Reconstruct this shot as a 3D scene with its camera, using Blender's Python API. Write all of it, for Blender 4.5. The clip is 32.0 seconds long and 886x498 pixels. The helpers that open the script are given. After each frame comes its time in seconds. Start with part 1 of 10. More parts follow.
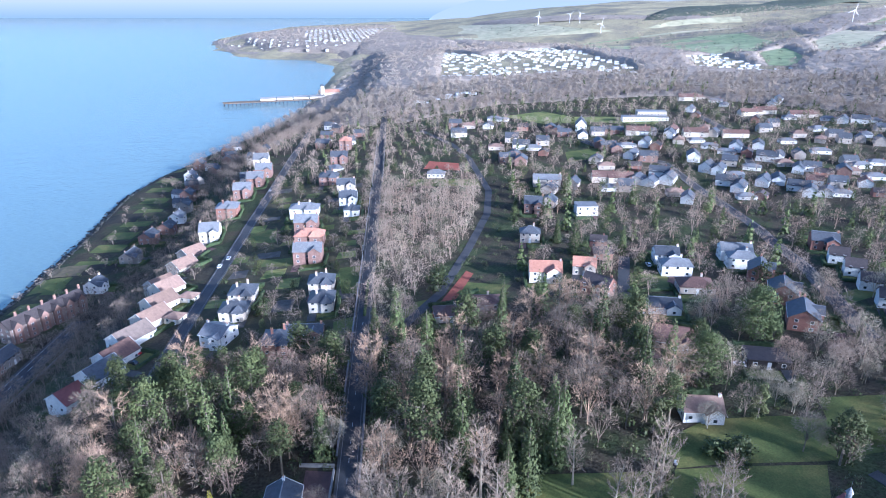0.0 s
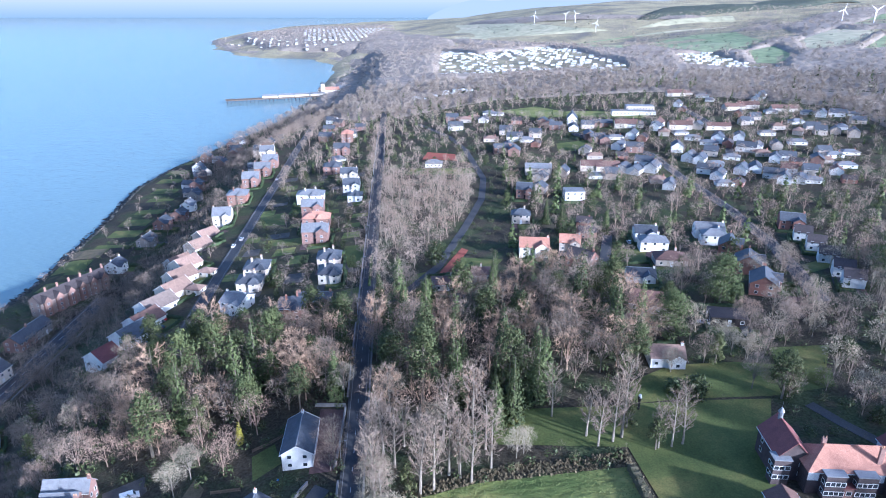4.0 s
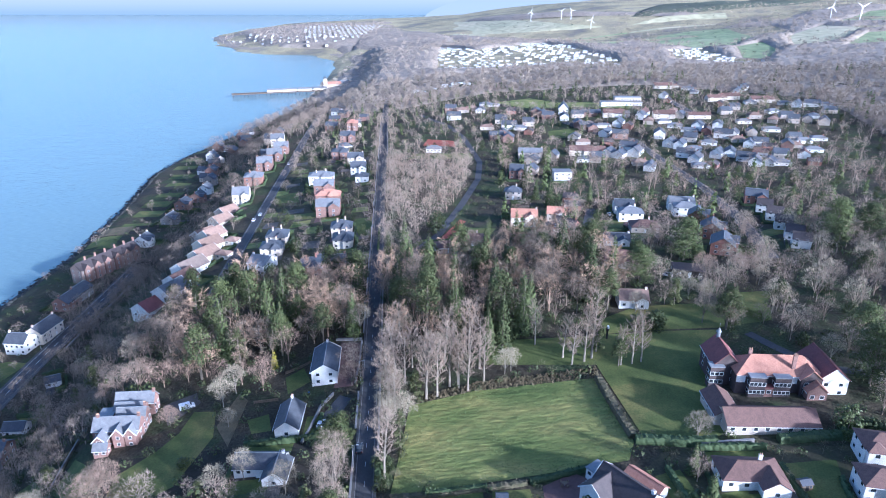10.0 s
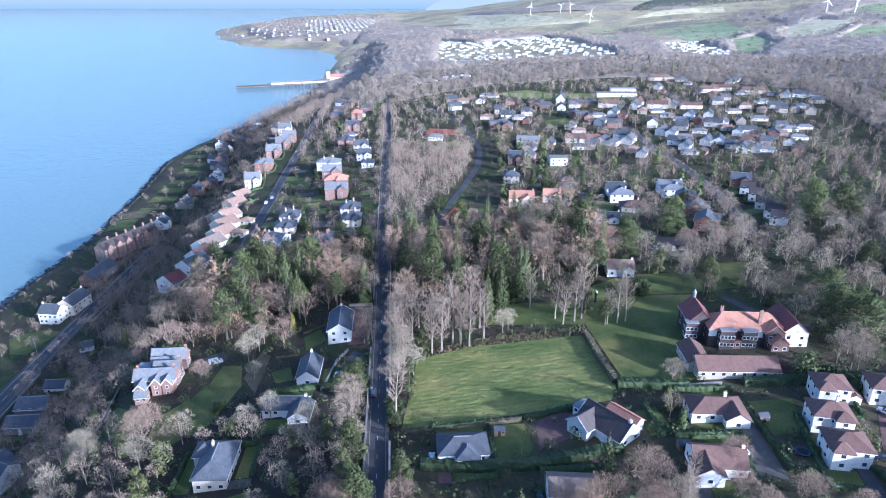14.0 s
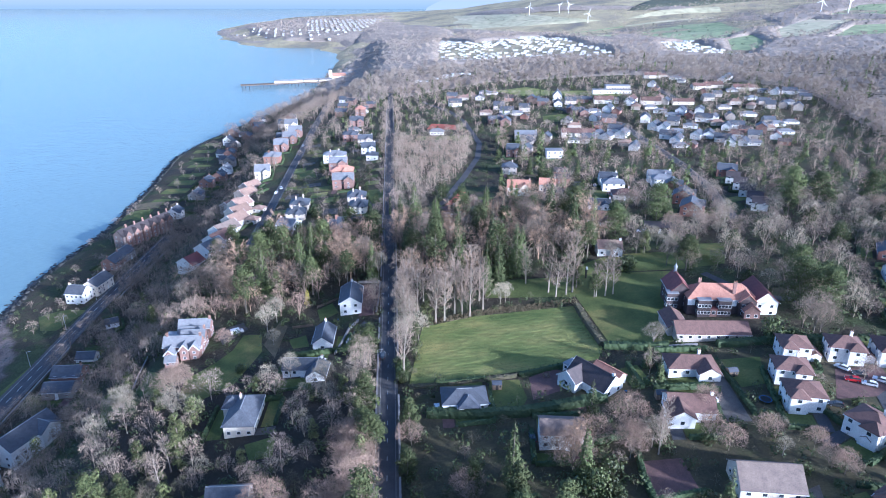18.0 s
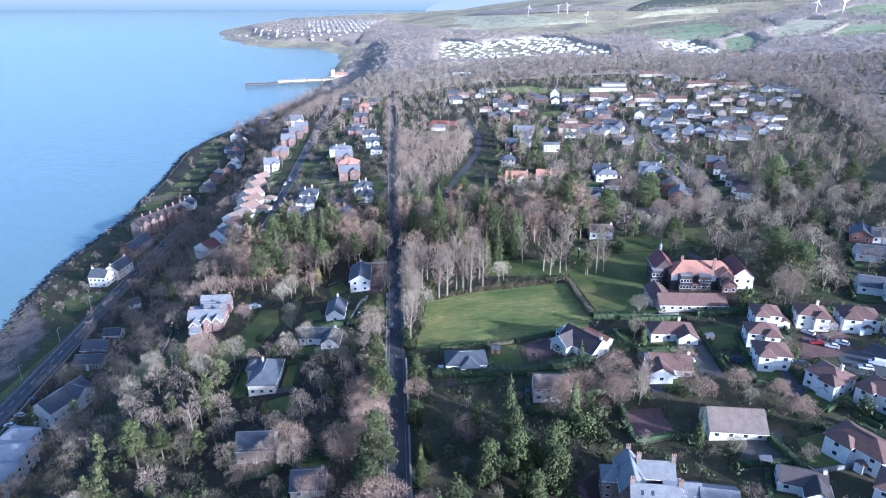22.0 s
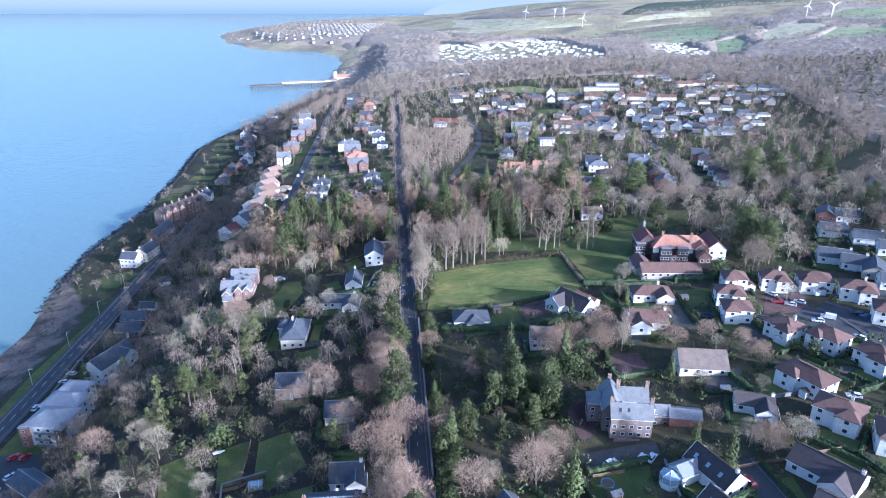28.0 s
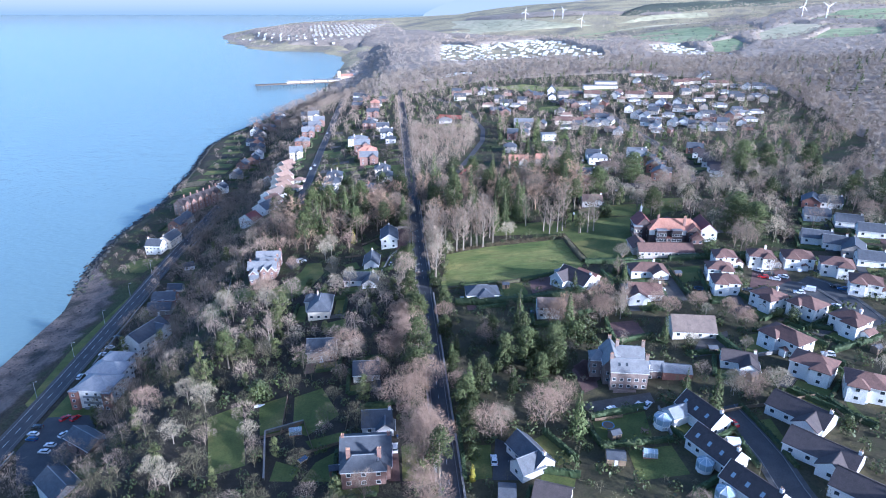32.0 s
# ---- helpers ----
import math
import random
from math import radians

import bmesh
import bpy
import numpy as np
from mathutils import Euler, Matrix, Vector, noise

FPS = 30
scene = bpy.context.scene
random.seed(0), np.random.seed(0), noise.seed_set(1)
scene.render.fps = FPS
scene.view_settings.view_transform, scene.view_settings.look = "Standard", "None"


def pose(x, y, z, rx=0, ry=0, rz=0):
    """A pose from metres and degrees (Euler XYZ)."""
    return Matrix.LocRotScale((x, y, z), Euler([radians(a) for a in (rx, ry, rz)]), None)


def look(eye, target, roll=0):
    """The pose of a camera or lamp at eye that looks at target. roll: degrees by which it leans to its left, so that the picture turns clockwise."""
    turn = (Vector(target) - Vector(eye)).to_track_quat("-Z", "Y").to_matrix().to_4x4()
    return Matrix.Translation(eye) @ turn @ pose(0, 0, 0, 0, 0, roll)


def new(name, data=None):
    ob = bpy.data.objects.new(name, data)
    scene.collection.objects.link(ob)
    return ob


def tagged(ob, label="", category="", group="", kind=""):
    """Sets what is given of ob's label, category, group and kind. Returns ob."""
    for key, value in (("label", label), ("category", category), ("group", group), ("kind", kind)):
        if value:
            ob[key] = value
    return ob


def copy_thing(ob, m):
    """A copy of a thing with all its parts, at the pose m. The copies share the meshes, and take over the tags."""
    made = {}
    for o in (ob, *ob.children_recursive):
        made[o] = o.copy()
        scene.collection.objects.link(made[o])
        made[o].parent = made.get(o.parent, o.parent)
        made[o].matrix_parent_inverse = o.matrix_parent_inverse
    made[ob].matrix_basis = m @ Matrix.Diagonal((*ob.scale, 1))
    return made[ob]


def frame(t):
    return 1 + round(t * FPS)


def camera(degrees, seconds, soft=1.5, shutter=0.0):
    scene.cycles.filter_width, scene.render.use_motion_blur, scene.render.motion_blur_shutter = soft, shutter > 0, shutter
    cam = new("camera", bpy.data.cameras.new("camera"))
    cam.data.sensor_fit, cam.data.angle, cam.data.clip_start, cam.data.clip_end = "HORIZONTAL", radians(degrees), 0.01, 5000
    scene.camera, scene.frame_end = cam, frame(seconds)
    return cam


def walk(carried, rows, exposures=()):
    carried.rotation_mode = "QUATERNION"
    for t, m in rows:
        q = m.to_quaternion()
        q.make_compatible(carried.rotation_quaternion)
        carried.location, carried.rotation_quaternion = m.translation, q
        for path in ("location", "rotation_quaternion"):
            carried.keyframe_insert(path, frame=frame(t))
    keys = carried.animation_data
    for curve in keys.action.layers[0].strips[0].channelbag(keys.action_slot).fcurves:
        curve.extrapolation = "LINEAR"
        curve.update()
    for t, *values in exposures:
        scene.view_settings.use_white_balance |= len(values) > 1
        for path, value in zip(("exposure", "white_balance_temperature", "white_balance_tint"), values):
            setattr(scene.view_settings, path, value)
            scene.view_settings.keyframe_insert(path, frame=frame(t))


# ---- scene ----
# camera: a drone that backs away along the road
cam = camera(68.19, 32.0, soft=1.0)
PATH = [
    (0, pose(0.03, 0.18, 164.95, 68.657, 0, 0.001)),
    (3, pose(0.28, -21.30, 164.79, 68.657, 0, -0.112)),
    (6, pose(-0.23, -42.72, 165.14, 68.574, 0, -0.370)),
    (9, pose(-0.78, -63.44, 165.37, 68.480, 0, -0.398)),
    (11, pose(-1.33, -76.22, 165.27, 68.370, 0, -0.361)),
    (13, pose(-2.19, -88.72, 165.45, 68.138, 0, -0.403)),
    (14.5, pose(-2.73, -97.78, 165.69, 67.940, 0, -0.377)),
    (17, pose(-3.63, -112.34, 165.83, 67.931, 0, -0.411)),
    (19, pose(-4.36, -123.95, 165.84, 68.059, 0, -0.462)),
    (21, pose(-5.14, -135.36, 165.94, 68.056, 0, -0.500)),
    (23, pose(-5.72, -146.19, 165.93, 68.104, 0, -0.395)),
    (25, pose(-6.88, -157.18, 165.93, 68.230, 0, -0.503)),
    (28, pose(-9.73, -174.60, 166.27, 68.373, 0, -0.672)),
    (29.5, pose(-11.83, -183.31, 166.54, 68.173, 0, -0.833)),
    (31, pose(-14.36, -192.52, 166.63, 68.235, 0, -0.859)),
    (32, pose(-16.22, -198.95, 166.34, 68.464, 0, -0.795)),
]
walk(cam, PATH, [(0.0, 1.29, 4400.0, 16.0), (32.0, 1.29, 4400.0, 16.0)])

# ---- sky and sun: a low winter sun behind and to the right of the drone's back ----
SUN_EL, SUN_AZ = 16.0, 127.0          # degrees; azimuth turns clockwise from +y
world = bpy.data.worlds.new("world")
scene.world = world
world.use_nodes = True
wn = world.node_tree.nodes
sky = wn.new("ShaderNodeTexSky")
sky.sky_type, sky.sun_disc = "NISHITA", False
sky.sun_elevation, sky.sun_rotation = radians(SUN_EL), radians(SUN_AZ)
sky.air_density, sky.dust_density, sky.ozone_density = 1.0, 2.6, 1.2
wn["Background"].inputs["Strength"].default_value = 0.11
world.node_tree.links.new(sky.outputs[0], wn["Background"].inputs["Color"])
sun = new("sun", bpy.data.lights.new("sun", "SUN"))
sun.data.energy, sun.data.angle, sun.data.color = 5.0, radians(1.6), (1.0, 0.86, 0.68)
sun_from = Vector((math.sin(radians(SUN_AZ)) * math.cos(radians(SUN_EL)), math.cos(radians(SUN_AZ)) * math.cos(radians(SUN_EL)), math.sin(radians(SUN_EL))))
sun.matrix_world = look(sun_from * 500, (0, 0, 0))

# ---- materials ----
def mat(name, a, b=None, c=None, scale=1.0, fine=0.0, rough=0.8, metal=0.0, bump=0.0, vary=0.0, spec=0.3, detail=6.0, stretch=(1, 1, 1), space="Object"):
    """A surface of two or three tones mixed by noise at two scales, with a fine relief. vary: how far single pieces differ."""
    m = bpy.data.materials.new(name)
    m.use_nodes = True
    nt = m.node_tree
    bs = nt.nodes["Principled BSDF"]
    bs.inputs["Roughness"].default_value, bs.inputs["Metallic"].default_value = rough, metal
    bs.inputs["Specular IOR Level"].default_value = spec
    b = b or tuple(v * 0.8 for v in a)
    co = nt.nodes.new("ShaderNodeTexCoord")
    mp = nt.nodes.new("ShaderNodeMapping")
    mp.inputs["Scale"].default_value = stretch
    if space == "World":
        geo = nt.nodes.new("ShaderNodeNewGeometry")
        nt.links.new(geo.outputs["Position"], mp.inputs["Vector"])
    else:
        nt.links.new(co.outputs["Object"], mp.inputs["Vector"])
    n1 = nt.nodes.new("ShaderNodeTexNoise")
    n1.inputs["Scale"].default_value, n1.inputs["Detail"].default_value, n1.inputs["Roughness"].default_value = scale, detail, 0.62
    nt.links.new(mp.outputs[0], n1.inputs["Vector"])
    ramp = nt.nodes.new("ShaderNodeValToRGB")
    ramp.color_ramp.elements[0].position, ramp.color_ramp.elements[1].position = 0.32, 0.68
    ramp.color_ramp.elements[0].color, ramp.color_ramp.elements[1].color = (*a, 1), (*b, 1)
    if c:
        e = ramp.color_ramp.elements.new(0.5)
        e.color = (*c, 1)
    nt.links.new(n1.outputs["Fac"], ramp.inputs["Fac"])
    out = ramp.outputs["Color"]
    n2 = nt.nodes.new("ShaderNodeTexNoise")
    n2.inputs["Scale"].default_value, n2.inputs["Detail"].default_value = fine or scale * 9, 4
    nt.links.new(mp.outputs[0], n2.inputs["Vector"])
    mr = nt.nodes.new("ShaderNodeMapRange")
    mr.inputs["From Min"].default_value, mr.inputs["From Max"].default_value = 0.25, 0.75
    mr.inputs["To Min"].default_value, mr.inputs["To Max"].default_value = 0.72, 1.25
    nt.links.new(n2.outputs["Fac"], mr.inputs["Value"])
    hsv = nt.nodes.new("ShaderNodeHueSaturation")
    nt.links.new(out, hsv.inputs["Color"])
    if vary:
        oi = nt.nodes.new("ShaderNodeObjectInfo")
        r2 = nt.nodes.new("ShaderNodeMapRange")
        r2.inputs["To Min"].default_value, r2.inputs["To Max"].default_value = 1 - vary, 1 + vary
        nt.links.new(oi.outputs["Random"], r2.inputs["Value"])
        gi = nt.nodes.new("ShaderNodeNewGeometry")
        r3 = nt.nodes.new("ShaderNodeMapRange")
        r3.inputs["To Min"].default_value, r3.inputs["To Max"].default_value = 1 - vary * 0.6, 1 + vary * 0.6
        nt.links.new(gi.outputs["Random Per Island"], r3.inputs["Value"])
        mu = nt.nodes.new("ShaderNodeMath")
        mu.operation = "MULTIPLY"
        nt.links.new(r2.outputs[0], mu.inputs[0])
        nt.links.new(r3.outputs[0], mu.inputs[1])
        mv = nt.nodes.new("ShaderNodeMath")
        mv.operation = "MULTIPLY"
        nt.links.new(mu.outputs[0], mv.inputs[0])
        nt.links.new(mr.outputs[0], mv.inputs[1])
        nt.links.new(mv.outputs[0], hsv.inputs["Value"])
    else:
        nt.links.new(mr.outputs[0], hsv.inputs["Value"])
    nt.links.new(hsv.outputs["Color"], bs.inputs["Base Color"])
    if bump:
        bp = nt.nodes.new("ShaderNodeBump")
        bp.inputs["Strength"].default_value, bp.inputs["Distance"].default_value = min(1.0, bump), bump
        nt.links.new(n2.outputs["Fac"], bp.inputs["Height"])
        nt.links.new(bp.outputs[0], bs.inputs["Normal"])
    return m


TWIG = mat("bare twigs", (0.345, 0.272, 0.205), (0.20, 0.155, 0.12), scale=0.5, vary=0.26, rough=0.9)
TWIG_PALE = mat("pale lichened twigs", (0.40, 0.345, 0.25), (0.25, 0.215, 0.15), scale=0.5, vary=0.22, rough=0.9)
TWIG_WARM = mat("warm grey twigs", (0.37, 0.265, 0.195), (0.245, 0.175, 0.13), scale=0.5, vary=0.22, rough=0.9)
TWIG_RED = mat("russet larch twigs", (0.40, 0.28, 0.185), (0.27, 0.185, 0.125), scale=0.5, vary=0.22, rough=0.9)
# Paler than the near twigs: distance haze is put into the base colour.
TWIG_FAR = mat("haze-paled far woods", (0.36, 0.30, 0.235), (0.245, 0.20, 0.158), scale=0.02, fine=0.2, vary=0.13, rough=0.95, bump=0.4, space="World")
BARK = mat("grey brown bark", (0.20, 0.17, 0.13), (0.12, 0.10, 0.08), scale=2.0, rough=0.9, vary=0.15)
BARK_PALE = mat("pale birch bark", (0.33, 0.285, 0.225), (0.19, 0.165, 0.135), scale=2.0, rough=0.85, vary=0.2)
NEEDLE = mat("dark conifer needles", (0.055, 0.074, 0.025), (0.10, 0.115, 0.04), scale=0.8, vary=0.4, rough=0.75)
NEEDLE_Y = mat("golden conifer foliage", (0.36, 0.30, 0.03), (0.22, 0.21, 0.03), scale=0.8, vary=0.2, rough=0.75)
PINE = mat("olive green pine needles", (0.046, 0.06, 0.021), (0.088, 0.098, 0.034), scale=0.7, vary=0.25, rough=0.8)
LEAF = mat("glossy evergreen leaves", (0.042, 0.058, 0.02), (0.08, 0.092, 0.03), scale=0.8, vary=0.35, rough=0.5)
IVY = mat("olive ivy leaves", (0.062, 0.074, 0.026), (0.112, 0.114, 0.042), scale=0.8, vary=0.3, rough=0.7)
BUSH = mat("brown shrub twigs", (0.17, 0.14, 0.09), (0.10, 0.10, 0.05), scale=0.6, vary=0.3, rough=0.9)
HEDGE = mat("clipped hedge leaves", (0.042, 0.066, 0.028), (0.072, 0.095, 0.038), scale=1.2, vary=0.2, rough=0.75, bump=0.1)
LAWN = mat("mown winter lawn", (0.07, 0.09, 0.023), (0.20, 0.175, 0.052), (0.112, 0.128, 0.034), scale=0.07, fine=2.0, rough=0.9, space="World")
FIELD = mat("rough pasture", (0.10, 0.135, 0.034), (0.335, 0.285, 0.09), (0.195, 0.212, 0.058), scale=0.055, fine=0.42, rough=0.95, bump=0.8, stretch=(0.6, 1.6, 1), space="World")
TURF = mat("mossy garden turf", (0.055, 0.057, 0.023), (0.115, 0.098, 0.044), (0.07, 0.06, 0.034), scale=0.14, fine=1.6, rough=0.95, bump=0.2, space="World")
TUFT = mat("tufted grass", (0.09, 0.125, 0.034), (0.19, 0.195, 0.068), scale=0.08, fine=1.0, rough=0.9, vary=0.2, space="World")
DRY = mat("dry grass", (0.16, 0.125, 0.07), (0.095, 0.078, 0.043), scale=0.3, rough=0.9, vary=0.2, space="World")
FOREST = mat("dark hill plantation", (0.075, 0.09, 0.06), (0.12, 0.125, 0.09), scale=0.05, fine=0.5, vary=0.2, rough=0.95, bump=0.4, space="World")
FARM = mat("straw-coloured hill pasture", (0.36, 0.34, 0.21), (0.56, 0.48, 0.31), (0.46, 0.42, 0.26), scale=0.006, fine=0.05, rough=0.95, space="World")
FARM_GREEN = mat("green hill pasture", (0.24, 0.29, 0.13), (0.40, 0.40, 0.22), (0.31, 0.345, 0.17), scale=0.008, fine=0.06, rough=0.95, space="World")
LITTER = mat("dark leaf litter", (0.055, 0.045, 0.033), (0.03, 0.032, 0.02), (0.042, 0.036, 0.026), scale=0.16, fine=1.8, rough=0.95, bump=0.3, space="World")
ASPHALT = mat("worn asphalt", (0.06, 0.06, 0.065), (0.09, 0.088, 0.087), scale=0.2, fine=3.0, rough=0.85, space="World")
PAVE = mat("grey pavement", (0.12, 0.115, 0.11), (0.075, 0.072, 0.068), scale=0.5, fine=4.0, rough=0.9, space="World")
KERB = mat("concrete kerb", (0.26, 0.25, 0.24), (0.20, 0.19, 0.18), scale=1.0, rough=0.9, space="World")
MONO = mat("red brown block paving", (0.17, 0.10, 0.085), (0.12, 0.075, 0.065), scale=0.6, fine=5.0, rough=0.9, space="World")
GRAVEL = mat("grey gravel drive", (0.14, 0.125, 0.11), (0.09, 0.08, 0.07), scale=0.4, fine=5.0, rough=0.95, space="World")
CLAY = mat("red clay court", (0.36, 0.11, 0.07), (0.28, 0.09, 0.06), scale=0.3, fine=3.0, rough=0.95, space="World")
PAINT = mat("white road paint", (0.7, 0.7, 0.68), (0.5, 0.5, 0.48), scale=2.0, rough=0.8)
WHITE = mat("white roughcast", (0.80, 0.785, 0.75), (0.68, 0.665, 0.63), scale=0.35, fine=6.0, rough=0.9, vary=0.06, bump=0.02)
CREAM = mat("cream render", (0.66, 0.60, 0.50), (0.55, 0.50, 0.42), scale=0.35, fine=6.0, rough=0.9, vary=0.1, bump=0.02)
BEIGE = mat("beige roughcast", (0.50, 0.44, 0.37), (0.40, 0.35, 0.30), scale=0.35, fine=6.0, rough=0.9, vary=0.12, bump=0.02)
SANDSTONE = mat("red sandstone", (0.27, 0.165, 0.135), (0.19, 0.12, 0.10), scale=0.8, fine=5.0, rough=0.9, vary=0.12, bump=0.03)
BRICK = mat("red brick wall", (0.31, 0.16, 0.12), (0.23, 0.12, 0.095), scale=0.8, fine=8.0, rough=0.9, vary=0.12, bump=0.02)
GREYSTONE = mat("grey rubble stone", (0.28, 0.26, 0.24), (0.20, 0.19, 0.18), scale=0.9, fine=4.0, rough=0.9, vary=0.12, bump=0.04)
HALFTIMBER = mat("dark weathered red stone", (0.10, 0.078, 0.075), (0.065, 0.052, 0.052), scale=0.8, fine=5.0, rough=0.9, bump=0.03)
BROWNSTONE = mat("brown grey sandstone", (0.26, 0.20, 0.17), (0.18, 0.14, 0.125), scale=0.8, fine=5.0, rough=0.9, vary=0.1, bump=0.03)
TILE_MAROON = mat("maroon clay tile", (0.22, 0.085, 0.075), (0.16, 0.065, 0.06), scale=0.8, fine=5.0, rough=0.75, vary=0.1, bump=0.02)
SLATE = mat("grey slate", (0.10, 0.105, 0.12), (0.065, 0.07, 0.08), scale=0.7, fine=5.0, rough=0.55, vary=0.14, bump=0.02)
SLATE_PALE = mat("weathered pale slate", (0.22, 0.222, 0.23), (0.15, 0.152, 0.16), scale=0.7, fine=5.0, rough=0.55, vary=0.12, bump=0.02)
ROOF_GREY = mat("pale grey roof tile", (0.40, 0.40, 0.41), (0.31, 0.31, 0.32), scale=0.7, fine=5.0, rough=0.6, vary=0.1, bump=0.02)
TILE_BROWN = mat("brown concrete tile", (0.165, 0.098, 0.078), (0.115, 0.07, 0.058), scale=0.8, fine=5.0, rough=0.75, vary=0.15, bump=0.02)
TILE_PINK = mat("faded tan tile", (0.29, 0.195, 0.145), (0.20, 0.135, 0.105), scale=0.8, fine=5.0, rough=0.8, vary=0.2, bump=0.02)
TILE_RED = mat("red clay tile", (0.48, 0.25, 0.17), (0.36, 0.175, 0.12), scale=0.8, fine=5.0, rough=0.75, vary=0.12, bump=0.02)
TILE_WORN = mat("weathered beige tile", (0.22, 0.17, 0.14), (0.15, 0.118, 0.10), scale=0.6, fine=4.0, rough=0.8, bump=0.02)
ROCK = mat("dark shore rock", (0.07, 0.068, 0.062), (0.035, 0.036, 0.032), scale=0.6, rough=0.85, vary=0.25)
TILE_DARK = mat("dark brown tile", (0.085, 0.07, 0.068), (0.06, 0.05, 0.05), scale=0.8, fine=5.0, rough=0.7, vary=0.15, bump=0.02)
TRIM = mat("white painted timber", (0.78, 0.78, 0.76), (0.68, 0.68, 0.66), scale=1.5, rough=0.6)
DARKWOOD = mat("black stained timber", (0.045, 0.038, 0.035), (0.03, 0.026, 0.025), scale=1.5, rough=0.7)
WOOD = mat("weathered timber", (0.24, 0.17, 0.11), (0.16, 0.12, 0.08), scale=1.5, rough=0.85, vary=0.15)
POT = mat("buff clay pot", (0.48, 0.30, 0.19), (0.38, 0.23, 0.15), scale=2.0, rough=0.8)
LEAD = mat("lead flashing", (0.26, 0.27, 0.29), (0.20, 0.21, 0.22), scale=1.5, rough=0.5)
CARAVAN = mat("white caravan panels", (0.56, 0.56, 0.55), (0.34, 0.35, 0.35), scale=0.4, rough=0.5, vary=0.28)
ROOFS = mat("grey and brown far roofs", (0.19, 0.165, 0.16), (0.12, 0.11, 0.115), scale=0.05, rough=0.7, vary=0.35)
METAL = mat("galvanised steel", (0.46, 0.47, 0.48), (0.38, 0.39, 0.40), scale=1.0, rough=0.45, metal=0.6)
RUBBER = mat("black rubber", (0.03, 0.03, 0.03), (0.02, 0.02, 0.02), scale=2.0, rough=0.8)
STONEWALL = mat("mossy dry stone", (0.20, 0.185, 0.16), (0.12, 0.12, 0.09), scale=0.9, fine=4.0, rough=0.95, vary=0.25, bump=0.05)
TURBINE = mat("white turbine steel", (0.8, 0.8, 0.8), (0.74, 0.74, 0.74), scale=0.3, rough=0.4)
GLASS = mat("dark window glass", (0.03, 0.037, 0.045), (0.05, 0.06, 0.07), scale=0.4, rough=0.08, spec=0.6, vary=0.3)
SOLAR = mat("pale conservatory glazing", (0.35, 0.42, 0.47), (0.28, 0.34, 0.39), scale=0.6, rough=0.15, spec=0.6)


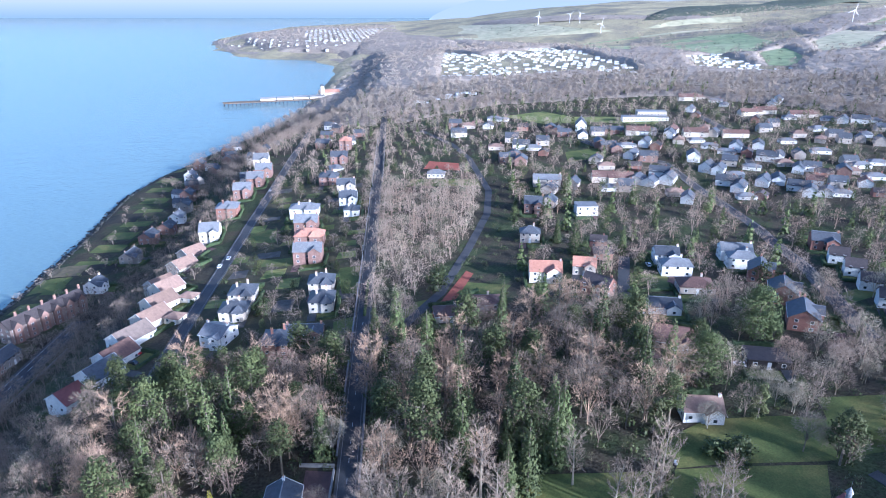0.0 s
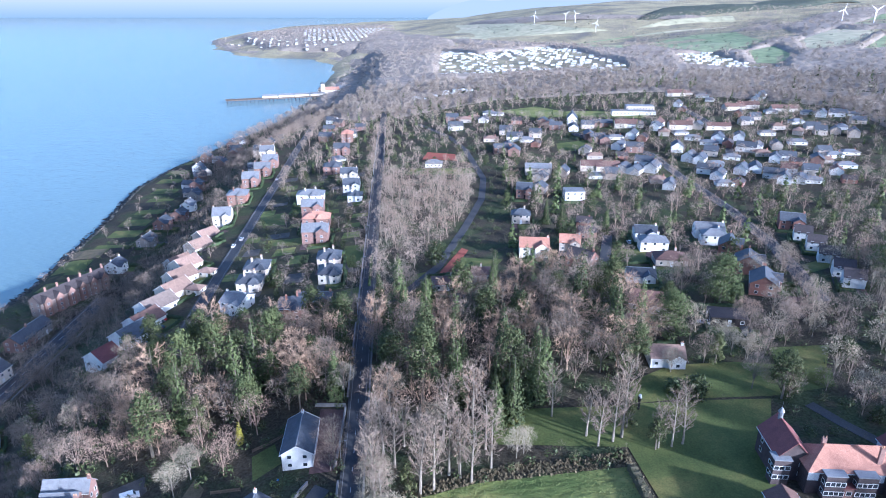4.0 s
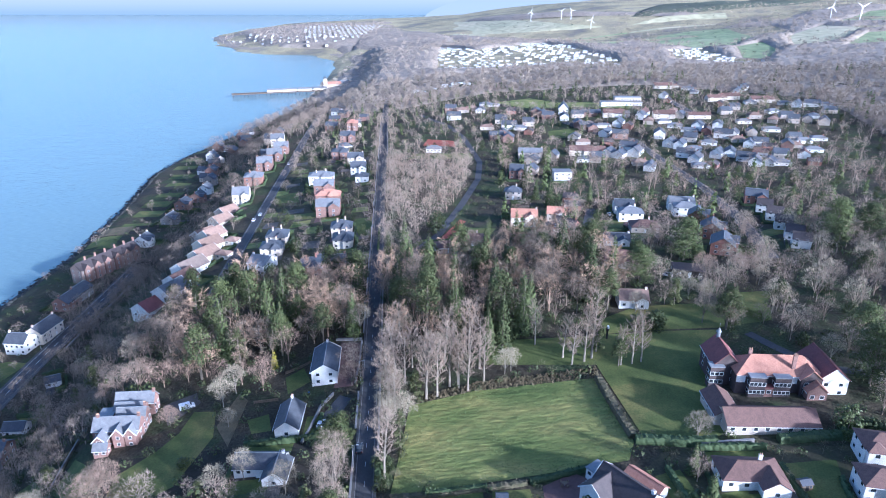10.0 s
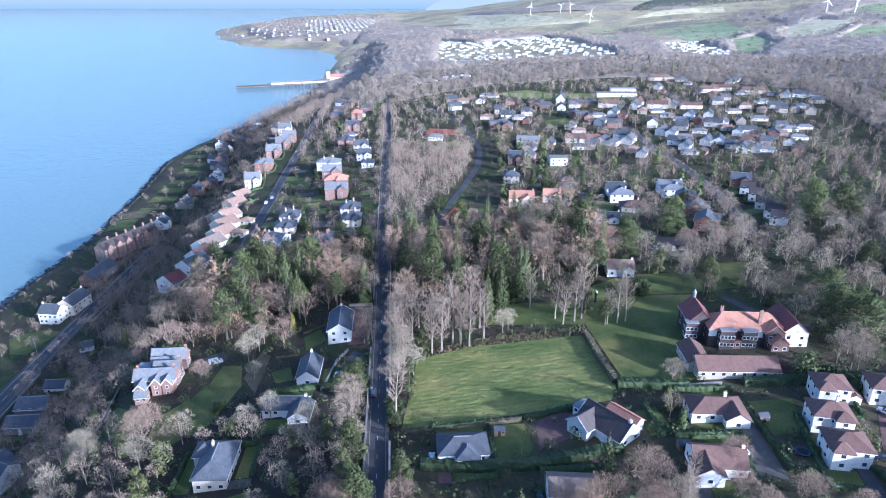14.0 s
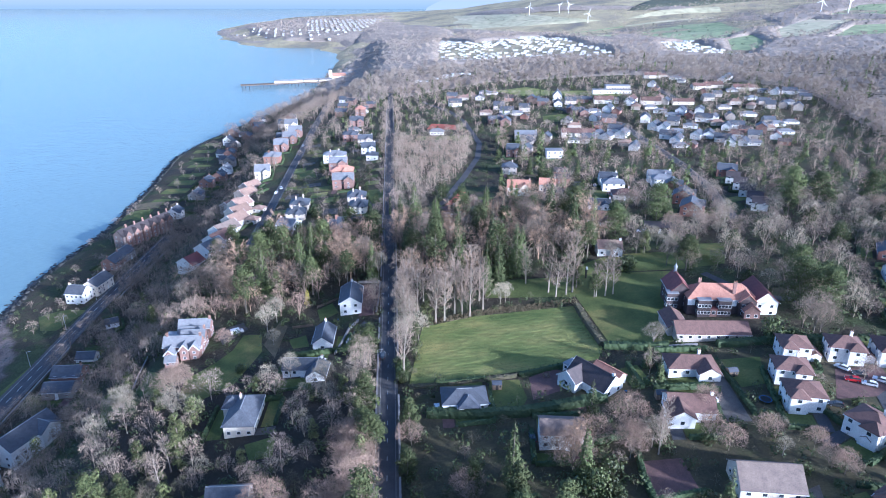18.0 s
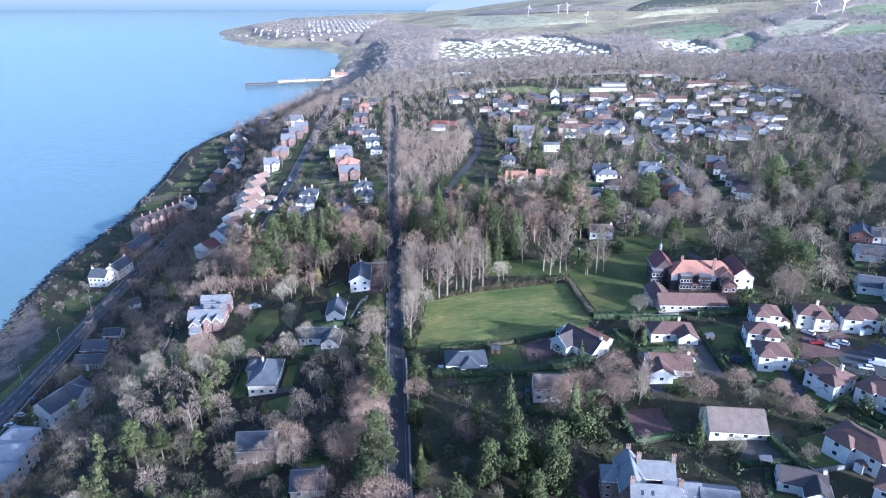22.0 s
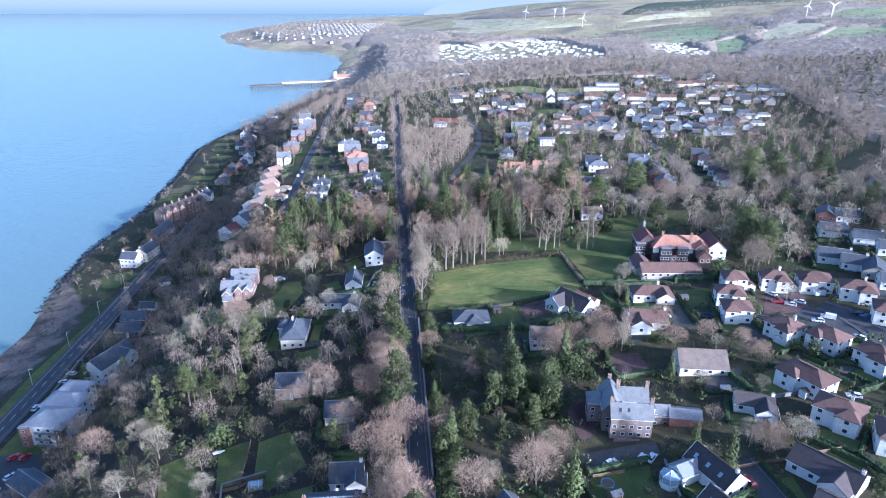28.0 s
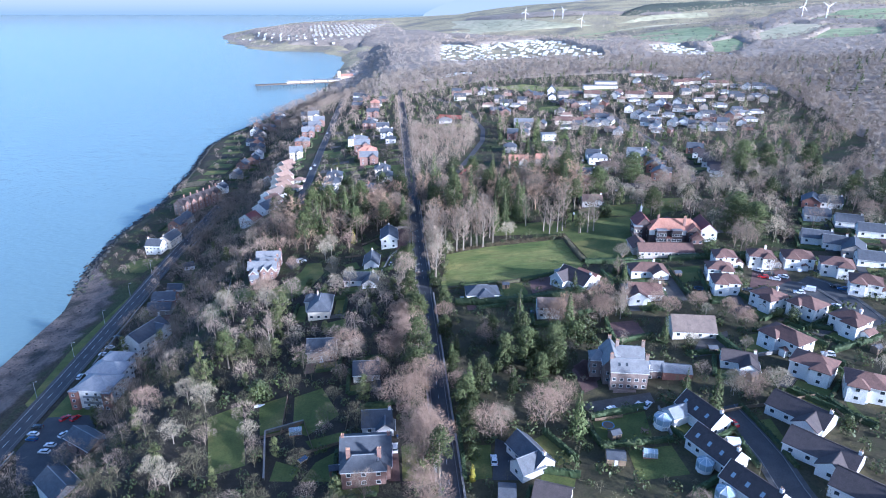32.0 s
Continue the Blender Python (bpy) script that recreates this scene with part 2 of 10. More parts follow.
def ground_material():
    """Leaf litter, moss and rough grass inland; shingle, rock and weed by the water."""
    m = bpy.data.materials.new("winter ground")
    m.use_nodes = True
    nt = m.node_tree
    bs = nt.nodes["Principled BSDF"]
    bs.inputs["Roughness"].default_value, bs.inputs["Specular IOR Level"].default_value = 0.95, 0.2
    geo = nt.nodes.new("ShaderNodeNewGeometry")

    def noise_ramp(scale, detail, stops):
        n = nt.nodes.new("ShaderNodeTexNoise")
        n.inputs["Scale"].default_value, n.inputs["Detail"].default_value, n.inputs["Roughness"].default_value = scale, detail, 0.65
        nt.links.new(geo.outputs["Position"], n.inputs["Vector"])
        r = nt.nodes.new("ShaderNodeValToRGB")
        while len(r.color_ramp.elements) < len(stops):
            r.color_ramp.elements.new(0.5)
        for e, (p, c) in zip(r.color_ramp.elements, stops):
            e.position, e.color = p, (*c, 1)
        nt.links.new(n.outputs["Fac"], r.inputs["Fac"])
        return r.outputs["Color"], n.outputs["Fac"]

    def mixed(fac, a, b):
        x = nt.nodes.new("ShaderNodeMix")
        x.data_type = "RGBA"
        nt.links.new(fac, x.inputs[0])
        nt.links.new(a, x.inputs[6])
        nt.links.new(b, x.inputs[7])
        return x.outputs[2]

    def span(src, lo, hi):
        r = nt.nodes.new("ShaderNodeMapRange")
        r.inputs["From Min"].default_value, r.inputs["From Max"].default_value = lo, hi
        nt.links.new(src, r.inputs["Value"])
        return r.outputs[0]

    inland, _ = noise_ramp(0.045, 9, [(0.30, (0.035, 0.03, 0.02)), (0.47, (0.07, 0.058, 0.038)), (0.58, (0.052, 0.062, 0.027)), (0.70, (0.075, 0.09, 0.036))])
    beach, bf = noise_ramp(0.07, 10, [(0.34, (0.045, 0.045, 0.04)), (0.46, (0.12, 0.10, 0.085)), (0.56, (0.20, 0.155, 0.13)), (0.70, (0.13, 0.12, 0.11))])
    # Far moor is paled: haze of distance is put into its tones.
    moor, _ = noise_ramp(0.007, 10, [(0.33, (0.17, 0.155, 0.135)), (0.46, (0.29, 0.25, 0.155)), (0.55, (0.42, 0.355, 0.205)), (0.68, (0.27, 0.235, 0.17))])
    sep = nt.nodes.new("ShaderNodeSeparateXYZ")
    nt.links.new(geo.outputs["Position"], sep.inputs[0])
    wob = nt.nodes.new("ShaderNodeMath")
    wob.operation = "MULTIPLY_ADD"
    wob.inputs[1].default_value = -5.0
    nt.links.new(bf, wob.inputs[0])
    nt.links.new(sep.outputs["Z"], wob.inputs[2])
    turf = nt.nodes.new("ShaderNodeMath")
    turf.operation = "MULTIPLY_ADD"
    turf.inputs[1].default_value = 3.2
    nt.links.new(span(sep.outputs["Y"], 130, 190), turf.inputs[0])
    nt.links.new(wob.outputs[0], turf.inputs[2])
    c = mixed(span(turf.outputs[0], 2.0, 3.0), beach, inland)
    c = mixed(span(sep.outputs["Y"], 820, 1100), c, moor)
    fine = nt.nodes.new("ShaderNodeTexNoise")
    fine.inputs["Scale"].default_value, fine.inputs["Detail"].default_value = 1.3, 5
    nt.links.new(geo.outputs["Position"], fine.inputs["Vector"])
    hsv = nt.nodes.new("ShaderNodeHueSaturation")
    nt.links.new(c, hsv.inputs["Color"])
    r = nt.nodes.new("ShaderNodeMapRange")
    r.inputs["From Min"].default_value, r.inputs["From Max"].default_value = 0.3, 0.7
    r.inputs["To Min"].default_value, r.inputs["To Max"].default_value = 0.6, 1.4
    nt.links.new(fine.outputs["Fac"], r.inputs["Value"])
    nt.links.new(r.outputs[0], hsv.inputs["Value"])
    nt.links.new(hsv.outputs["Color"], bs.inputs["Base Color"])
    bp = nt.nodes.new("ShaderNodeBump")
    bp.inputs["Strength"].default_value, bp.inputs["Distance"].default_value = 0.8, 0.4
    nt.links.new(fine.outputs["Fac"], bp.inputs["Height"])
    nt.links.new(bp.outputs[0], bs.inputs["Normal"])
    return m


def sea_material():
    m = bpy.data.materials.new("sea water")
    m.use_nodes = True
    nt = m.node_tree
    bs = nt.nodes["Principled BSDF"]
    bs.inputs["Base Color"].default_value = (0.17, 0.24, 0.24, 1)
    bs.inputs["Roughness"].default_value, bs.inputs["IOR"].default_value = 0.16, 1.33
    geo = nt.nodes.new("ShaderNodeNewGeometry")
    mp = nt.nodes.new("ShaderNodeMapping")
    mp.inputs["Rotation"].default_value, mp.inputs["Scale"].default_value = (0, 0, 0.5), (1, 2.6, 1)
    nt.links.new(geo.outputs["Position"], mp.inputs["Vector"])
    last = None
    for sc, dist in ((0.03, 0.9), (0.16, 0.75)):
        n = nt.nodes.new("ShaderNodeTexNoise")
        n.inputs["Scale"].default_value, n.inputs["Detail"].default_value = sc, 5
        nt.links.new(mp.outputs[0], n.inputs["Vector"])
        bp = nt.nodes.new("ShaderNodeBump")
        bp.inputs["Strength"].default_value, bp.inputs["Distance"].default_value = 0.5, dist
        nt.links.new(n.outputs["Fac"], bp.inputs["Height"])
        if last:
            nt.links.new(last, bp.inputs["Normal"])
        last = bp.outputs[0]
    nt.links.new(last, bs.inputs["Normal"])
    return m


GROUND, SEA = ground_material(), sea_material()
CAR_PAINT = {n: mat(n + " car paint", c, c, scale=0.5, rough=0.25, spec=0.6) for n, c in (
    ("white", (0.75, 0.75, 0.75)), ("silver", (0.42, 0.43, 0.45)), ("dark grey", (0.06, 0.065, 0.07)), ("red", (0.45, 0.02, 0.025)), ("blue", (0.04, 0.10, 0.24)), ("black", (0.02, 0.02, 0.022)))}
# ---- the lie of the land ----
SHORE_Y = [-400, 130, 185, 238, 330, 430, 535, 605, 690, 757, 820, 865, 914, 1070, 1500, 1724, 1844, 1903, 2115, 2526, 3250, 3480, 4000, 4600]
SHORE_X = [-221, -223, -238, -246, -245, -256, -274, -270, -254, -240, -228, -222, -218, -214, -236, -280, -394, -554, -683, -853, -850, -600, -180, 400]
RISE_U = [-4000, -60, -12, 0, 14, 34, 74, 116, 165, 205]
RISE_Z = [-6, -6, -1.5, 0, 1.6, 6.5, 8.5, 33, 39, 43.5]
BACK_U = [205, 300, 450, 700, 1000, 1400, 2500, 5000]
BACK_Z = [0, 8.5, 16, 22, 48, 74, 96, 112]


def shore(y):
    return np.interp(y, SHORE_Y, SHORE_X)


def height(x, y):
    """The ground's height: a beach, a road shelf, a wooded bank, a plateau that climbs inland."""
    x, y = np.asarray(x, float), np.asarray(y, float)
    u = x - shore(y)
    flat = np.interp(y, [-200, 150, 300, 400, 520, 900], [1, 1, 0.35, 0.3, 0.9, 1])
    flat = flat + (1 - flat) * np.clip((u - 450) / 350, 0, 1)
    z = np.interp(u, RISE_U, RISE_Z) + np.interp(u, BACK_U, BACK_Z) * flat
    z = z + np.interp(y, [150, 230], [0, 1]) * np.interp(u, [0, 5, 14, 34], [0, 2.2, 3.4, 0])
    low = np.interp(y, [1300, 1800], [1, 0.62])
    low = low + (1 - low) * np.clip((u - 700) / 600, 0, 1)
    z = np.where(u > 0, z * low, z)
    far = np.clip((y - 1100) / 900, 0, 1) * np.clip((u - 300) / 500, 0, 1)
    return z + far * (9 * np.sin(x / 210 + 0.4) * np.sin(y / 260) + 5 * np.sin(x / 90 + y / 130))


def h(x, y):
    return float(height(x, y))


# ---- building helpers ----
def mesh_of(name, verts, faces, material, smooth=False):
    me = bpy.data.meshes.new(name)
    me.from_pydata([tuple(v) for v in verts], [], faces)
    me.materials.append(material)
    if smooth:
        me.polygons.foreach_set("use_smooth", [True] * len(me.polygons))
    me.update()
    return me


def part(name, verts, faces, material, parent=None, label="", smooth=False):
    """One mesh object, under its thing where it has one."""
    ob = new(name, mesh_of(name, verts, faces, material, smooth))
    if parent:
        ob.parent = parent
    return tagged(ob, label)


def put(name, me, parent, m):
    """An object on a mesh that others share."""
    ob = new(name, me)
    ob.parent = parent
    ob.matrix_local = m
    return ob


def box(x0, x1, y0, y1, z0, z1):
    v = [(x, y, z) for z in (z0, z1) for x, y in ((x0, y0), (x1, y0), (x1, y1), (x0, y1))]
    return v, [(3, 2, 1, 0), (4, 5, 6, 7), (0, 1, 5, 4), (1, 2, 6, 5), (2, 3, 7, 6), (3, 0, 4, 7)]


def joined(*pieces):
    vs, fs = [], []
    for v, f in pieces:
        n = len(vs)
        vs += list(v)
        fs += [tuple(i + n for i in q) for q in f]
    return vs, fs


def moved(piece, m):
    return [tuple(m @ Vector(v)) for v in piece[0]], piece[1]


def tube(a, b, ra, rb, n=8):
    a, b = Vector(a), Vector(b)
    q = (b - a).to_track_quat("Z", "Y")
    v = [tuple(p + q @ Vector((r * math.cos(i * math.tau / n), r * math.sin(i * math.tau / n), 0))) for p, r in ((a, ra), (b, rb)) for i in range(n)]
    return v, [(i, (i + 1) % n, n + (i + 1) % n, n + i) for i in range(n)] + [tuple(range(n - 1, -1, -1)), tuple(range(n, 2 * n))]


# ---- ground, sea, distance ----
def spread(lo, hi, step, low_end, high_end, grow=1.16):
    mid = list(np.arange(lo, hi + 0.1, step))
    a, d = [lo], step
    while a[-1] > low_end:
        d *= grow
        a.append(a[-1] - d)
    b, d = [hi], step
    while b[-1] < high_end:
        d *= grow
        b.append(b[-1] + d)
    return np.array(a[:0:-1] + mid + b[1:])


def sheet(xs, ys, zs):
    nx, ny = len(xs), len(ys)
    gx, gy = np.meshgrid(xs, ys)
    v = np.stack([gx.ravel(), gy.ravel(), np.broadcast_to(zs, gx.shape).ravel()], 1)
    i = (np.arange(ny - 1)[:, None] * nx + np.arange(nx - 1)).ravel()
    return v.tolist(), np.stack([i, i + 1, i + nx + 1, i + nx], 1).tolist()


gx, gy = spread(-300, 320, 4, -4200, 4200), spread(-160, 620, 4, -600, 4400)
mx, my = np.meshgrid(gx, gy)
ground = part("ground", *sheet(gx, gy, height(mx, my)), GROUND, smooth=True)
tagged(ground, "winter ground of leaf litter, rough grass and shingle beach", "ground", kind="structure")
sea = part("water", *sheet(np.linspace(-5200, 3600, 40), np.linspace(-600, 5000, 40), 0.0), SEA)
tagged(sea, "calm blue sea with fine ripples", "sea", kind="structure")

KEEP_OUT = []      # discs (x, y, r) where nothing is planted
LINES = []         # road lines ((x, y), (x, y), half width)


def bank(x, y):
    return h(x, y)


def strip(name, pts, left, right, lift, material, drop=0.0, step=4.0, label="", category="", parent=None):
    """A ribbon along a line, draped on the ground, from left to right of it; drop gives it solid edges."""
    run = []
    for (ax, ay), (bx, by) in zip(pts, pts[1:]):
        n = max(1, int(math.hypot(bx - ax, by - ay) / step))
        run += [(ax + (bx - ax) * i / n, ay + (by - ay) * i / n) for i in range(n)]
    run.append(pts[-1])
    vs, fs = [], []
    cuts = max(1, int((right - left) / 3.0))
    for i, (x, y) in enumerate(run):
        (px, py), (qx, qy) = run[max(0, i - 1)], run[min(len(run) - 1, i + 1)]
        d = math.hypot(qx - px, qy - py)
        nx, ny = (qy - py) / d, -(qx - px) / d
        row = []
        for k in range(cuts + 1):
            o = left + (right - left) * k / cuts
            row.append((x + nx * o, y + ny * o, h(x + nx * o, y + ny * o) + lift))
        if drop:
            row = [(row[0][0], row[0][1], row[0][2] - drop)] + row + [(row[-1][0], row[-1][1], row[-1][2] - drop)]
        vs += row
    w = len(vs) // len(run)
    for i in range(len(run) - 1):
        for k in range(w - 1):
            a = i * w + k
            fs.append((a, a + 1, a + w + 1, a + w))
    ob = part(name, vs, fs, material, parent)
    return tagged(ob, label, category, kind="structure") if not parent else ob


def road(name, pts, width, label, walk_w=(1.7, 1.7), material=ASPHALT):
    """A carriageway with a kerb and a raised pavement on each side that has one."""
    for a, b in zip(pts, pts[1:]):
        LINES.append((a, b, width / 2 + max(walk_w) + 0.1))
    r = strip(name, pts, -width / 2, width / 2, 0.16, material, drop=0.5, label=label, category="road")
    for s, w in zip((-1, 1), walk_w):
        if w:
            a, b = sorted((s * width / 2, s * (width / 2 + 0.15)))
            strip("kerb", pts, a, b, 0.28, KERB, drop=0.5, parent=r)
            a, b = sorted((s * (width / 2 + 0.15), s * (width / 2 + w)))
            strip("pavement", pts, a, b, 0.275, PAVE, drop=0.5, parent=r)
    return r


def inside(poly, x, y):
    hit = False
    for (ax, ay), (bx, by) in zip(poly, poly[1:] + poly[:1]):
        if (ay > y) != (by > y) and x < ax + (bx - ax) * (y - ay) / (by - ay):
            hit = not hit
    return hit


PLOTS = []


def plot(name, poly, material, label, category, lift=0.1, clear=True, cell=4):
    """A lawn, field or yard: a polygon laid over the ground."""
    bm = bmesh.new()
    bm.faces.new([bm.verts.new((x, y, 0)) for x, y in poly])
    for axis in (0, 1):
        lo, hi = min(p[axis] for p in poly), max(p[axis] for p in poly)
        c = math.ceil(lo / cell) * cell
        while c < hi:
            no, co = [0, 0, 0], [0, 0, 0]
            no[axis], co[axis] = 1, c
            bmesh.ops.bisect_plane(bm, geom=bm.verts[:] + bm.edges[:] + bm.faces[:], plane_co=co, plane_no=no)
            c += cell
    for v in bm.verts:
        v.co.z = h(v.co.x, v.co.y) + lift
    bmesh.ops.recalc_face_normals(bm, faces=bm.faces)
    me = bpy.data.meshes.new(name)
    bm.to_mesh(me)
    bm.free()
    if me.polygons and sum(p.normal.z for p in me.polygons) < 0:
        me.flip_normals()
    me.materials.append(material)
    if clear:
        PLOTS.append(poly)
    return tagged(new(name, me), label, category, kind="structure")


# ---- houses ----
def gable_roof(w, d, eave, rise, over=0.45, thick=0.2):
    """Two slopes with the ridge along x, as solid slabs."""
    k = rise / (d / 2)
    e, ez = d / 2 + over, eave - over * k
    x0, x1, top = -w / 2 - over * 0.6, w / 2 + over * 0.6, eave + rise
    v, f = [], []
    for x in (x0, x1):
        v += [(x, -e, ez), (x, 0, top), (x, e, ez), (x, e, ez + thick), (x, 0, top + thick), (x, -e, ez + thick)]
    f = [(0, 1, 4, 5), (1, 2, 3, 4), (11, 10, 7, 6), (10, 9, 8, 7), (5, 4, 10, 11), (4, 3, 9, 10), (1, 0, 6, 7), (2, 1, 7, 8), (0, 5, 11, 6), (3, 2, 8, 9)]
    return v, f


def hip_roof(w, d, eave, rise, over=0.45, thick=0.2):
    a, b = w / 2 + over, d / 2 + over
    r = max(0.0, a - b)
    z = eave - 0.1
    if a >= b:
        ridge = [(-r, 0, eave + rise), (r, 0, eave + rise)]
    else:
        ridge = [(0, -(b - a), eave + rise), (0, b - a, eave + rise)]
    v = [(-a, -b, z), (a, -b, z), (a, b, z), (-a, b, z), (-a, -b, z + thick), (a, -b, z + thick), (a, b, z + thick), (-a, b, z + thick)] + ridge
    f = [(3, 2, 1, 0), (0, 1, 5, 4), (1, 2, 6, 5), (2, 3, 7, 6), (3, 0, 4, 7)]
    if a >= b:
        f += [(4, 5, 9, 8), (5, 6, 9), (6, 7, 8, 9), (7, 4, 8)]
    else:
        f += [(4, 5, 8), (5, 6, 9, 8), (6, 7, 9), (7, 4, 8, 9)]
    return v, f


def gable_walls(w, d, eave, rise, base=-2.5):
    a, b = w / 2, d / 2
    v = [(x, y, z) for x in (-a, a) for y, z in ((-b, base), (b, base), (b, eave), (0, eave + rise - 0.02), (-b, eave))]
    return v, [(0, 4, 3, 2, 1), (5, 6, 7, 8, 9), (0, 5, 9, 4), (1, 2, 7, 6), (0, 1, 6, 5), (4, 9, 8, 3), (3, 8, 7, 2)]


WINDOWS = {}
SOUTH = Vector((-8, -120))      # the windows that can be seen look this way


def window_meshes(w, hh, trim):
    """A frame ring with a hollow, with and without its pane."""
    key = (round(w, 1), round(hh, 1), trim.name)
    if key not in WINDOWS:
        a, b, t = w / 2, hh / 2, 0.1
        v = [(sx * (a - k), y, sz * (b - k)) for k, y in ((0, 0.04), (0, -0.07), (t, -0.07), (t, -0.02)) for sx, sz in ((-1, -1), (1, -1), (1, 1), (-1, 1))]
        f = [(4 * j + i, 4 * j + (i + 1) % 4, 4 * j + 4 + (i + 1) % 4, 4 * j + 4 + i) for j in range(3) for i in range(4)]
        ring = mesh_of("window_frame", v, f, trim)
        whole = mesh_of("window", v, f + [(12, 13, 14, 15)], trim)
        whole.materials.append(GLASS)
        whole.polygons[len(f)].material_index = 1
        WINDOWS[key] = (ring, mesh_of("pane", *box(-a + t, a - t, -0.03, 0.03, -b + t, b - t), GLASS), whole)
    return WINDOWS[key]


def window(parent, m, w=1.3, hh=1.3, trim=TRIM, near=True):
    """A framed window, set on a wall whose outward side is the local -y."""
    fr, pa, whole = window_meshes(w, hh, trim)
    f = put("window", fr if near else whole, parent, m)
    if near:
        put("pane", pa, f, Matrix())
    return f


DOORS = {}


def door(parent, m, material):
    if material.name not in DOORS:
        DOORS[material.name] = (mesh_of("door", *joined(box(-0.5, 0.5, -0.05, 0.04, 0, 2.05), box(-0.6, -0.5, -0.08, 0.04, 0, 2.15), box(0.5, 0.6, -0.08, 0.04, 0, 2.15), box(-0.6, 0.6, -0.08, 0.04, 2.05, 2.15), box(-0.7, 0.7, -0.7, 0.0, -0.3, 0.0)), material),
                                mesh_of("door_handle", *box(0.34, 0.42, -0.1, -0.05, 0.98, 1.08), METAL))
    d = put("door", DOORS[material.name][0], parent, m)
    put("door_handle", DOORS[material.name][1], d, Matrix())


def chimney(parent, x, y, z0, z1, material, pots=2, wide=0.8):
    v, f = joined(box(x - wide / 2, x + wide / 2, y - 0.32, y + 0.32, z0, z1), box(x - wide / 2 - 0.08, x + wide / 2 + 0.08, y - 0.4, y + 0.4, z1, z1 + 0.16))
    c = part("chimney", v, f, material, parent)
    for i in range(pots):
        px = x + (i - (pots - 1) / 2) * (wide - 0.3) / max(1, pots - 1) if pots > 1 else x
        part("chimney_pot", *tube((px, y, z1 + 0.16), (px, y, z1 + 0.75), 0.14, 0.11, 8), POT, c)


def facade(parent, w, d, eave, side, n, trim, skip=(), size=(1.3, 1.25), storeys=None, inset=0.0):
    """Windows in even bays on one side: f front (-y), b back, l left, r right."""
    st = storeys or (3 if eave > 8 else 2 if eave > 4.2 else 1)
    m = parent.parent.matrix_basis @ parent.matrix_basis
    out = (m.to_3x3() @ Vector({"f": (0, -1, 0), "b": (0, 1, 0), "l": (-1, 0, 0), "r": (1, 0, 0)}[side])).xy
    way = SOUTH - m.translation.xy
    if out.dot(way.normalized()) < 0.12:
        return
    near = m.translation.y < 150
    length = w if side in "fb" else d
    for s in range(st):
        z = 1.55 + s * 2.65
        for i in range(n):
            if (s, i) in skip:
                continue
            o = -length / 2 + length * (i + 0.5) / n
            loc = {"f": (o, -d / 2, z), "b": (-o, d / 2, z), "l": (-w / 2, -o, z), "r": (w / 2, o, z)}[side]
            turn = {"f": 0, "b": 180, "l": -90, "r": 90}[side]
            window(parent, pose(*loc, 0, 0, turn), *size, trim, near)


def block(parent, w, d, eave, rise, roof, wall, tile, x=0, y=0, turn=0, bays=(3, 2, 2), trim=TRIM, skip=(), ridge=True, verge=None, base=-2.5):
    """A storeyed block of a house: walls, roof and windows. bays: front, sides, back."""
    m = pose(x, y, 0, 0, 0, turn)
    piece = gable_walls(w, d, eave, rise, base) if roof == "gable" else box(-w / 2, w / 2, -d / 2, d / 2, base, eave)
    body = part("wall", *piece, wall, parent)
    body.matrix_local = m
    if roof == "flat":
        r = part("roof", *joined(box(-w / 2 - 0.2, w / 2 + 0.2, -d / 2 - 0.2, d / 2 + 0.2, eave + 0.003, eave + 0.25)), tile, parent)
    else:
        r = part("roof", *(gable_roof if roof == "gable" else hip_roof)(w, d, eave, rise), tile, parent)
    r.matrix_local = m
    if roof == "gable":
        if ridge:
            part("ridge", *box(-w / 2 - 0.2, w / 2 + 0.2, -0.14, 0.14, eave + rise + 0.12, eave + rise + 0.27), LEAD if tile in (SLATE, SLATE_PALE) else tile, r)
        if verge:
            k = math.hypot(rise, d / 2)
            an = math.degrees(math.atan2(rise, d / 2))
            for sx in (-1, 1):
                for sy in (-1, 1):
                    b = part("bargeboard", *box(-0.05, 0.05, -0.1, k + 0.5, -0.16, 0.14), verge, r)
                    b.matrix_local = pose(sx * (w / 2 + 0.33), 0, eave + rise + 0.08, 0, 0, 180 if sy < 0 else 0) @ pose(0, 0, 0, -an, 0, 0)
    elif roof == "hip" and ridge and w > d:
        q = w / 2 - d / 2
        part("ridge", *box(-q - 0.1, q + 0.1, -0.14, 0.14, eave + rise - 0.08, eave + rise + 0.1), LEAD if tile in (SLATE, SLATE_PALE) else tile, r)
    for sy in ((-1, 1) if roof != "flat" and parent.matrix_basis.translation.y < 240 else ()):
        g = part("gutter", *box(-w / 2 - 0.3, w / 2 + 0.3, -0.07, 0.07, -0.07, 0.05), trim, r)
        g.matrix_local = Matrix.Translation((0, sy * (d / 2 + 0.53), eave - 0.08 if roof == "hip" else eave - 0.45 * rise / (d / 2)))
    for side, n in zip("flrb", (bays[0], bays[1], bays[1], bays[2])):
        if n:
            facade(body, w, d, eave, side, n, trim, skip if side == "f" else ())
    return body


def start_house(name, x, y, rz, label, category="house", r=8, dz=0.0, group=""):
    KEEP_OUT.append((x, y, r))
    e = new(name)
    e.empty_display_size = 0.5
    e.matrix_basis = pose(x, y, h(x, y) + dz, 0, 0, rz)
    return tagged(e, label, category, group)


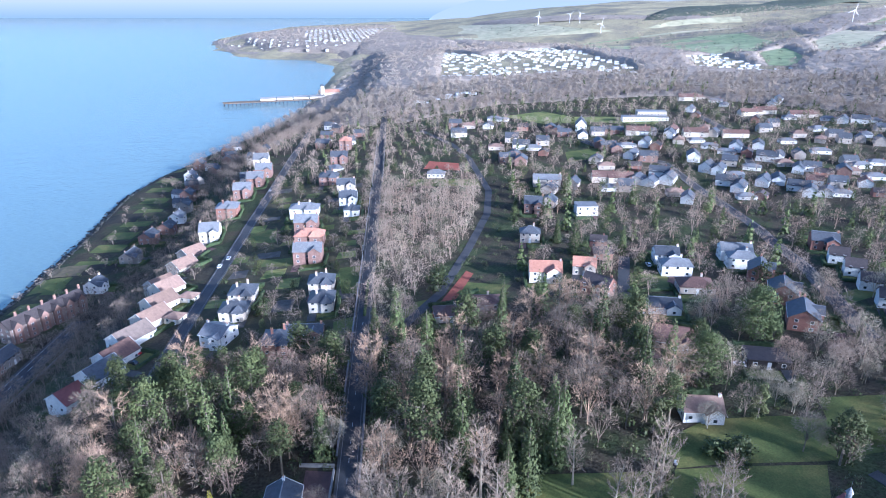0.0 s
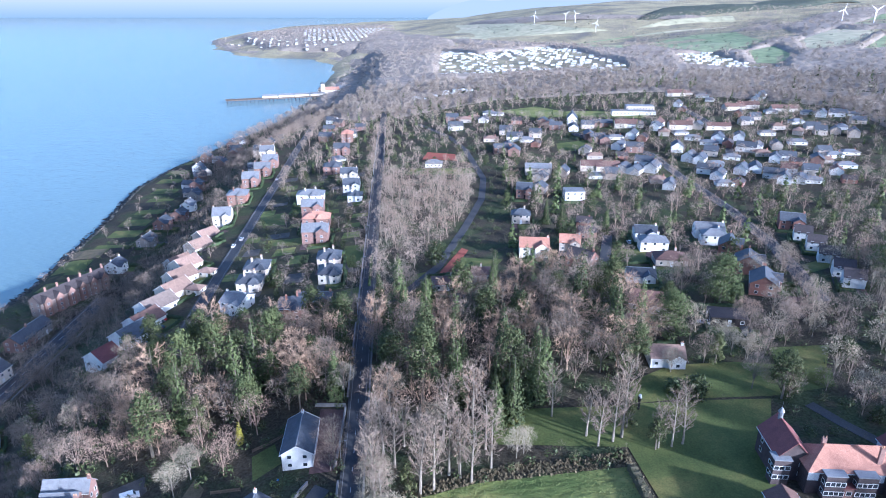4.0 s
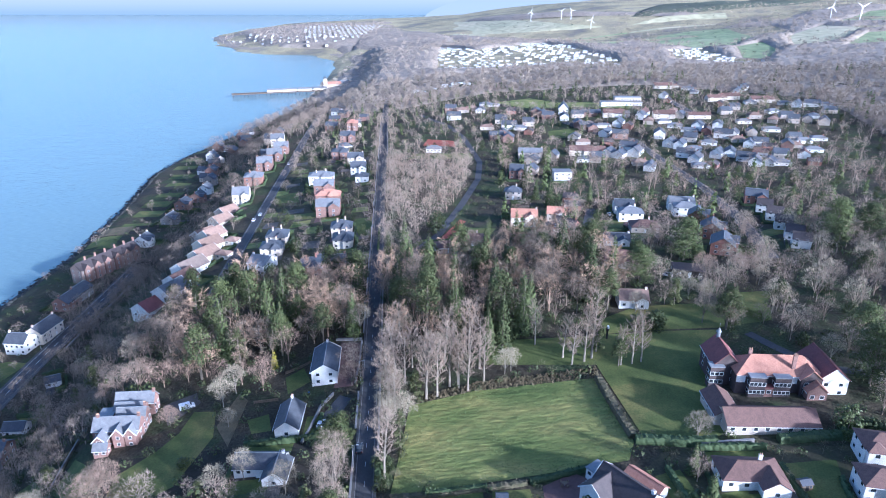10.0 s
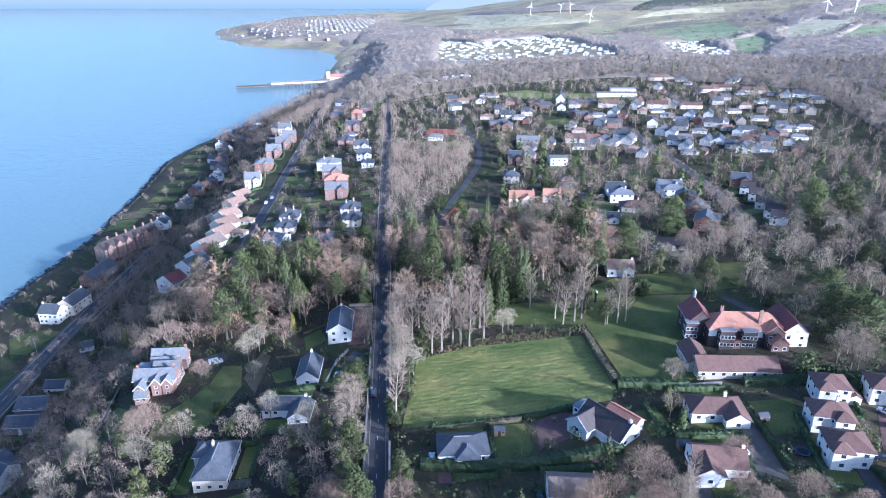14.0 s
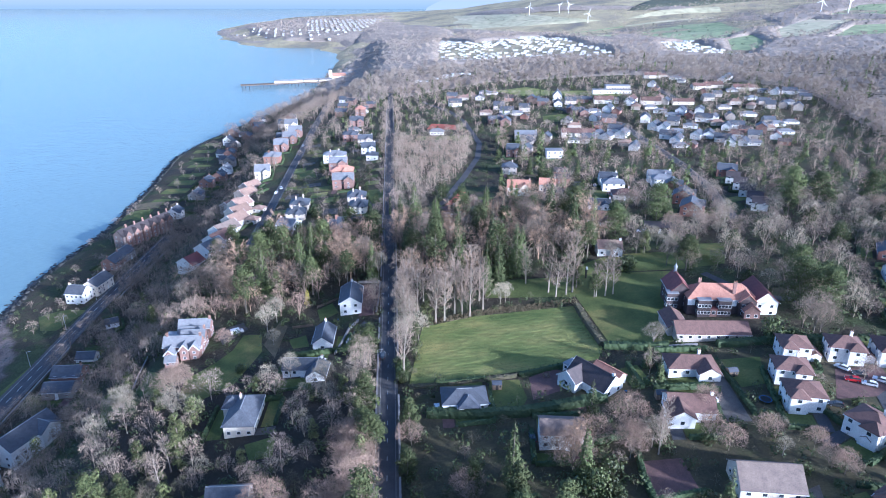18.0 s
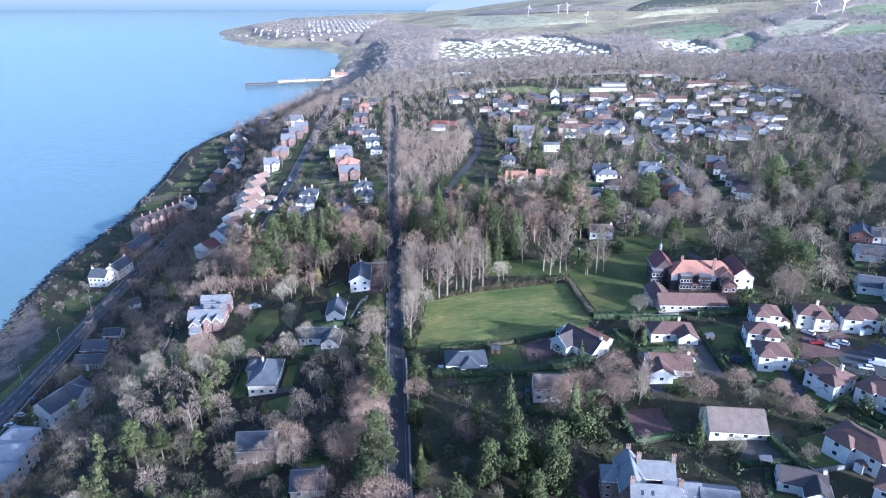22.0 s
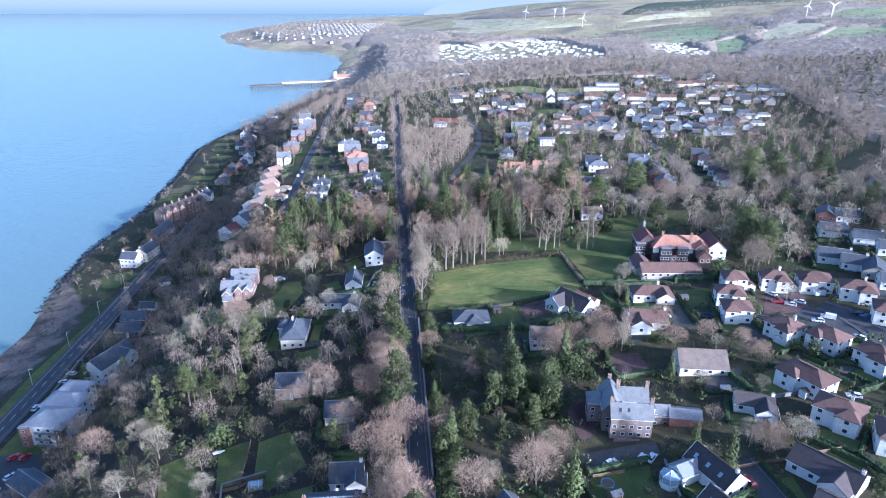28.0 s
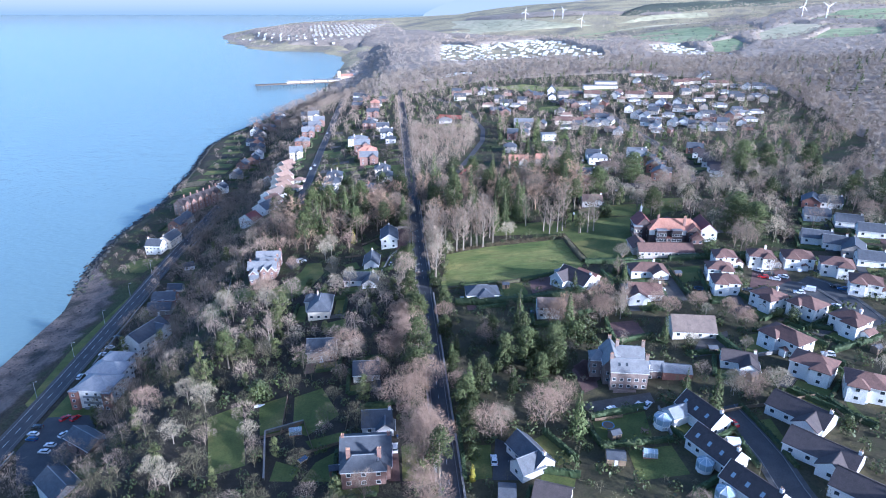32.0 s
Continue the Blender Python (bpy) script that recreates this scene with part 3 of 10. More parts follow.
def cottage(x, y, rz, w, d, eave, rise, wall, tile, label, roof="gable", bays=(3, 2, 2), chim=1, wing=None, porch=0, garage=0, verge=None, name="house", group="", conservatory=0):
    """A detached house: main block, perhaps a cross wing, porch, garage, chimneys."""
    e = start_house(name, x, y, rz, label, "house", max(w, d) / 2 + 1.5, group=group)
    b = block(e, w, d, eave, rise, roof, wall, tile, bays=bays, skip=((0, bays[0] // 2),), verge=verge)
    door(b, pose(-w / 2 + w * (bays[0] // 2 + 0.5) / max(1, bays[0]), -d / 2, 0.25), DARKWOOD if wall in (SANDSTONE, BRICK) else TRIM)
    if wing:
        wx, wy, ww, wd = wing[:4]
        block(e, wd, ww, eave, rise * ww / d if roof == "gable" else rise * 0.8, wing[4] if len(wing) > 4 else roof, wall, tile, wx, wy, 90, bays=(0, 1, 0), verge=verge)
    for i in range(chim):
        cx = (-1 if i % 2 else 1) * (w / 2 - 0.6 if roof == "gable" else w * 0.18)
        chimney(e, cx, 0 if roof == "gable" else d * 0.15 * (1 - 2 * i), eave + rise * 0.35, eave + rise + 0.75, wall if wall in (SANDSTONE, BRICK, GREYSTONE, WHITE) else BEIGE)
    if porch:
        p = part("porch", *joined(box(-1.1, 1.1, -1.6, 0, -1.5, 2.35)), wall, e)
        p.matrix_local = pose(w * porch, -d / 2, 0)
        part("porch_roof", *gable_roof(1.6, 2.4, 2.35, 0.8, 0.2, 0.12), tile, p).matrix_local = pose(0, -0.8, 0, 0, 0, 90)
    if garage:
        g = part("garage", *gable_walls(5.6, 3.2, 2.5, 1.0), wall, e)
        g.matrix_local = pose(garage * (w / 2 + 1.7), -d * 0.1, 0, 0, 0, 90)
        part("garage_roof", *gable_roof(5.6, 3.2, 2.5, 1.0, 0.25, 0.15), tile, g)
        part("garage_door", *box(-0.05, 0.05, -1.15, 1.15, 0, 2.1), TRIM, g).matrix_local = pose(-2.82, 0, 0)
    if conservatory:
        glasshouse(e, conservatory * (w / 2 - 2), -d / 2 - 1.6)
    FRONT.append((x - 0.06 * (x + 4), y - 9.0, 5.5))
    if y > 150:
        FRONT.append((x - 0.1 * (x + 4), y - 18.0, 6.5))
    if y < 480:
        garden(x, y, rz, w, d, int(x * 7 + y * 13))
    return e


def clear_of_roads(poly):
    for x, y in poly:
        for (ax, ay), (bx, by), w in LINES:
            dx, dy = bx - ax, by - ay
            t = min(1, max(0, ((x - ax) * dx + (y - ay) * dy) / (dx * dx + dy * dy)))
            if math.hypot(x - ax - t * dx, y - ay - t * dy) < w + 0.4:
                return False
        if any(inside(p, x, y) for p in PLOTS) or any((x - a) ** 2 + (y - b) ** 2 < (r - 3) ** 2 for a, b, r in KEEP_OUT[:-1]):
            return False
    return True


GARDENS = []
FRONT = []          # open ground before houses, left unplanted


def garden(x, y, rz, w, d, seed):
    """A front lawn, a drive and hedges round a house's plot, where there is room."""
    r = random.Random(seed)
    m = pose(x, y, 0, 0, 0, rz)

    def at(pts):
        return [tuple((m @ Vector((a, b, 0))).xy) for a, b in pts]

    s = r.choice((-1, 1))
    deep = r.uniform(5, 8)
    lawn = at([(-s * (w / 2 + 1), -d / 2 - deep), (s * (w / 2 - 3.5), -d / 2 - deep), (s * (w / 2 - 3.5), -d / 2 - 1.2), (-s * (w / 2 + 1), -d / 2 - 1.2)])
    drive = at([(s * (w / 2 - 3.1), -d / 2 - deep - 1), (s * (w / 2 + 0.4), -d / 2 - deep - 1), (s * (w / 2 + 0.4), -d / 2 - 0.2), (s * (w / 2 - 3.1), -d / 2 - 0.2)])
    if clear_of_roads(lawn):
        plot("lawn", lawn, LAWN, "small green front lawn of a house", "lawn", 0.1)
        GARDENS.append((at([(-s * (w / 2 + 1.6), -d / 2 - deep - 0.6), (s * (w / 2 - 4), -d / 2 - deep - 0.6)]), r.uniform(0.9, 1.3), r.uniform(0.9, 1.5)))
        GARDENS.append((at([(-s * (w / 2 + 1.8), -d / 2 - deep), (-s * (w / 2 + 1.8), d / 2)]), r.uniform(0.9, 1.4), r.uniform(1.0, 1.8)))
    if clear_of_roads(drive):
        plot("drive", drive, r.choice((MONO, GRAVEL, ASPHALT)), "paved drive before a house", "drive", 0.12)
    back = at([(-w / 2, d / 2 + 1.5), (w / 2, d / 2 + 1.5), (w / 2, d / 2 + 6), (-w / 2, d / 2 + 6)])
    if clear_of_roads(back):
        plot("lawn", back, LAWN, "green back lawn of a house", "lawn", 0.1)
        GARDENS.append((at([(-w / 2 - 1, d / 2 + 6.8), (w / 2 + 1, d / 2 + 6.8)]), r.uniform(1.0, 1.6), r.uniform(1.2, 2.0)))


def glasshouse(parent, x, y, r=2.2):
    """A faceted conservatory: dwarf wall, frame, panes and a glazed roof."""
    n = 8
    c = part("conservatory", *tube((x, y, -1.0), (x, y, 0.6), r, r, n), WHITE, parent)
    for i in range(n):
        a, b = i * math.tau / n, (i + 1) * math.tau / n
        p, q = (x + r * math.cos(a), y + r * math.sin(a)), (x + r * math.cos(b), y + r * math.sin(b))
        part("post", *tube((*p, 0.6), (*p, 2.4), 0.07, 0.07, 4), TRIM, c)
        part("pane", [(*p, 0.62), (*q, 0.62), (*q, 2.38), (*p, 2.38), (p[0] * 0.99 + x * 0.01, p[1] * 0.99 + y * 0.01, 0.62), (q[0] * 0.99 + x * 0.01, q[1] * 0.99 + y * 0.01, 0.62), (q[0] * 0.99 + x * 0.01, q[1] * 0.99 + y * 0.01, 2.38), (p[0] * 0.99 + x * 0.01, p[1] * 0.99 + y * 0.01, 2.38)],
             [(0, 1, 2, 3), (7, 6, 5, 4)], SOLAR, c)
        part("rafter", *tube((p[0], p[1], 2.42), (x, y, 3.5), 0.06, 0.06, 4), TRIM, c)
    part("glazed_roof", *tube((x, y, 2.4), (x, y, 3.45), r + 0.1, 0.1, n), SOLAR, c)


def shed(x, y, rz, w, d, eave, wall, tile, label, name="shed", rise=0.9, roof="gable"):
    e = start_house(name, x, y, rz, label, "shed", max(w, d) / 2 + 0.8)
    b = part("wall", *(gable_walls(w, d, eave, rise, -1.0) if roof == "gable" else box(-w / 2, w / 2, -d / 2, d / 2, -1.0, eave)), wall, e)
    if roof == "gable":
        part("roof", *gable_roof(w, d, eave, rise, 0.2, 0.1), tile, e)
    else:
        part("roof", *box(-w / 2 - 0.15, w / 2 + 0.15, -d / 2 - 0.15, d / 2 + 0.15, eave + 0.003, eave + 0.15), tile, e)
    part("door", *box(-0.45, 0.45, -d / 2 - 0.05, -d / 2 + 0.02, 0, min(1.9, eave - 0.1)), TRIM if wall in (WOOD, DARKWOOD) else WOOD, b)
    return e


# ---- cars ----
def car_template(paint, kind="hatch"):
    p = CAR_PAINT[paint]
    e = new("van" if kind == "van" else "car")
    tagged(e, f"parked {paint} {'panel van' if kind == 'van' else 'hatchback car'}", "van" if kind == "van" else "car", "parked cars")
    L, W = (4.9, 1.9) if kind == "van" else (4.2, 1.75)
    if kind == "van":
        prof = [(-L / 2, 0.3), (L / 2, 0.3), (L / 2, 0.95), (L / 2 - 0.9, 1.15), (L / 2 - 1.5, 1.9), (-L / 2, 1.95)]
    else:
        prof = [(-L / 2, 0.28), (L / 2, 0.28), (L / 2 + 0.02, 0.62), (L / 2 - 0.15, 0.78), (L / 2 - 1.15, 0.93), (-L / 2 + 0.15, 0.98), (-L / 2, 0.75)]
    n = len(prof)
    part("body", [(s * W / 2, y, z) for s in (-1, 1) for y, z in prof], [tuple(range(n)), tuple(range(2 * n - 1, n - 1, -1))] + [(i, n + i, n + (i + 1) % n, (i + 1) % n) for i in range(n)], p, e)
    if kind != "van":
        a, b = W / 2 - 0.08, W / 2 - 0.24
        v = [(s * a, y, 0.93) for s in (-1, 1) for y in (L / 2 - 1.2, -L / 2 + 0.2)] + [(s * b, y, 1.42) for s in (-1, 1) for y in (L / 2 - 1.95, -L / 2 + 0.65)]
        part("cabin", v, [(0, 1, 5, 4), (2, 6, 7, 3), (0, 4, 6, 2), (1, 3, 7, 5)], GLASS, e)
        part("roof", *box(-b, b, -L / 2 + 0.62, L / 2 - 1.93, 1.40, 1.47), p, e)
    else:
        part("windscreen", [(-0.8, L / 2 - 0.88, 1.2), (0.8, L / 2 - 0.88, 1.2), (0.75, L / 2 - 1.44, 1.85), (-0.75, L / 2 - 1.44, 1.85)], [(0, 1, 2, 3)], GLASS, e)
    for sx in (-1, 1):
        for y in (L / 2 - 0.8, -L / 2 + 0.75):
            w = part("wheel", *tube((sx * (W / 2 - 0.2), y, 0.31), (sx * (W / 2 + 0.02), y, 0.31), 0.31, 0.31, 12), RUBBER, e)
            part("rim", *tube((sx * (W / 2 + 0.0), y, 0.31), (sx * (W / 2 + 0.035), y, 0.31), 0.18, 0.18, 8), METAL, w)
        part("headlight", *box(sx * W / 2 - (0.35 if sx > 0 else 0), sx * W / 2 + (0.35 if sx < 0 else 0), L / 2 - 0.06, L / 2 + 0.03, 0.6, 0.74), TRIM, e)
        part("tail_light", *box(sx * W / 2 - (0.2 if sx > 0 else 0), sx * W / 2 + (0.2 if sx < 0 else 0), -L / 2 - 0.02, -L / 2 + 0.05, 0.65, 0.85), CAR_PAINT["red"], e)
    return e


CARS = {}


def car(x, y, rz, paint="silver", kind="hatch", lift=0.14):
    m = pose(x, y, h(x, y) + lift, 0, 0, rz)
    KEEP_OUT.append((x, y, 2.5))
    if (paint, kind) in CARS:
        return copy_thing(CARS[paint, kind], m)
    CARS[paint, kind] = e = car_template(paint, kind)
    e.matrix_world = m
    return e


# ---- roads, drives, lawns and fields ----
road("main_road", [(-7.3, -140), (-16.5, 0), (-30, 206), (-55.4, 594), (-62, 700)], 4.6, "straight asphalt road with pavements between garden walls", (0.9, 0.9), ASPHALT)
road("shore_road", [(-176, -140), (-179, 40), (-181, 100), (-184, 190), (-186, 300)], 6.4, "asphalt shore road with a dashed centre line", (1.6, 1.6), ASPHALT)
road("upper_road", [(-101, 188), (-104, 202), (-108, 256), (-115.6, 367), (-122.3, 485), (-127, 560)], 4.8, "asphalt road along the top of the bank", (0.9, 0.9), ASPHALT)
road("fork_road", [(-27, 205), (-14, 228), (-1, 254), (13, 308), (25.6, 362), (29.6, 409), (20, 484), (7, 532), (-20, 600)], 4.2, "narrow asphalt road through the bare wood", (0, 0), ASPHALT)
road("side_road", [(86.9, 290.8), (78.0, 258.5), (70.2, 224.4)], 5, "short asphalt lane between houses", (0, 0), ASPHALT)
road("village_road", [(157.7, 457.7), (165.9, 387.7), (167.7, 329.4), (163.5, 274.8), (153.6, 226.5), (148.1, 200.1)], 5, "asphalt village road", (1.0, 1.0), ASPHALT)
road("close_road", [(136.1, 46.6), (140.8, 40.8), (143.0, 25.7), (142.6, 6.2)], 7, "asphalt street of the cul-de-sac", (1.4, 1.4), ASPHALT)
road("south_street", [(69.6, -36.3), (71.4, -48.6), (72.4, -59.8), (71.8, -71.4), (72.5, -100)], 6, "asphalt street between bungalows", (1.4, 1.4), ASPHALT)
road("hall_drive", [(107.2, 131.9), (111.5, 122.4), (119.2, 109.1), (131.7, 104.0)], 3.5, "dark asphalt drive beside the hall", (0, 0), ASPHALT)
plot("field", [(-10.3, 102.8), (10.1, 108.0), (49.9, 110.0), (51.1, 91.8), (52.5, 77.6), (49.3, 70.4), (17.7, 66.6), (-13.8, 63.9), (-12.0, 82.1)], FIELD, "rough green pasture with tufts and plough lines", "field", 0.1)
plot("hall_lawn", [(52.1, 108.8), (51.1, 117.7), (15.0, 123.0), (16.6, 138.9), (46.5, 136.8), (70.1, 136.3), (97.8, 135.3), (92.8, 124.4), (83.7, 108.7), (81.3, 90.9), (78.7, 79.1), (68.3, 73.4), (55.4, 81.1)], LAWN, "wide mown lawn beside the hall", "lawn", 0.1)
plot("lawn", [(59.7, 147.7), (75.3, 155.8), (96.3, 156.2), (123.5, 149.8), (119.3, 140.1), (98.3, 136.6), (70.4, 137.2), (55.1, 136.7)], LAWN, "mossy lawn under trees", "lawn", 0.1)
plot("lawn", [(12.5, 62.7), (22.0, 62.5), (23.4, 52.0), (21.7, 48.3), (11.0, 47.3)], LAWN, "green garden lawn beside the bungalow", "lawn", 0.1)
plot("patio", [(25.3, 63.1), (33.9, 67.1), (39.5, 63.1), (35.6, 55.1), (25.0, 50.7)], MONO, "red brown paved yard", "patio", 0.1)
plot("lawn", [(86.9, 65.2), (100.8, 65.9), (96.1, 51.0), (87.9, 49.4)], LAWN, "green lawn behind a hedge", "lawn", 0.1)
plot("lawn", [(67.7, 55.9), (74.1, 57.0), (74.1, 47.8), (66.3, 48.1)], LAWN, "small green front lawn", "lawn", 0.1)
plot("lawn", [(54.0, 63.8), (60.8, 65.5), (62.5, 54.2), (56.1, 52.7)], LAWN, "small green garden lawn", "lawn", 0.1)
plot("drive", [(81.7, 56.8), (85.1, 57.7), (83.9, 33.0), (76.2, 33.5)], GRAVEL, "grey gravel drive", "drive", 0.1)
plot("lawn", [(-81.7, 111.3), (-74.1, 110.2), (-70.6, 96.4), (-75.2, 75.5), (-84.7, 67.4), (-92.9, 70.4), (-94.9, 82.4), (-86.9, 91.8), (-82.7, 100.4)], LAWN, "long green lawn beside the villa", "lawn", 0.1)
plot("lawn", [(-114.0, 81.8), (-115.6, 97.9), (-106.5, 88.9), (-101.0, 82.4), (-101.7, 70.6)], LAWN, "green lawn below the villa", "lawn", 0.1)
plot("drive", [(-94.4, 117.0), (-84.8, 122.7), (-81.2, 116.2), (-88.1, 104.9)], GRAVEL, "dark gravel drive beside the villa", "drive", 0.1)
plot("lawn", [(-212.5, 186.4), (-198.8, 191.4), (-188.0, 189.3), (-193.3, 168.3), (-201.9, 169.6)], LAWN, "green lawn beside the shore road", "lawn", 0.1)
plot("drive", [(-38.0, 146.7), (-29.8, 145.0), (-28.6, 117.2), (-36.3, 116.8)], MONO, "red brown paved drive of the white house", "drive", 0.1)
plot("drive", [(-40.2, 96.0), (-33.7, 112.4), (-29.4, 109.7), (-34.9, 91.9)], ASPHALT, "dark asphalt drive", "drive", 0.1)
plot("lawn", [(-54.7, 126.5), (-49.2, 131.6), (-45.1, 122.5), (-51.6, 115.9)], LAWN, "small green lawn", "lawn", 0.1)
plot("lawn", [(-55.5, 105.6), (-61.9, 103.3), (-58.6, 96.0), (-52.6, 96.6)], LAWN, "small green lawn", "lawn", 0.1)
plot("lawn", [(-91.7, -17.1), (-81.4, -11.5), (-71.8, -43.6), (-81.7, -46.6)], LAWN, "bright green garden lawn under bare trees", "lawn", 0.1)
plot("lawn", [(-75.5, -12.6), (-66.8, -9.5), (-64.0, -30.1), (-70.5, -31.7)], LAWN, "bright green garden lawn", "lawn", 0.1)
plot("car_park", [(-171.5, 0.6), (-171.3, 21.9), (-153.8, 22.3), (-141.1, 2.7), (-148.7, -17.9), (-160.3, -17.6)], ASPHALT, "dark asphalt car park", "car park", 0.14)
plot("lawn", [(-171.5, 18.4), (-171.3, 42.9), (-157.2, 33.7), (-150.1, 23.8), (-165.6, 19.7)], LAWN, "grass verge beside the flats", "lawn", 0.12)
plot("verge", [(-186.4, 32.3), (-190.9, 79.9), (-187.5, 136.0), (-182.6, 132.0), (-183.5, 70.9), (-181.7, 28.1)], LAWN, "strip of grass between road and beach", "verge", 0.1)
plot("forecourt", [(30.5, -7.5), (37.9, -3.5), (37.6, -16.8), (33.5, -19.3)], MONO, "red brown paved forecourt of the mansion", "forecourt", 0.1)
plot("drive", [(28.9, -28.9), (50.8, -26.2), (50.7, -31.9), (30.2, -34.5)], GRAVEL, "gravel drive before the mansion", "drive", 0.1)
plot("lawn", [(30.1, -38.4), (46.4, -35.3), (45.0, -47.6), (30.2, -48.6)], LAWN, "green garden lawn behind a hedge", "lawn", 0.1)
plot("lawn", [(36.8, -52.3), (49.0, -51.6), (50.0, -63.3), (36.4, -64.2)], LAWN, "garden lawn with a play frame", "lawn", 0.1)
plot("lawn", [(90.7, 2.8), (98.4, 4.8), (97.4, -8.1), (88.4, -10.7)], LAWN, "green lawn of a white house", "lawn", 0.1)
plot("lawn", [(-6.6, -44.8), (-0.3, -44.9), (-1.1, -58.6), (-6.5, -59.0)], LAWN, "green lawn beside the road", "lawn", 0.1)
plot("drive", [(1.2, -42.2), (6.6, -46.4), (6.5, -60.5), (-1.1, -59.6)], ASPHALT, "dark asphalt drive with a white car", "drive", 0.1)
plot("court", [(48.4, 20.1), (59.8, 20.2), (60.2, 7.8), (48.8, 5.8)], MONO, "old fenced court with a brown gravel floor", "court", 0.1)
plot("drive", [(77.2, 3.0), (88.8, 7.7), (84.6, -6.9), (70.0, -8.5)], GRAVEL, "gravel yard", "drive", 0.1)
plot("drive", [(120.2, 57.0), (134.9, 58.1), (130.2, 42.0), (112.0, 41.5)], MONO, "brown paved drive", "drive", 0.1)
plot("turning_circle", [(123.7, 41.6), (129.5, 45.5), (140.1, 43.4), (144.7, 36.3), (136.1, 22.7), (131.5, 25.8), (124.4, 29.4), (121.8, 34.8)], ASPHALT, "asphalt turning circle of the cul-de-sac", "road", 0.13)
plot("verge", [(116.8, 64.8), (124.5, 67.9), (133.9, 60.7), (130.4, 56.1), (123.3, 56.8), (116.0, 59.0)], DRY, "worn brown grass bank above the parked cars", "verge", 0.1)
plot("lawn", [(80.0, 255.1), (83.6, 268.4), (99.6, 267.4), (95.1, 249.8)], LAWN, "bright green front lawn", "lawn", 0.1)
plot("lawn", [(110.7, 164.5), (131.1, 164.6), (115.3, 139.4), (106.4, 149.3)], LAWN, "mown parkland lawn under trees", "lawn", 0.1)
plot("verge", [(-25.6, 220.6), (-11.5, 246.1), (-5.7, 248.3), (-18.0, 219.8), (-23.5, 209.8)], LAWN, "green verge at the road fork", "verge", 0.1)
plot("lawn", [(3.8, 247.3), (10.3, 264.6), (29.8, 259.4), (25.2, 249.5)], LAWN, "green lawn of a bungalow", "lawn", 0.1)
plot("drive", [(-5.4, 232.4), (10.7, 277.9), (13.9, 274.1), (3.7, 241.7), (-3.1, 229.7)], CLAY, "red clay drive", "drive", 0.1)
plot("tennis_court", [(-14.1, 464.6), (-10.4, 484.9), (11.6, 474.3), (12.4, 455.7)], CLAY, "red clay tennis courts", "tennis court", 0.1)
plot("lawn", [(-24.4, 424.7), (-21.2, 440.4), (23.5, 434.3), (24.6, 419.1)], LAWN, "green lawn by the clubhouse", "lawn", 0.1)
plot("lawn", [(-110.7, 355.1), (-97.0, 360.1), (-91.1, 335.5), (-107.8, 338.9)], LAWN, "large green garden lawn", "lawn", 0.1)
plot("lawn", [(-95.4, 310.6), (-80.4, 309.2), (-79.4, 298.4), (-92.8, 300.9)], LAWN, "green terraced lawn", "lawn", 0.1)
plot("lawn", [(-48.2, 277.9), (-38.3, 278.9), (-36.2, 257.1), (-44.0, 258.4)], LAWN, "green lawn", "lawn", 0.1)
plot("lawn", [(-43.6, 232.1), (-35.0, 235.6), (-33.7, 221.5), (-41.8, 220.5)], LAWN, "green lawn beside the road", "lawn", 0.1)
plot("lawn", [(-63.8, -10.7), (-55.0, -6.9), (-46.9, -23.4), (-55.7, -32.8), (-60.7, -29.4)], LAWN, "shaded green garden lawn", "lawn", 0.1)
plot("lawn", [(-55.7, -35.3), (-43.6, -32.1), (-42.6, -36.1), (-51.5, -42.0)], LAWN, "shaded green garden lawn", "lawn", 0.1)
plot("lawn", [(-62.9, -51.6), (-62.9, -43.1), (-55.0, -47.3), (-56.4, -52.7)], LAWN, "shaded green garden lawn", "lawn", 0.1)
plot("lawn", [(-50.8, -45.6), (-43.7, -40.3), (-42.7, -54.6), (-53.8, -53.1)], LAWN, "shaded green garden lawn", "lawn", 0.1)
plot("lawn", [(-26.2, -42.2), (-18.5, -39.7), (-19.3, -57.8), (-25.2, -56.9)], LAWN, "shaded green garden lawn", "lawn", 0.1)
plot("lawn", [(-70.1, 19.4), (-62.8, 26.0), (-59.9, 13.4), (-67.3, 11.1)], LAWN, "shaded green garden lawn", "lawn", 0.1)
plot("lawn", [(-135.2, 96.4), (-127.2, 99.4), (-113.7, 72.3), (-121.0, 69.7)], LAWN, "shaded green garden lawn", "lawn", 0.1)
plot("lawn", [(-62.1, 41.3), (-53.3, 44.1), (-52.0, 34.5), (-58.6, 33.7)], LAWN, "shaded green garden lawn", "lawn", 0.1)
plot("drive", [(-30.9, -40.8), (-27.4, -40.8), (-25.8, -56.9), (-29.1, -56.4)], MONO, "red-brown paved drive", "drive", 0.1)
plot("lawn", [(74.9, -44.2), (79.9, -43.5), (79.3, -54.0), (73.1, -54.5)], LAWN, "green front lawn of a bungalow", "lawn", 0.1)
plot("lawn", [(106.0, -33.8), (106.1, -44.3), (109.5, -45.8), (105.8, -51.5), (103.1, -44.1)], LAWN, "green lawn behind a hedge", "lawn", 0.1)
plot("bed", [(-71.3, 101.7), (-69.0, 119.4), (-64.7, 114.7), (-64.4, 90.8)], DRY, "bare brown garden bed", "garden", 0.1)
plot("lawn", [(135.5, 284.3), (150.0, 296.1), (150.2, 287.6), (134.5, 272.7)], LAWN, "green garden lawn", "lawn", 0.1)
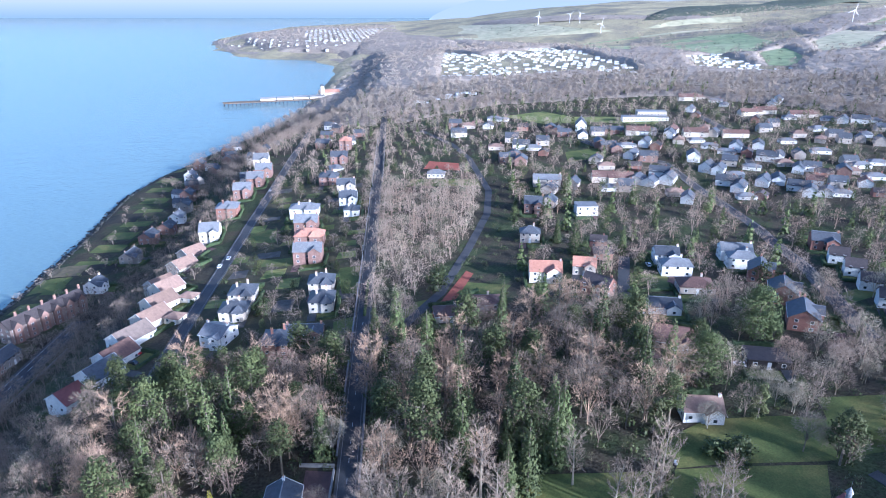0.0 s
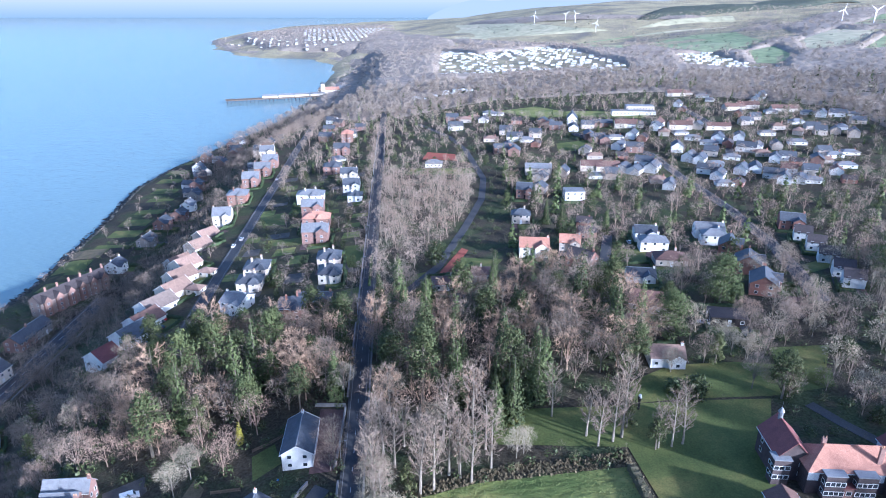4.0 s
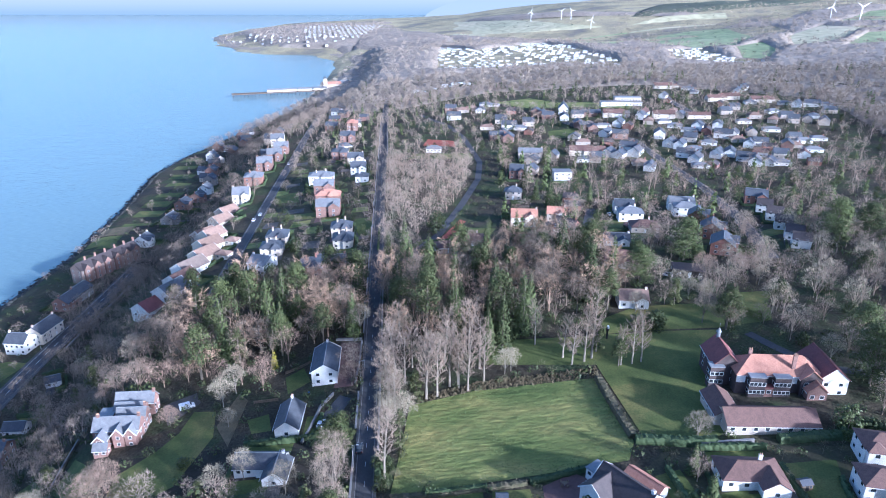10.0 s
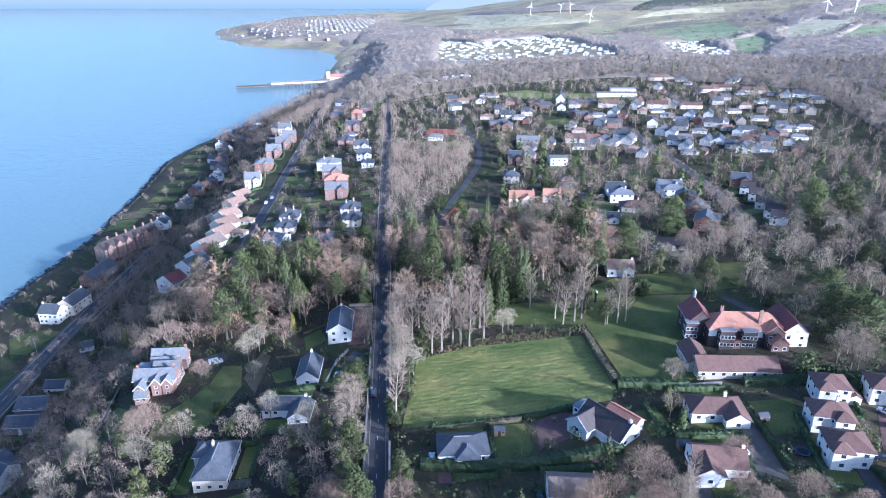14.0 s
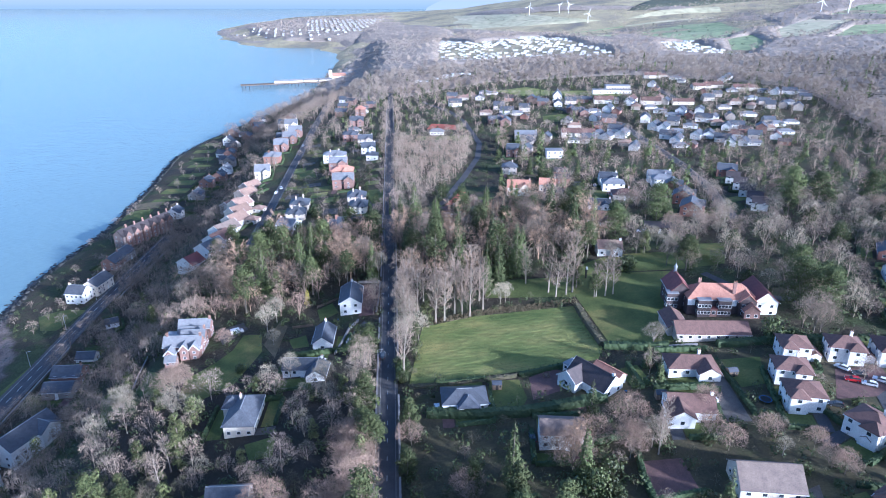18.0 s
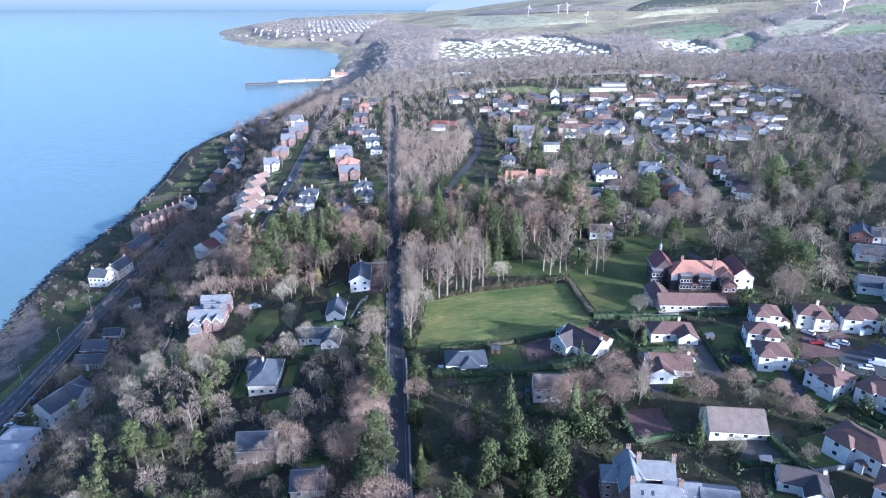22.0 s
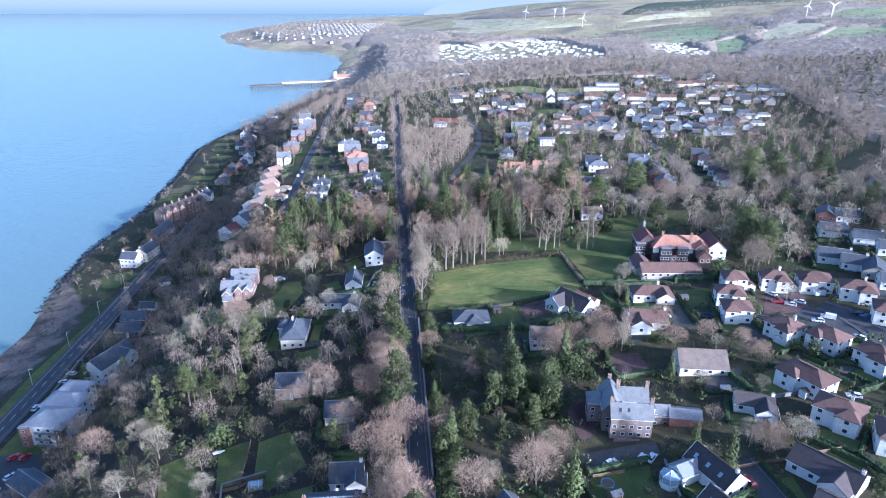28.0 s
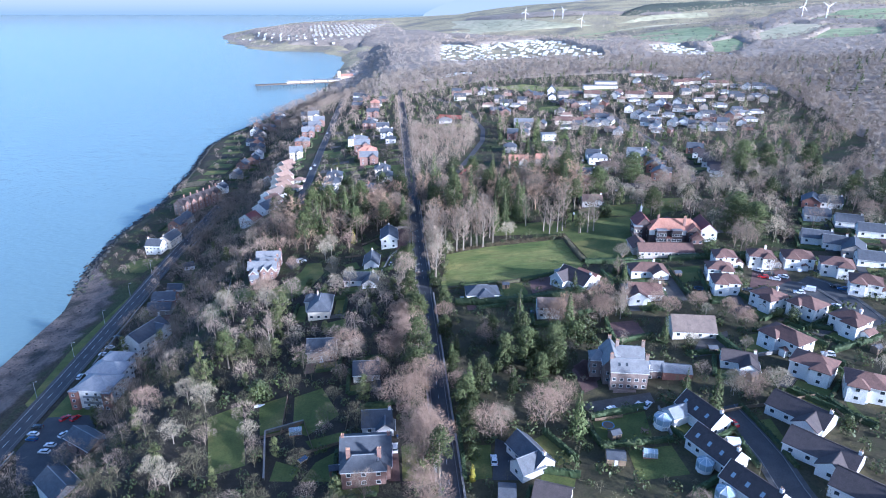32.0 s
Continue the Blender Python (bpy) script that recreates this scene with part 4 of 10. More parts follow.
plot("lawn", [(161.6, 240.3), (184.6, 251.6), (178.3, 239.1), (157.2, 229.0)], LAWN, "green garden lawn", "lawn", 0.1)
plot("drive", [(96.4, 257.4), (103.3, 270.8), (107.0, 263.5), (101.3, 250.6)], MONO, "red paved drive", "drive", 0.1)
plot("forecourt", [(29.7, -9.8), (34.7, -3.7), (37.7, -5.5), (35.9, -21.1), (30.8, -23.7)], MONO, "red-brown paved forecourt of the mansion", "court", 0.1)
plot("lawn", [(-240.4, 477.5), (-218.4, 475.5), (-218.4, 489.5), (-240.4, 492.5)], LAWN, "green shore garden lawn", "lawn")
plot("lawn", [(-246.8, 507.1), (-224.8, 505.1), (-224.8, 519.1), (-246.8, 522.1)], LAWN, "green shore garden lawn", "lawn")
plot("lawn", [(-255.9, 541.0), (-233.9, 539.0), (-233.9, 553.0), (-255.9, 556.0)], LAWN, "green shore garden lawn", "lawn")
plot("lawn", [(-261.3, 573.7), (-239.3, 571.7), (-239.3, 585.7), (-261.3, 588.7)], LAWN, "green shore garden lawn", "lawn")
plot("lawn", [(-236.6, 451.3), (-214.6, 449.3), (-214.6, 463.3), (-236.6, 466.3)], LAWN, "green shore garden lawn", "lawn")
plot("lawn", [(-237.1, 424.9), (-215.1, 422.9), (-215.1, 436.9), (-237.1, 439.9)], LAWN, "green shore garden lawn", "lawn")
plot("lawn", [(-233.5, 400.5), (-211.5, 398.5), (-211.5, 412.5), (-233.5, 415.5)], LAWN, "green shore garden lawn", "lawn")
plot("lawn", [(-232.0, 371.3), (-210.0, 369.3), (-210.0, 383.3), (-232.0, 386.3)], LAWN, "green shore garden lawn", "lawn")
plot("lawn", [(-229.3, 333.6), (-207.3, 331.6), (-207.3, 345.6), (-229.3, 348.6)], LAWN, "green shore garden lawn", "lawn")
plot("lawn", [(-233.3, 312.5), (-211.3, 310.5), (-211.3, 324.5), (-233.3, 327.5)], LAWN, "green shore garden lawn", "lawn")
plot("lawn", [(-271.4, 613.3), (-249.4, 611.3), (-249.4, 625.3), (-271.4, 628.3)], LAWN, "green shore garden lawn", "lawn")


# ---- houses, one by one ----
# houses along the main road
cottage(-40.3, 127.5, 94, 16, 8.5, 5.2, 2.6, WHITE, SLATE, "white gabled house with a long grey slate roof and garage doors", bays=(4, 2, 3), verge=TRIM)
cottage(-47.1, 98.9, 92, 13, 7, 3.2, 2.6, WHITE, SLATE, "low white cottage with a grey slate roof beside the drive", bays=(3, 1, 2), chim=1)
cottage(-51.1, 79.8, 0, 14, 7, 2.8, 2.4, WHITE, SLATE, "long white cottage with a slate roof and gabled wing", bays=(5, 1, 3), wing=(5.2, -3.5, 6.5, 9))
cottage(-65.0, 53.5, 92, 16, 9, 4.0, 3.2, CREAM, SLATE, "cream roughcast house with a long hipped grey slate roof", roof='hip', bays=(4, 3, 3), wing=(4.5, 4.5, 6, 5))
cottage(3.8, 52.1, 3, 13.5, 9, 2.9, 2.6, WHITE, SLATE, "white bungalow with a hipped dark slate roof behind a hedge", roof='hip', bays=(4, 2, 3), chim=0, wing=(1.0, -3.0, 6, 7, 'hip'))
chalet = cottage(44.8, 56.6, -52, 15, 9, 3.0, 3.6, WHITE, TILE_DARK, "white chalet bungalow with a steep dark roof", bays=(4, 2, 3), wing=(-4.5, -4.0, 7, 8), verge=TRIM, conservatory=0)
cottage(75.9, 60.6, -4, 15, 8.5, 2.9, 2.6, WHITE, TILE_BROWN, "white bungalow with a brown tiled roof and patio", bays=(4, 2, 3), roof='hip', wing=(4.2, -4.2, 6.5, 6, 'gable'))
cottage(68.1, 39.5, -6, 13, 9, 3.2, 2.8, WHITE, TILE_BROWN, "white bungalow with brown tiled gables and a parked car", bays=(4, 2, 3), wing=(-3.5, -4.5, 7, 7))

# white houses of the cul-de-sac
cottage(110.9, 66.1, -12, 9, 8, 5.2, 2.4, WHITE, TILE_BROWN, "white two-storey house with a hipped brown tiled roof", roof='hip', bays=(3, 2, 3), chim=0, garage=1, porch=0, wing=(-2.16, -3.4, 4.1, 4.0, 'hip'), group='white houses of the cul-de-sac')
cottage(103.7, 53.2, -12, 10, 8, 5.2, 2.4, WHITE, TILE_BROWN, "white two-storey house with a hipped brown tiled roof", roof='hip', bays=(3, 2, 3), chim=1, garage=0, porch=0.2, wing=(2.4, -3.4, 4.6, 4.0, 'hip'), group='white houses of the cul-de-sac')
cottage(100.9, 40.3, -12, 10, 8.5, 5.2, 2.4, WHITE, TILE_BROWN, "white two-storey house with a hipped brown tiled roof", roof='hip', bays=(3, 2, 3), chim=0, garage=0, porch=0, wing=(-2.4, -3.6, 4.6, 4.2, 'hip'), group='white houses of the cul-de-sac')
cottage(126.1, 64.1, -14, 10, 8.5, 5.2, 2.4, WHITE, TILE_BROWN, "white two-storey house with a hipped brown tiled roof", roof='hip', bays=(3, 2, 3), chim=1, garage=1, porch=0, wing=(2.4, -3.6, 4.6, 4.2, 'hip'), group='white houses of the cul-de-sac')
cottage(140.6, 61.0, -16, 12, 9, 5.2, 2.4, WHITE, TILE_BROWN, "white two-storey house with a hipped brown tiled roof", roof='hip', bays=(3, 2, 3), chim=0, garage=0, porch=0.2, wing=(-2.88, -3.8, 5.5, 4.5, 'hip'), group='white houses of the cul-de-sac')
cottage(151.9, 51.2, -24, 12, 9, 5.2, 2.4, WHITE, TILE_BROWN, "white two-storey house with a hipped brown tiled roof", roof='hip', bays=(3, 2, 3), chim=1, garage=0, porch=0, wing=(2.88, -3.8, 5.5, 4.5, 'hip'), group='white houses of the cul-de-sac')
cottage(153.0, 33.1, -30, 11, 9, 5.2, 2.4, WHITE, TILE_BROWN, "white two-storey house with a hipped brown tiled roof", roof='hip', bays=(3, 2, 3), chim=0, garage=1, porch=0, wing=(-2.6399999999999997, -3.8, 5.1, 4.5, 'hip'), group='white houses of the cul-de-sac')
cottage(111.5, 25.2, -61, 10, 9, 5.2, 2.4, WHITE, TILE_BROWN, "white two-storey house with a hipped brown tiled roof", roof='hip', bays=(3, 2, 3), chim=1, garage=0, porch=0.2, wing=(2.4, -3.8, 4.6, 4.5, 'hip'), group='white houses of the cul-de-sac')
cottage(122.0, 16.7, -61, 10, 9, 5.2, 2.4, WHITE, TILE_BROWN, "white two-storey house with a hipped brown tiled roof", roof='hip', bays=(3, 2, 3), chim=0, garage=0, porch=0, wing=(-2.4, -3.8, 4.6, 4.5, 'hip'), group='white houses of the cul-de-sac')
cottage(130.2, 4.2, -61, 10.5, 9, 5.2, 2.4, WHITE, TILE_BROWN, "white two-storey house with a hipped brown tiled roof", roof='hip', bays=(3, 2, 3), chim=1, garage=1, porch=0, wing=(2.88, -4.0, 5.5, 4.8, 'hip'), group='white houses of the cul-de-sac')
cottage(102.9, -5.5, -61, 14, 9, 5.2, 2.4, WHITE, TILE_BROWN, "white two-storey house with a hipped brown tiled roof", roof='hip', bays=(3, 2, 3), chim=0, garage=0, porch=0.2, wing=(-3.36, -3.8, 6.4, 4.5, 'hip'), group='white houses of the cul-de-sac')
cottage(102.9, -22.5, -42, 12, 9, 5.2, 2.4, WHITE, TILE_BROWN, "white two-storey house with a hipped brown tiled roof", roof='hip', bays=(3, 2, 3), chim=1, garage=0, porch=0, wing=(2.88, -3.8, 5.5, 4.5, 'hip'), group='white houses of the cul-de-sac')
cottage(112.2, -34.1, -28, 11, 9, 5.2, 2.4, WHITE, TILE_BROWN, "white two-storey house with a hipped brown tiled roof", roof='hip', bays=(3, 2, 3), chim=0, garage=1, porch=0, wing=(-2.6399999999999997, -3.8, 5.1, 4.5, 'hip'), group='white houses of the cul-de-sac')

# houses south of the mansion
chalet_a = cottage(60.8, -42.0, -66, 13.5, 7.5, 3.4, 3.2, WHITE, TILE_DARK, "white chalet bungalow with a steep dark roof and rooflights", bays=(5, 2, 3), verge=TRIM, conservatory=-1)
chalet_b = cottage(58.5, -57.5, -64, 14, 7.5, 3.4, 3.2, WHITE, TILE_DARK, "white chalet bungalow with dark tiles and skylights", bays=(5, 2, 3), verge=TRIM)
cottage(87.8, -44.3, -52, 16, 9, 3.2, 2.8, WHITE, TILE_DARK, "white bungalow with a dark tiled roof", bays=(4, 2, 3), wing=(4, -4, 6.5, 7))
cottage(84.8, -61.1, -48, 17, 9, 3.2, 2.8, WHITE, TILE_DARK, "white bungalow with a dark tiled roof and white gables", bays=(4, 2, 3), wing=(4, -4, 6.5, 7))
chalet_c = cottage(61.5, -73.0, -60, 14, 7.5, 3.4, 3.2, WHITE, TILE_DARK, "white chalet bungalow with a dark tiled roof and glazed room", bays=(5, 2, 3), verge=TRIM)
glasshouse(chalet_c, -3.5, -5.8, 2.4)
cottage(87.5, -77.0, -48, 16, 9, 3.2, 2.8, WHITE, TILE_DARK, "white bungalow with a dark tiled roof beside the street", bays=(4, 2, 3), wing=(4, -4, 6.5, 7))
cottage(13.2, -69.0, -20, 9, 7, 2.8, 2.6, WHITE, TILE_DARK, "white cottage with a dark gabled roof behind a hedge", bays=(3, 1, 2), chim=0)
shed(2.0, -66.5, -6, 4.5, 6, 2.3, WHITE, SLATE, "low white garage with a dark roof", "garage", 1.0)
cottage(82.8, -14.5, -20, 10.5, 6.5, 2.8, 2.2, WHITE, TILE_DARK, "small white bungalow with a dark roof among hedges", bays=(3, 2, 2), wing=(3, -4, 5.5, 6))
cottage(9.8, -52.7, -62, 13, 6.8, 2.9, 3.0, WHITE, SLATE, "white cottage with a long slate roof and two gables", bays=(4, 1, 3), wing=(3.5, -3.5, 6, 7))
cottage(-58.3, 15.0, 3, 10.5, 8, 4.6, 3.0, BEIGE, SLATE, "plain beige house with a grey slate roof", roof='gable', bays=(3, 2, 2), chim=0)
cottage(-40.1, -1.5, 4, 9, 8, 3.0, 2.8, CREAM, SLATE, "small house with a blue-grey slate roof under trees", bays=(2, 1, 2))
cottage(-34.1, -31.3, 4, 9, 8, 3.0, 3.0, WHITE, SLATE, "white cottage with a slate roof and dormer gable", bays=(2, 1, 2), wing=(2.5, -3.5, 5, 5))
stone_villa = cottage(-35.8, -47.6, 4, 14, 12, 5.4, 3.6, SANDSTONE, SLATE, "red sandstone villa with slate roofs and tall chimneys", bays=(4, 3, 3), chim=2, wing=(3.5, -5, 6.5, 7))
cottage(29.9, 31.1, -4, 12, 8, 5.0, 2.0, WHITE, TILE_WORN, "white split-level house with a large glazed front", bays=(4, 2, 0), chim=0, roof='gable')

# row of gabled houses on the brow of the bank
cottage(-132.4, 199.4, 66, 13.5, 10.5, 3.8, 3.4, WHITE, TILE_MAROON, "white gabled house with a dark red roof on the bank", roof='gable', bays=(3, 2, 3), chim=0, verge=TRIM, group='row of houses on the bank')
cottage(-125.5, 207.0, 66, 13.5, 10.5, 3.8, 3.4, WHITE, SLATE, "white gabled house with a dark slate roof on the bank", roof='gable', bays=(3, 2, 3), chim=0, verge=TRIM, group='row of houses on the bank')
cottage(-125.0, 218.6, 66, 13.5, 10.5, 3.8, 3.4, WHITE, TILE_BROWN, "white gabled house with a brown roof on the bank", roof='gable', bays=(3, 2, 3), chim=0, verge=TRIM, group='row of houses on the bank')
cottage(-125.8, 233.2, 62, 15.5, 10.5, 3.8, 3.4, WHITE, TILE_WORN, "broad white gabled house with a weathered tan roof", roof='gable', bays=(3, 2, 3), chim=0, verge=TRIM, group='row of houses on the bank')
cottage(-124.0, 249.0, 62, 13.5, 10.5, 3.8, 3.4, CREAM, TILE_PINK, "cream gabled house with a faded tan roof on the bank", roof='gable', bays=(3, 2, 3), chim=0, verge=TRIM, group='row of houses on the bank')
cottage(-126.8, 264.6, 58, 13.5, 10.5, 3.8, 3.4, CREAM, TILE_PINK, "cream gabled house with a faded tan roof on the bank", roof='gable', bays=(3, 2, 3), chim=0, verge=TRIM, group='row of houses on the bank')
cottage(-130.5, 282.0, 58, 12.5, 10.5, 3.8, 3.4, CREAM, TILE_PINK, "cream gabled house with a faded tan roof on the bank", roof='gable', bays=(3, 2, 3), chim=0, verge=TRIM, group='row of houses on the bank')
cottage(-141.5, 299.3, 58, 12.5, 10.5, 3.8, 3.4, CREAM, TILE_PINK, "cream gabled house with a faded tan roof on the bank", roof='gable', bays=(3, 2, 3), chim=0, verge=TRIM, group='row of houses on the bank')
cottage(-137.6, 319.5, 58, 12.5, 10.5, 3.8, 3.4, CREAM, TILE_PINK, "cream gabled house with a faded tan roof on the bank", roof='gable', bays=(3, 2, 3), chim=0, verge=TRIM, group='row of houses on the bank')
cottage(-139.3, 338.1, 58, 12.5, 10.5, 3.8, 3.4, BEIGE, TILE_PINK, "beige gabled house with a faded tan roof on the bank", roof='gable', bays=(3, 2, 3), chim=0, verge=TRIM, group='row of houses on the bank')
cottage(-113.8, 248.7, -14, 7, 6, 2.6, 1.8, CREAM, TILE_PINK, "small garage house with a pink tiled roof", roof='hip', bays=(2, 1, 1), chim=0)
cottage(-115.3, 269.4, -14, 7, 6, 2.6, 1.8, CREAM, TILE_PINK, "small garage house with a pink tiled roof", roof='hip', bays=(2, 1, 1), chim=0)

# villas of the upper road
cottage(-88.2, 262.8, 4, 11, 11, 5.0, 3.2, BEIGE, SLATE, "beige villa with a grey slate roof in a garden", roof='hip', bays=(3, 2, 3), chim=2, wing=(2.42, -4.62, 4.4, 4.4, 'hip'))
cottage(-87.3, 246.4, 4, 11, 10, 4.6, 3.0, BEIGE, SLATE, "beige villa with a grey slate roof in a garden", roof='hip', bays=(3, 2, 3), chim=2, wing=(2.42, -4.2, 4.4, 4.0, 'hip'))
cottage(-87.4, 226.0, -18, 10, 11, 5.0, 2.4, WHITE, SLATE_PALE, "white villa with a weathered pale slate roof in a garden", roof='gable', bays=(3, 2, 3), chim=2, wing=(2.5, -4.4, 4.2, 5.5))
cottage(-61.2, 215.7, 4, 11, 11, 4.8, 3.2, BRICK, SLATE, "red brick villa with a grey slate roof in a garden", roof='hip', bays=(3, 2, 3), chim=2, wing=(2.42, -4.62, 4.4, 4.4, 'hip'))
cottage(-53.8, 266.0, 4, 11, 10, 4.8, 3.2, BEIGE, SLATE, "beige villa with a grey slate roof in a garden", roof='hip', bays=(3, 2, 3), chim=2, wing=(2.42, -4.2, 4.4, 4.0, 'hip'))
cottage(-50.5, 247.4, 4, 10, 11, 4.6, 3.2, CREAM, SLATE, "cream villa with a grey slate roof in a garden", roof='hip', bays=(3, 2, 3), chim=2, wing=(2.2, -4.62, 4.0, 4.4, 'hip'))
cottage(-52.9, 222.6, 4, 14, 7, 3.0, 2.4, SANDSTONE, SLATE, "red sandstone villa with a grey slate roof in a garden", roof='gable', bays=(3, 2, 3), chim=2, wing=(3.5, -2.8000000000000003, 5.88, 3.5))
cottage(-134.8, 357.2, 10, 11, 12, 7.0, 3.6, CREAM, SLATE_PALE, "cream villa with a weathered pale slate roof in a garden", roof='gable', bays=(3, 2, 3), chim=2, wing=(2.75, -4.800000000000001, 4.62, 6.0))
cottage(-137.0, 398.5, 8, 13, 12, 6.4, 3.0, BRICK, SLATE_PALE, "red brick villa with a weathered pale slate roof in a garden", roof='hip', bays=(3, 2, 3), chim=2, wing=(2.86, -5.04, 5.2, 4.800000000000001, 'hip'))
cottage(-138.5, 437.5, 8, 12, 12, 6.6, 3.6, SANDSTONE, SLATE_PALE, "red sandstone villa with a weathered pale slate roof in a garden", roof='gable', bays=(3, 2, 3), chim=2, wing=(3.0, -4.800000000000001, 5.04, 6.0))
cottage(-136.5, 463.3, 8, 12, 11, 6.6, 3.6, SANDSTONE, SLATE_PALE, "red sandstone villa with a weathered pale slate roof in a garden", roof='gable', bays=(3, 2, 3), chim=2, wing=(3.0, -4.4, 5.04, 5.5))
cottage(-136.2, 486.6, 8, 12, 11, 6.6, 3.6, SANDSTONE, SLATE_PALE, "red sandstone villa with a weathered pale slate roof in a garden", roof='gable', bays=(3, 2, 3), chim=2, wing=(3.0, -4.4, 5.04, 5.5))
cottage(-147.6, 522.4, 8, 12, 11, 6.6, 3.6, CREAM, SLATE_PALE, "cream villa with a weathered pale slate roof in a garden", roof='gable', bays=(3, 2, 3), chim=2, wing=(3.0, -4.4, 5.04, 5.5))
cottage(-83.6, 378.3, 3, 17, 10, 5.6, 2.6, WHITE, SLATE_PALE, "white villa with a weathered pale slate roof in a garden", roof='hip', bays=(3, 2, 3), chim=2, wing=(3.74, -4.2, 6.800000000000001, 4.0, 'hip'))
cottage(-77.0, 350.0, 3, 13, 9, 6.6, 3.2, SANDSTONE, SLATE_PALE, "red sandstone villa with a weathered pale slate roof in a garden", roof='gable', bays=(3, 2, 3), chim=2, wing=(3.25, -3.6, 5.46, 4.5))
cottage(-70.7, 327.1, 3, 15, 9, 6.2, 3.0, SANDSTONE, TILE_RED, "red sandstone villa with a red tile roof in a garden", roof='hip', bays=(3, 2, 3), chim=2, wing=(3.3, -3.78, 6.0, 3.6, 'hip'))
cottage(-66.9, 302.8, 3, 14, 9, 6.6, 3.2, SANDSTONE, SLATE_PALE, "red sandstone villa with a weathered pale slate roof in a garden", roof='gable', bays=(3, 2, 3), chim=2, wing=(3.5, -3.6, 5.88, 4.5))
cottage(-82.4, 548.8, 4, 10, 10, 8.0, 3.0, SANDSTONE, TILE_RED, "red sandstone villa with a red tile roof in a garden", roof='hip', bays=(3, 2, 3), chim=2, wing=(2.2, -4.2, 4.0, 4.0, 'hip'))
cottage(-80.9, 502.5, 4, 13, 10, 5.8, 3.2, SANDSTONE, SLATE, "red sandstone villa with a grey slate roof in a garden", roof='gable', bays=(3, 2, 3), chim=2, wing=(3.25, -4.0, 5.46, 5.0))
cottage(-79.7, 445.7, 4, 13, 11, 5.8, 3.2, SANDSTONE, SLATE, "red sandstone villa with a grey slate roof in a garden", roof='hip', bays=(3, 2, 3), chim=2, wing=(2.86, -4.62, 5.2, 4.4, 'hip'))
cottage(-59.3, 394.6, 4, 11, 10, 5.0, 3.0, WHITE, SLATE, "white villa with a grey slate roof in a garden", roof='gable', bays=(3, 2, 3), chim=2, wing=(2.75, -4.0, 4.62, 5.0))
cottage(-54.1, 370.6, 4, 9, 8, 4.0, 2.4, WHITE, SLATE, "white villa with a grey slate roof in a garden", roof='hip', bays=(3, 2, 3), chim=2, wing=(1.98, -3.36, 3.6, 3.2, 'hip'))
cottage(-64.9, 425.0, 4, 12, 9, 5.0, 2.8, BEIGE, SLATE, "beige villa with a grey slate roof in a garden", roof='gable', bays=(3, 2, 3), chim=2, wing=(3.0, -3.6, 5.04, 4.5))

# houses below the bank by the shore
cottage(-228.0, 575.6, 84, 9, 9, 6, 3, WHITE, SLATE_PALE, "white shore house with a slate roof", bays=(3, 2, 3), chim=2, wing=(-1.8, -4, 5, 5), group='houses by the shore')
cottage(-207.1, 511.4, 84, 10, 9, 6.5, 3, SANDSTONE, SLATE, "red sandstone shore house with a slate roof", bays=(3, 2, 3), chim=2, wing=(-2.0, -4, 5, 5), group='houses by the shore')
cottage(-199.6, 483.4, 84, 10, 9, 6, 3, GREYSTONE, SLATE, "grey stone shore house with a slate roof", bays=(3, 2, 3), chim=2, wing=(-2.0, -4, 5, 5), group='houses by the shore')
cottage(-195.3, 456.9, 84, 10, 9, 5, 3, WHITE, SLATE_PALE, "white shore house with a slate roof", bays=(3, 2, 3), chim=2, wing=(-2.0, -4, 5, 5), group='houses by the shore')
cottage(-192.9, 431.9, 84, 11, 9, 6, 3, SANDSTONE, SLATE, "red sandstone shore house with a slate roof", bays=(3, 2, 3), chim=2, wing=(-2.2, -4, 5, 5), group='houses by the shore')
cottage(-198.3, 414.5, 84, 12, 9, 6, 3, SANDSTONE, SLATE, "red sandstone shore house with a slate roof", bays=(3, 2, 3), chim=2, wing=(-2.4000000000000004, -4, 5, 5), group='houses by the shore')
cottage(-195.9, 381.2, 84, 12, 9, 5, 3, GREYSTONE, SLATE, "grey stone shore house with a slate roof", bays=(3, 2, 3), chim=2, wing=(-2.4000000000000004, -4, 5, 5), group='houses by the shore')
cottage(-235.7, 621.4, 84, 9, 9, 6, 3, SANDSTONE, SLATE, "red sandstone shore house with a slate roof", bays=(3, 2, 3), chim=2, wing=(-1.8, -4, 5, 5), group='houses by the shore')
cottage(-228.2, 682.0, 84, 9, 9, 6, 3, SANDSTONE, SLATE, "red sandstone shore house with a slate roof", bays=(3, 2, 3), chim=2, wing=(-1.8, -4, 5, 5), group='houses by the shore')
cottage(-196.9, 338.7, 84, 10, 9, 5, 3, WHITE, SLATE, "white shore house with a slate roof", bays=(3, 2, 3), chim=2, wing=(-2.0, -4, 5, 5), group='houses by the shore')
cottage(-198.3, 202.4, -6, 10, 9, 6.0, 3, WHITE, SLATE, "white house with a slate roof beside the shore road", bays=(4, 2, 3), chim=2, group='houses by the shore')
cottage(-193.7, 214.1, 82, 15, 9, 6.0, 3, CREAM, SLATE, "cream house with a slate roof beside the shore road", bays=(4, 2, 3), chim=2, group='houses by the shore')
cottage(-200.4, 247.1, 82, 11, 9, 5, 3, SANDSTONE, SLATE, "red sandstone house with a slate roof beside the shore road", bays=(4, 2, 3), chim=2, group='houses by the shore')
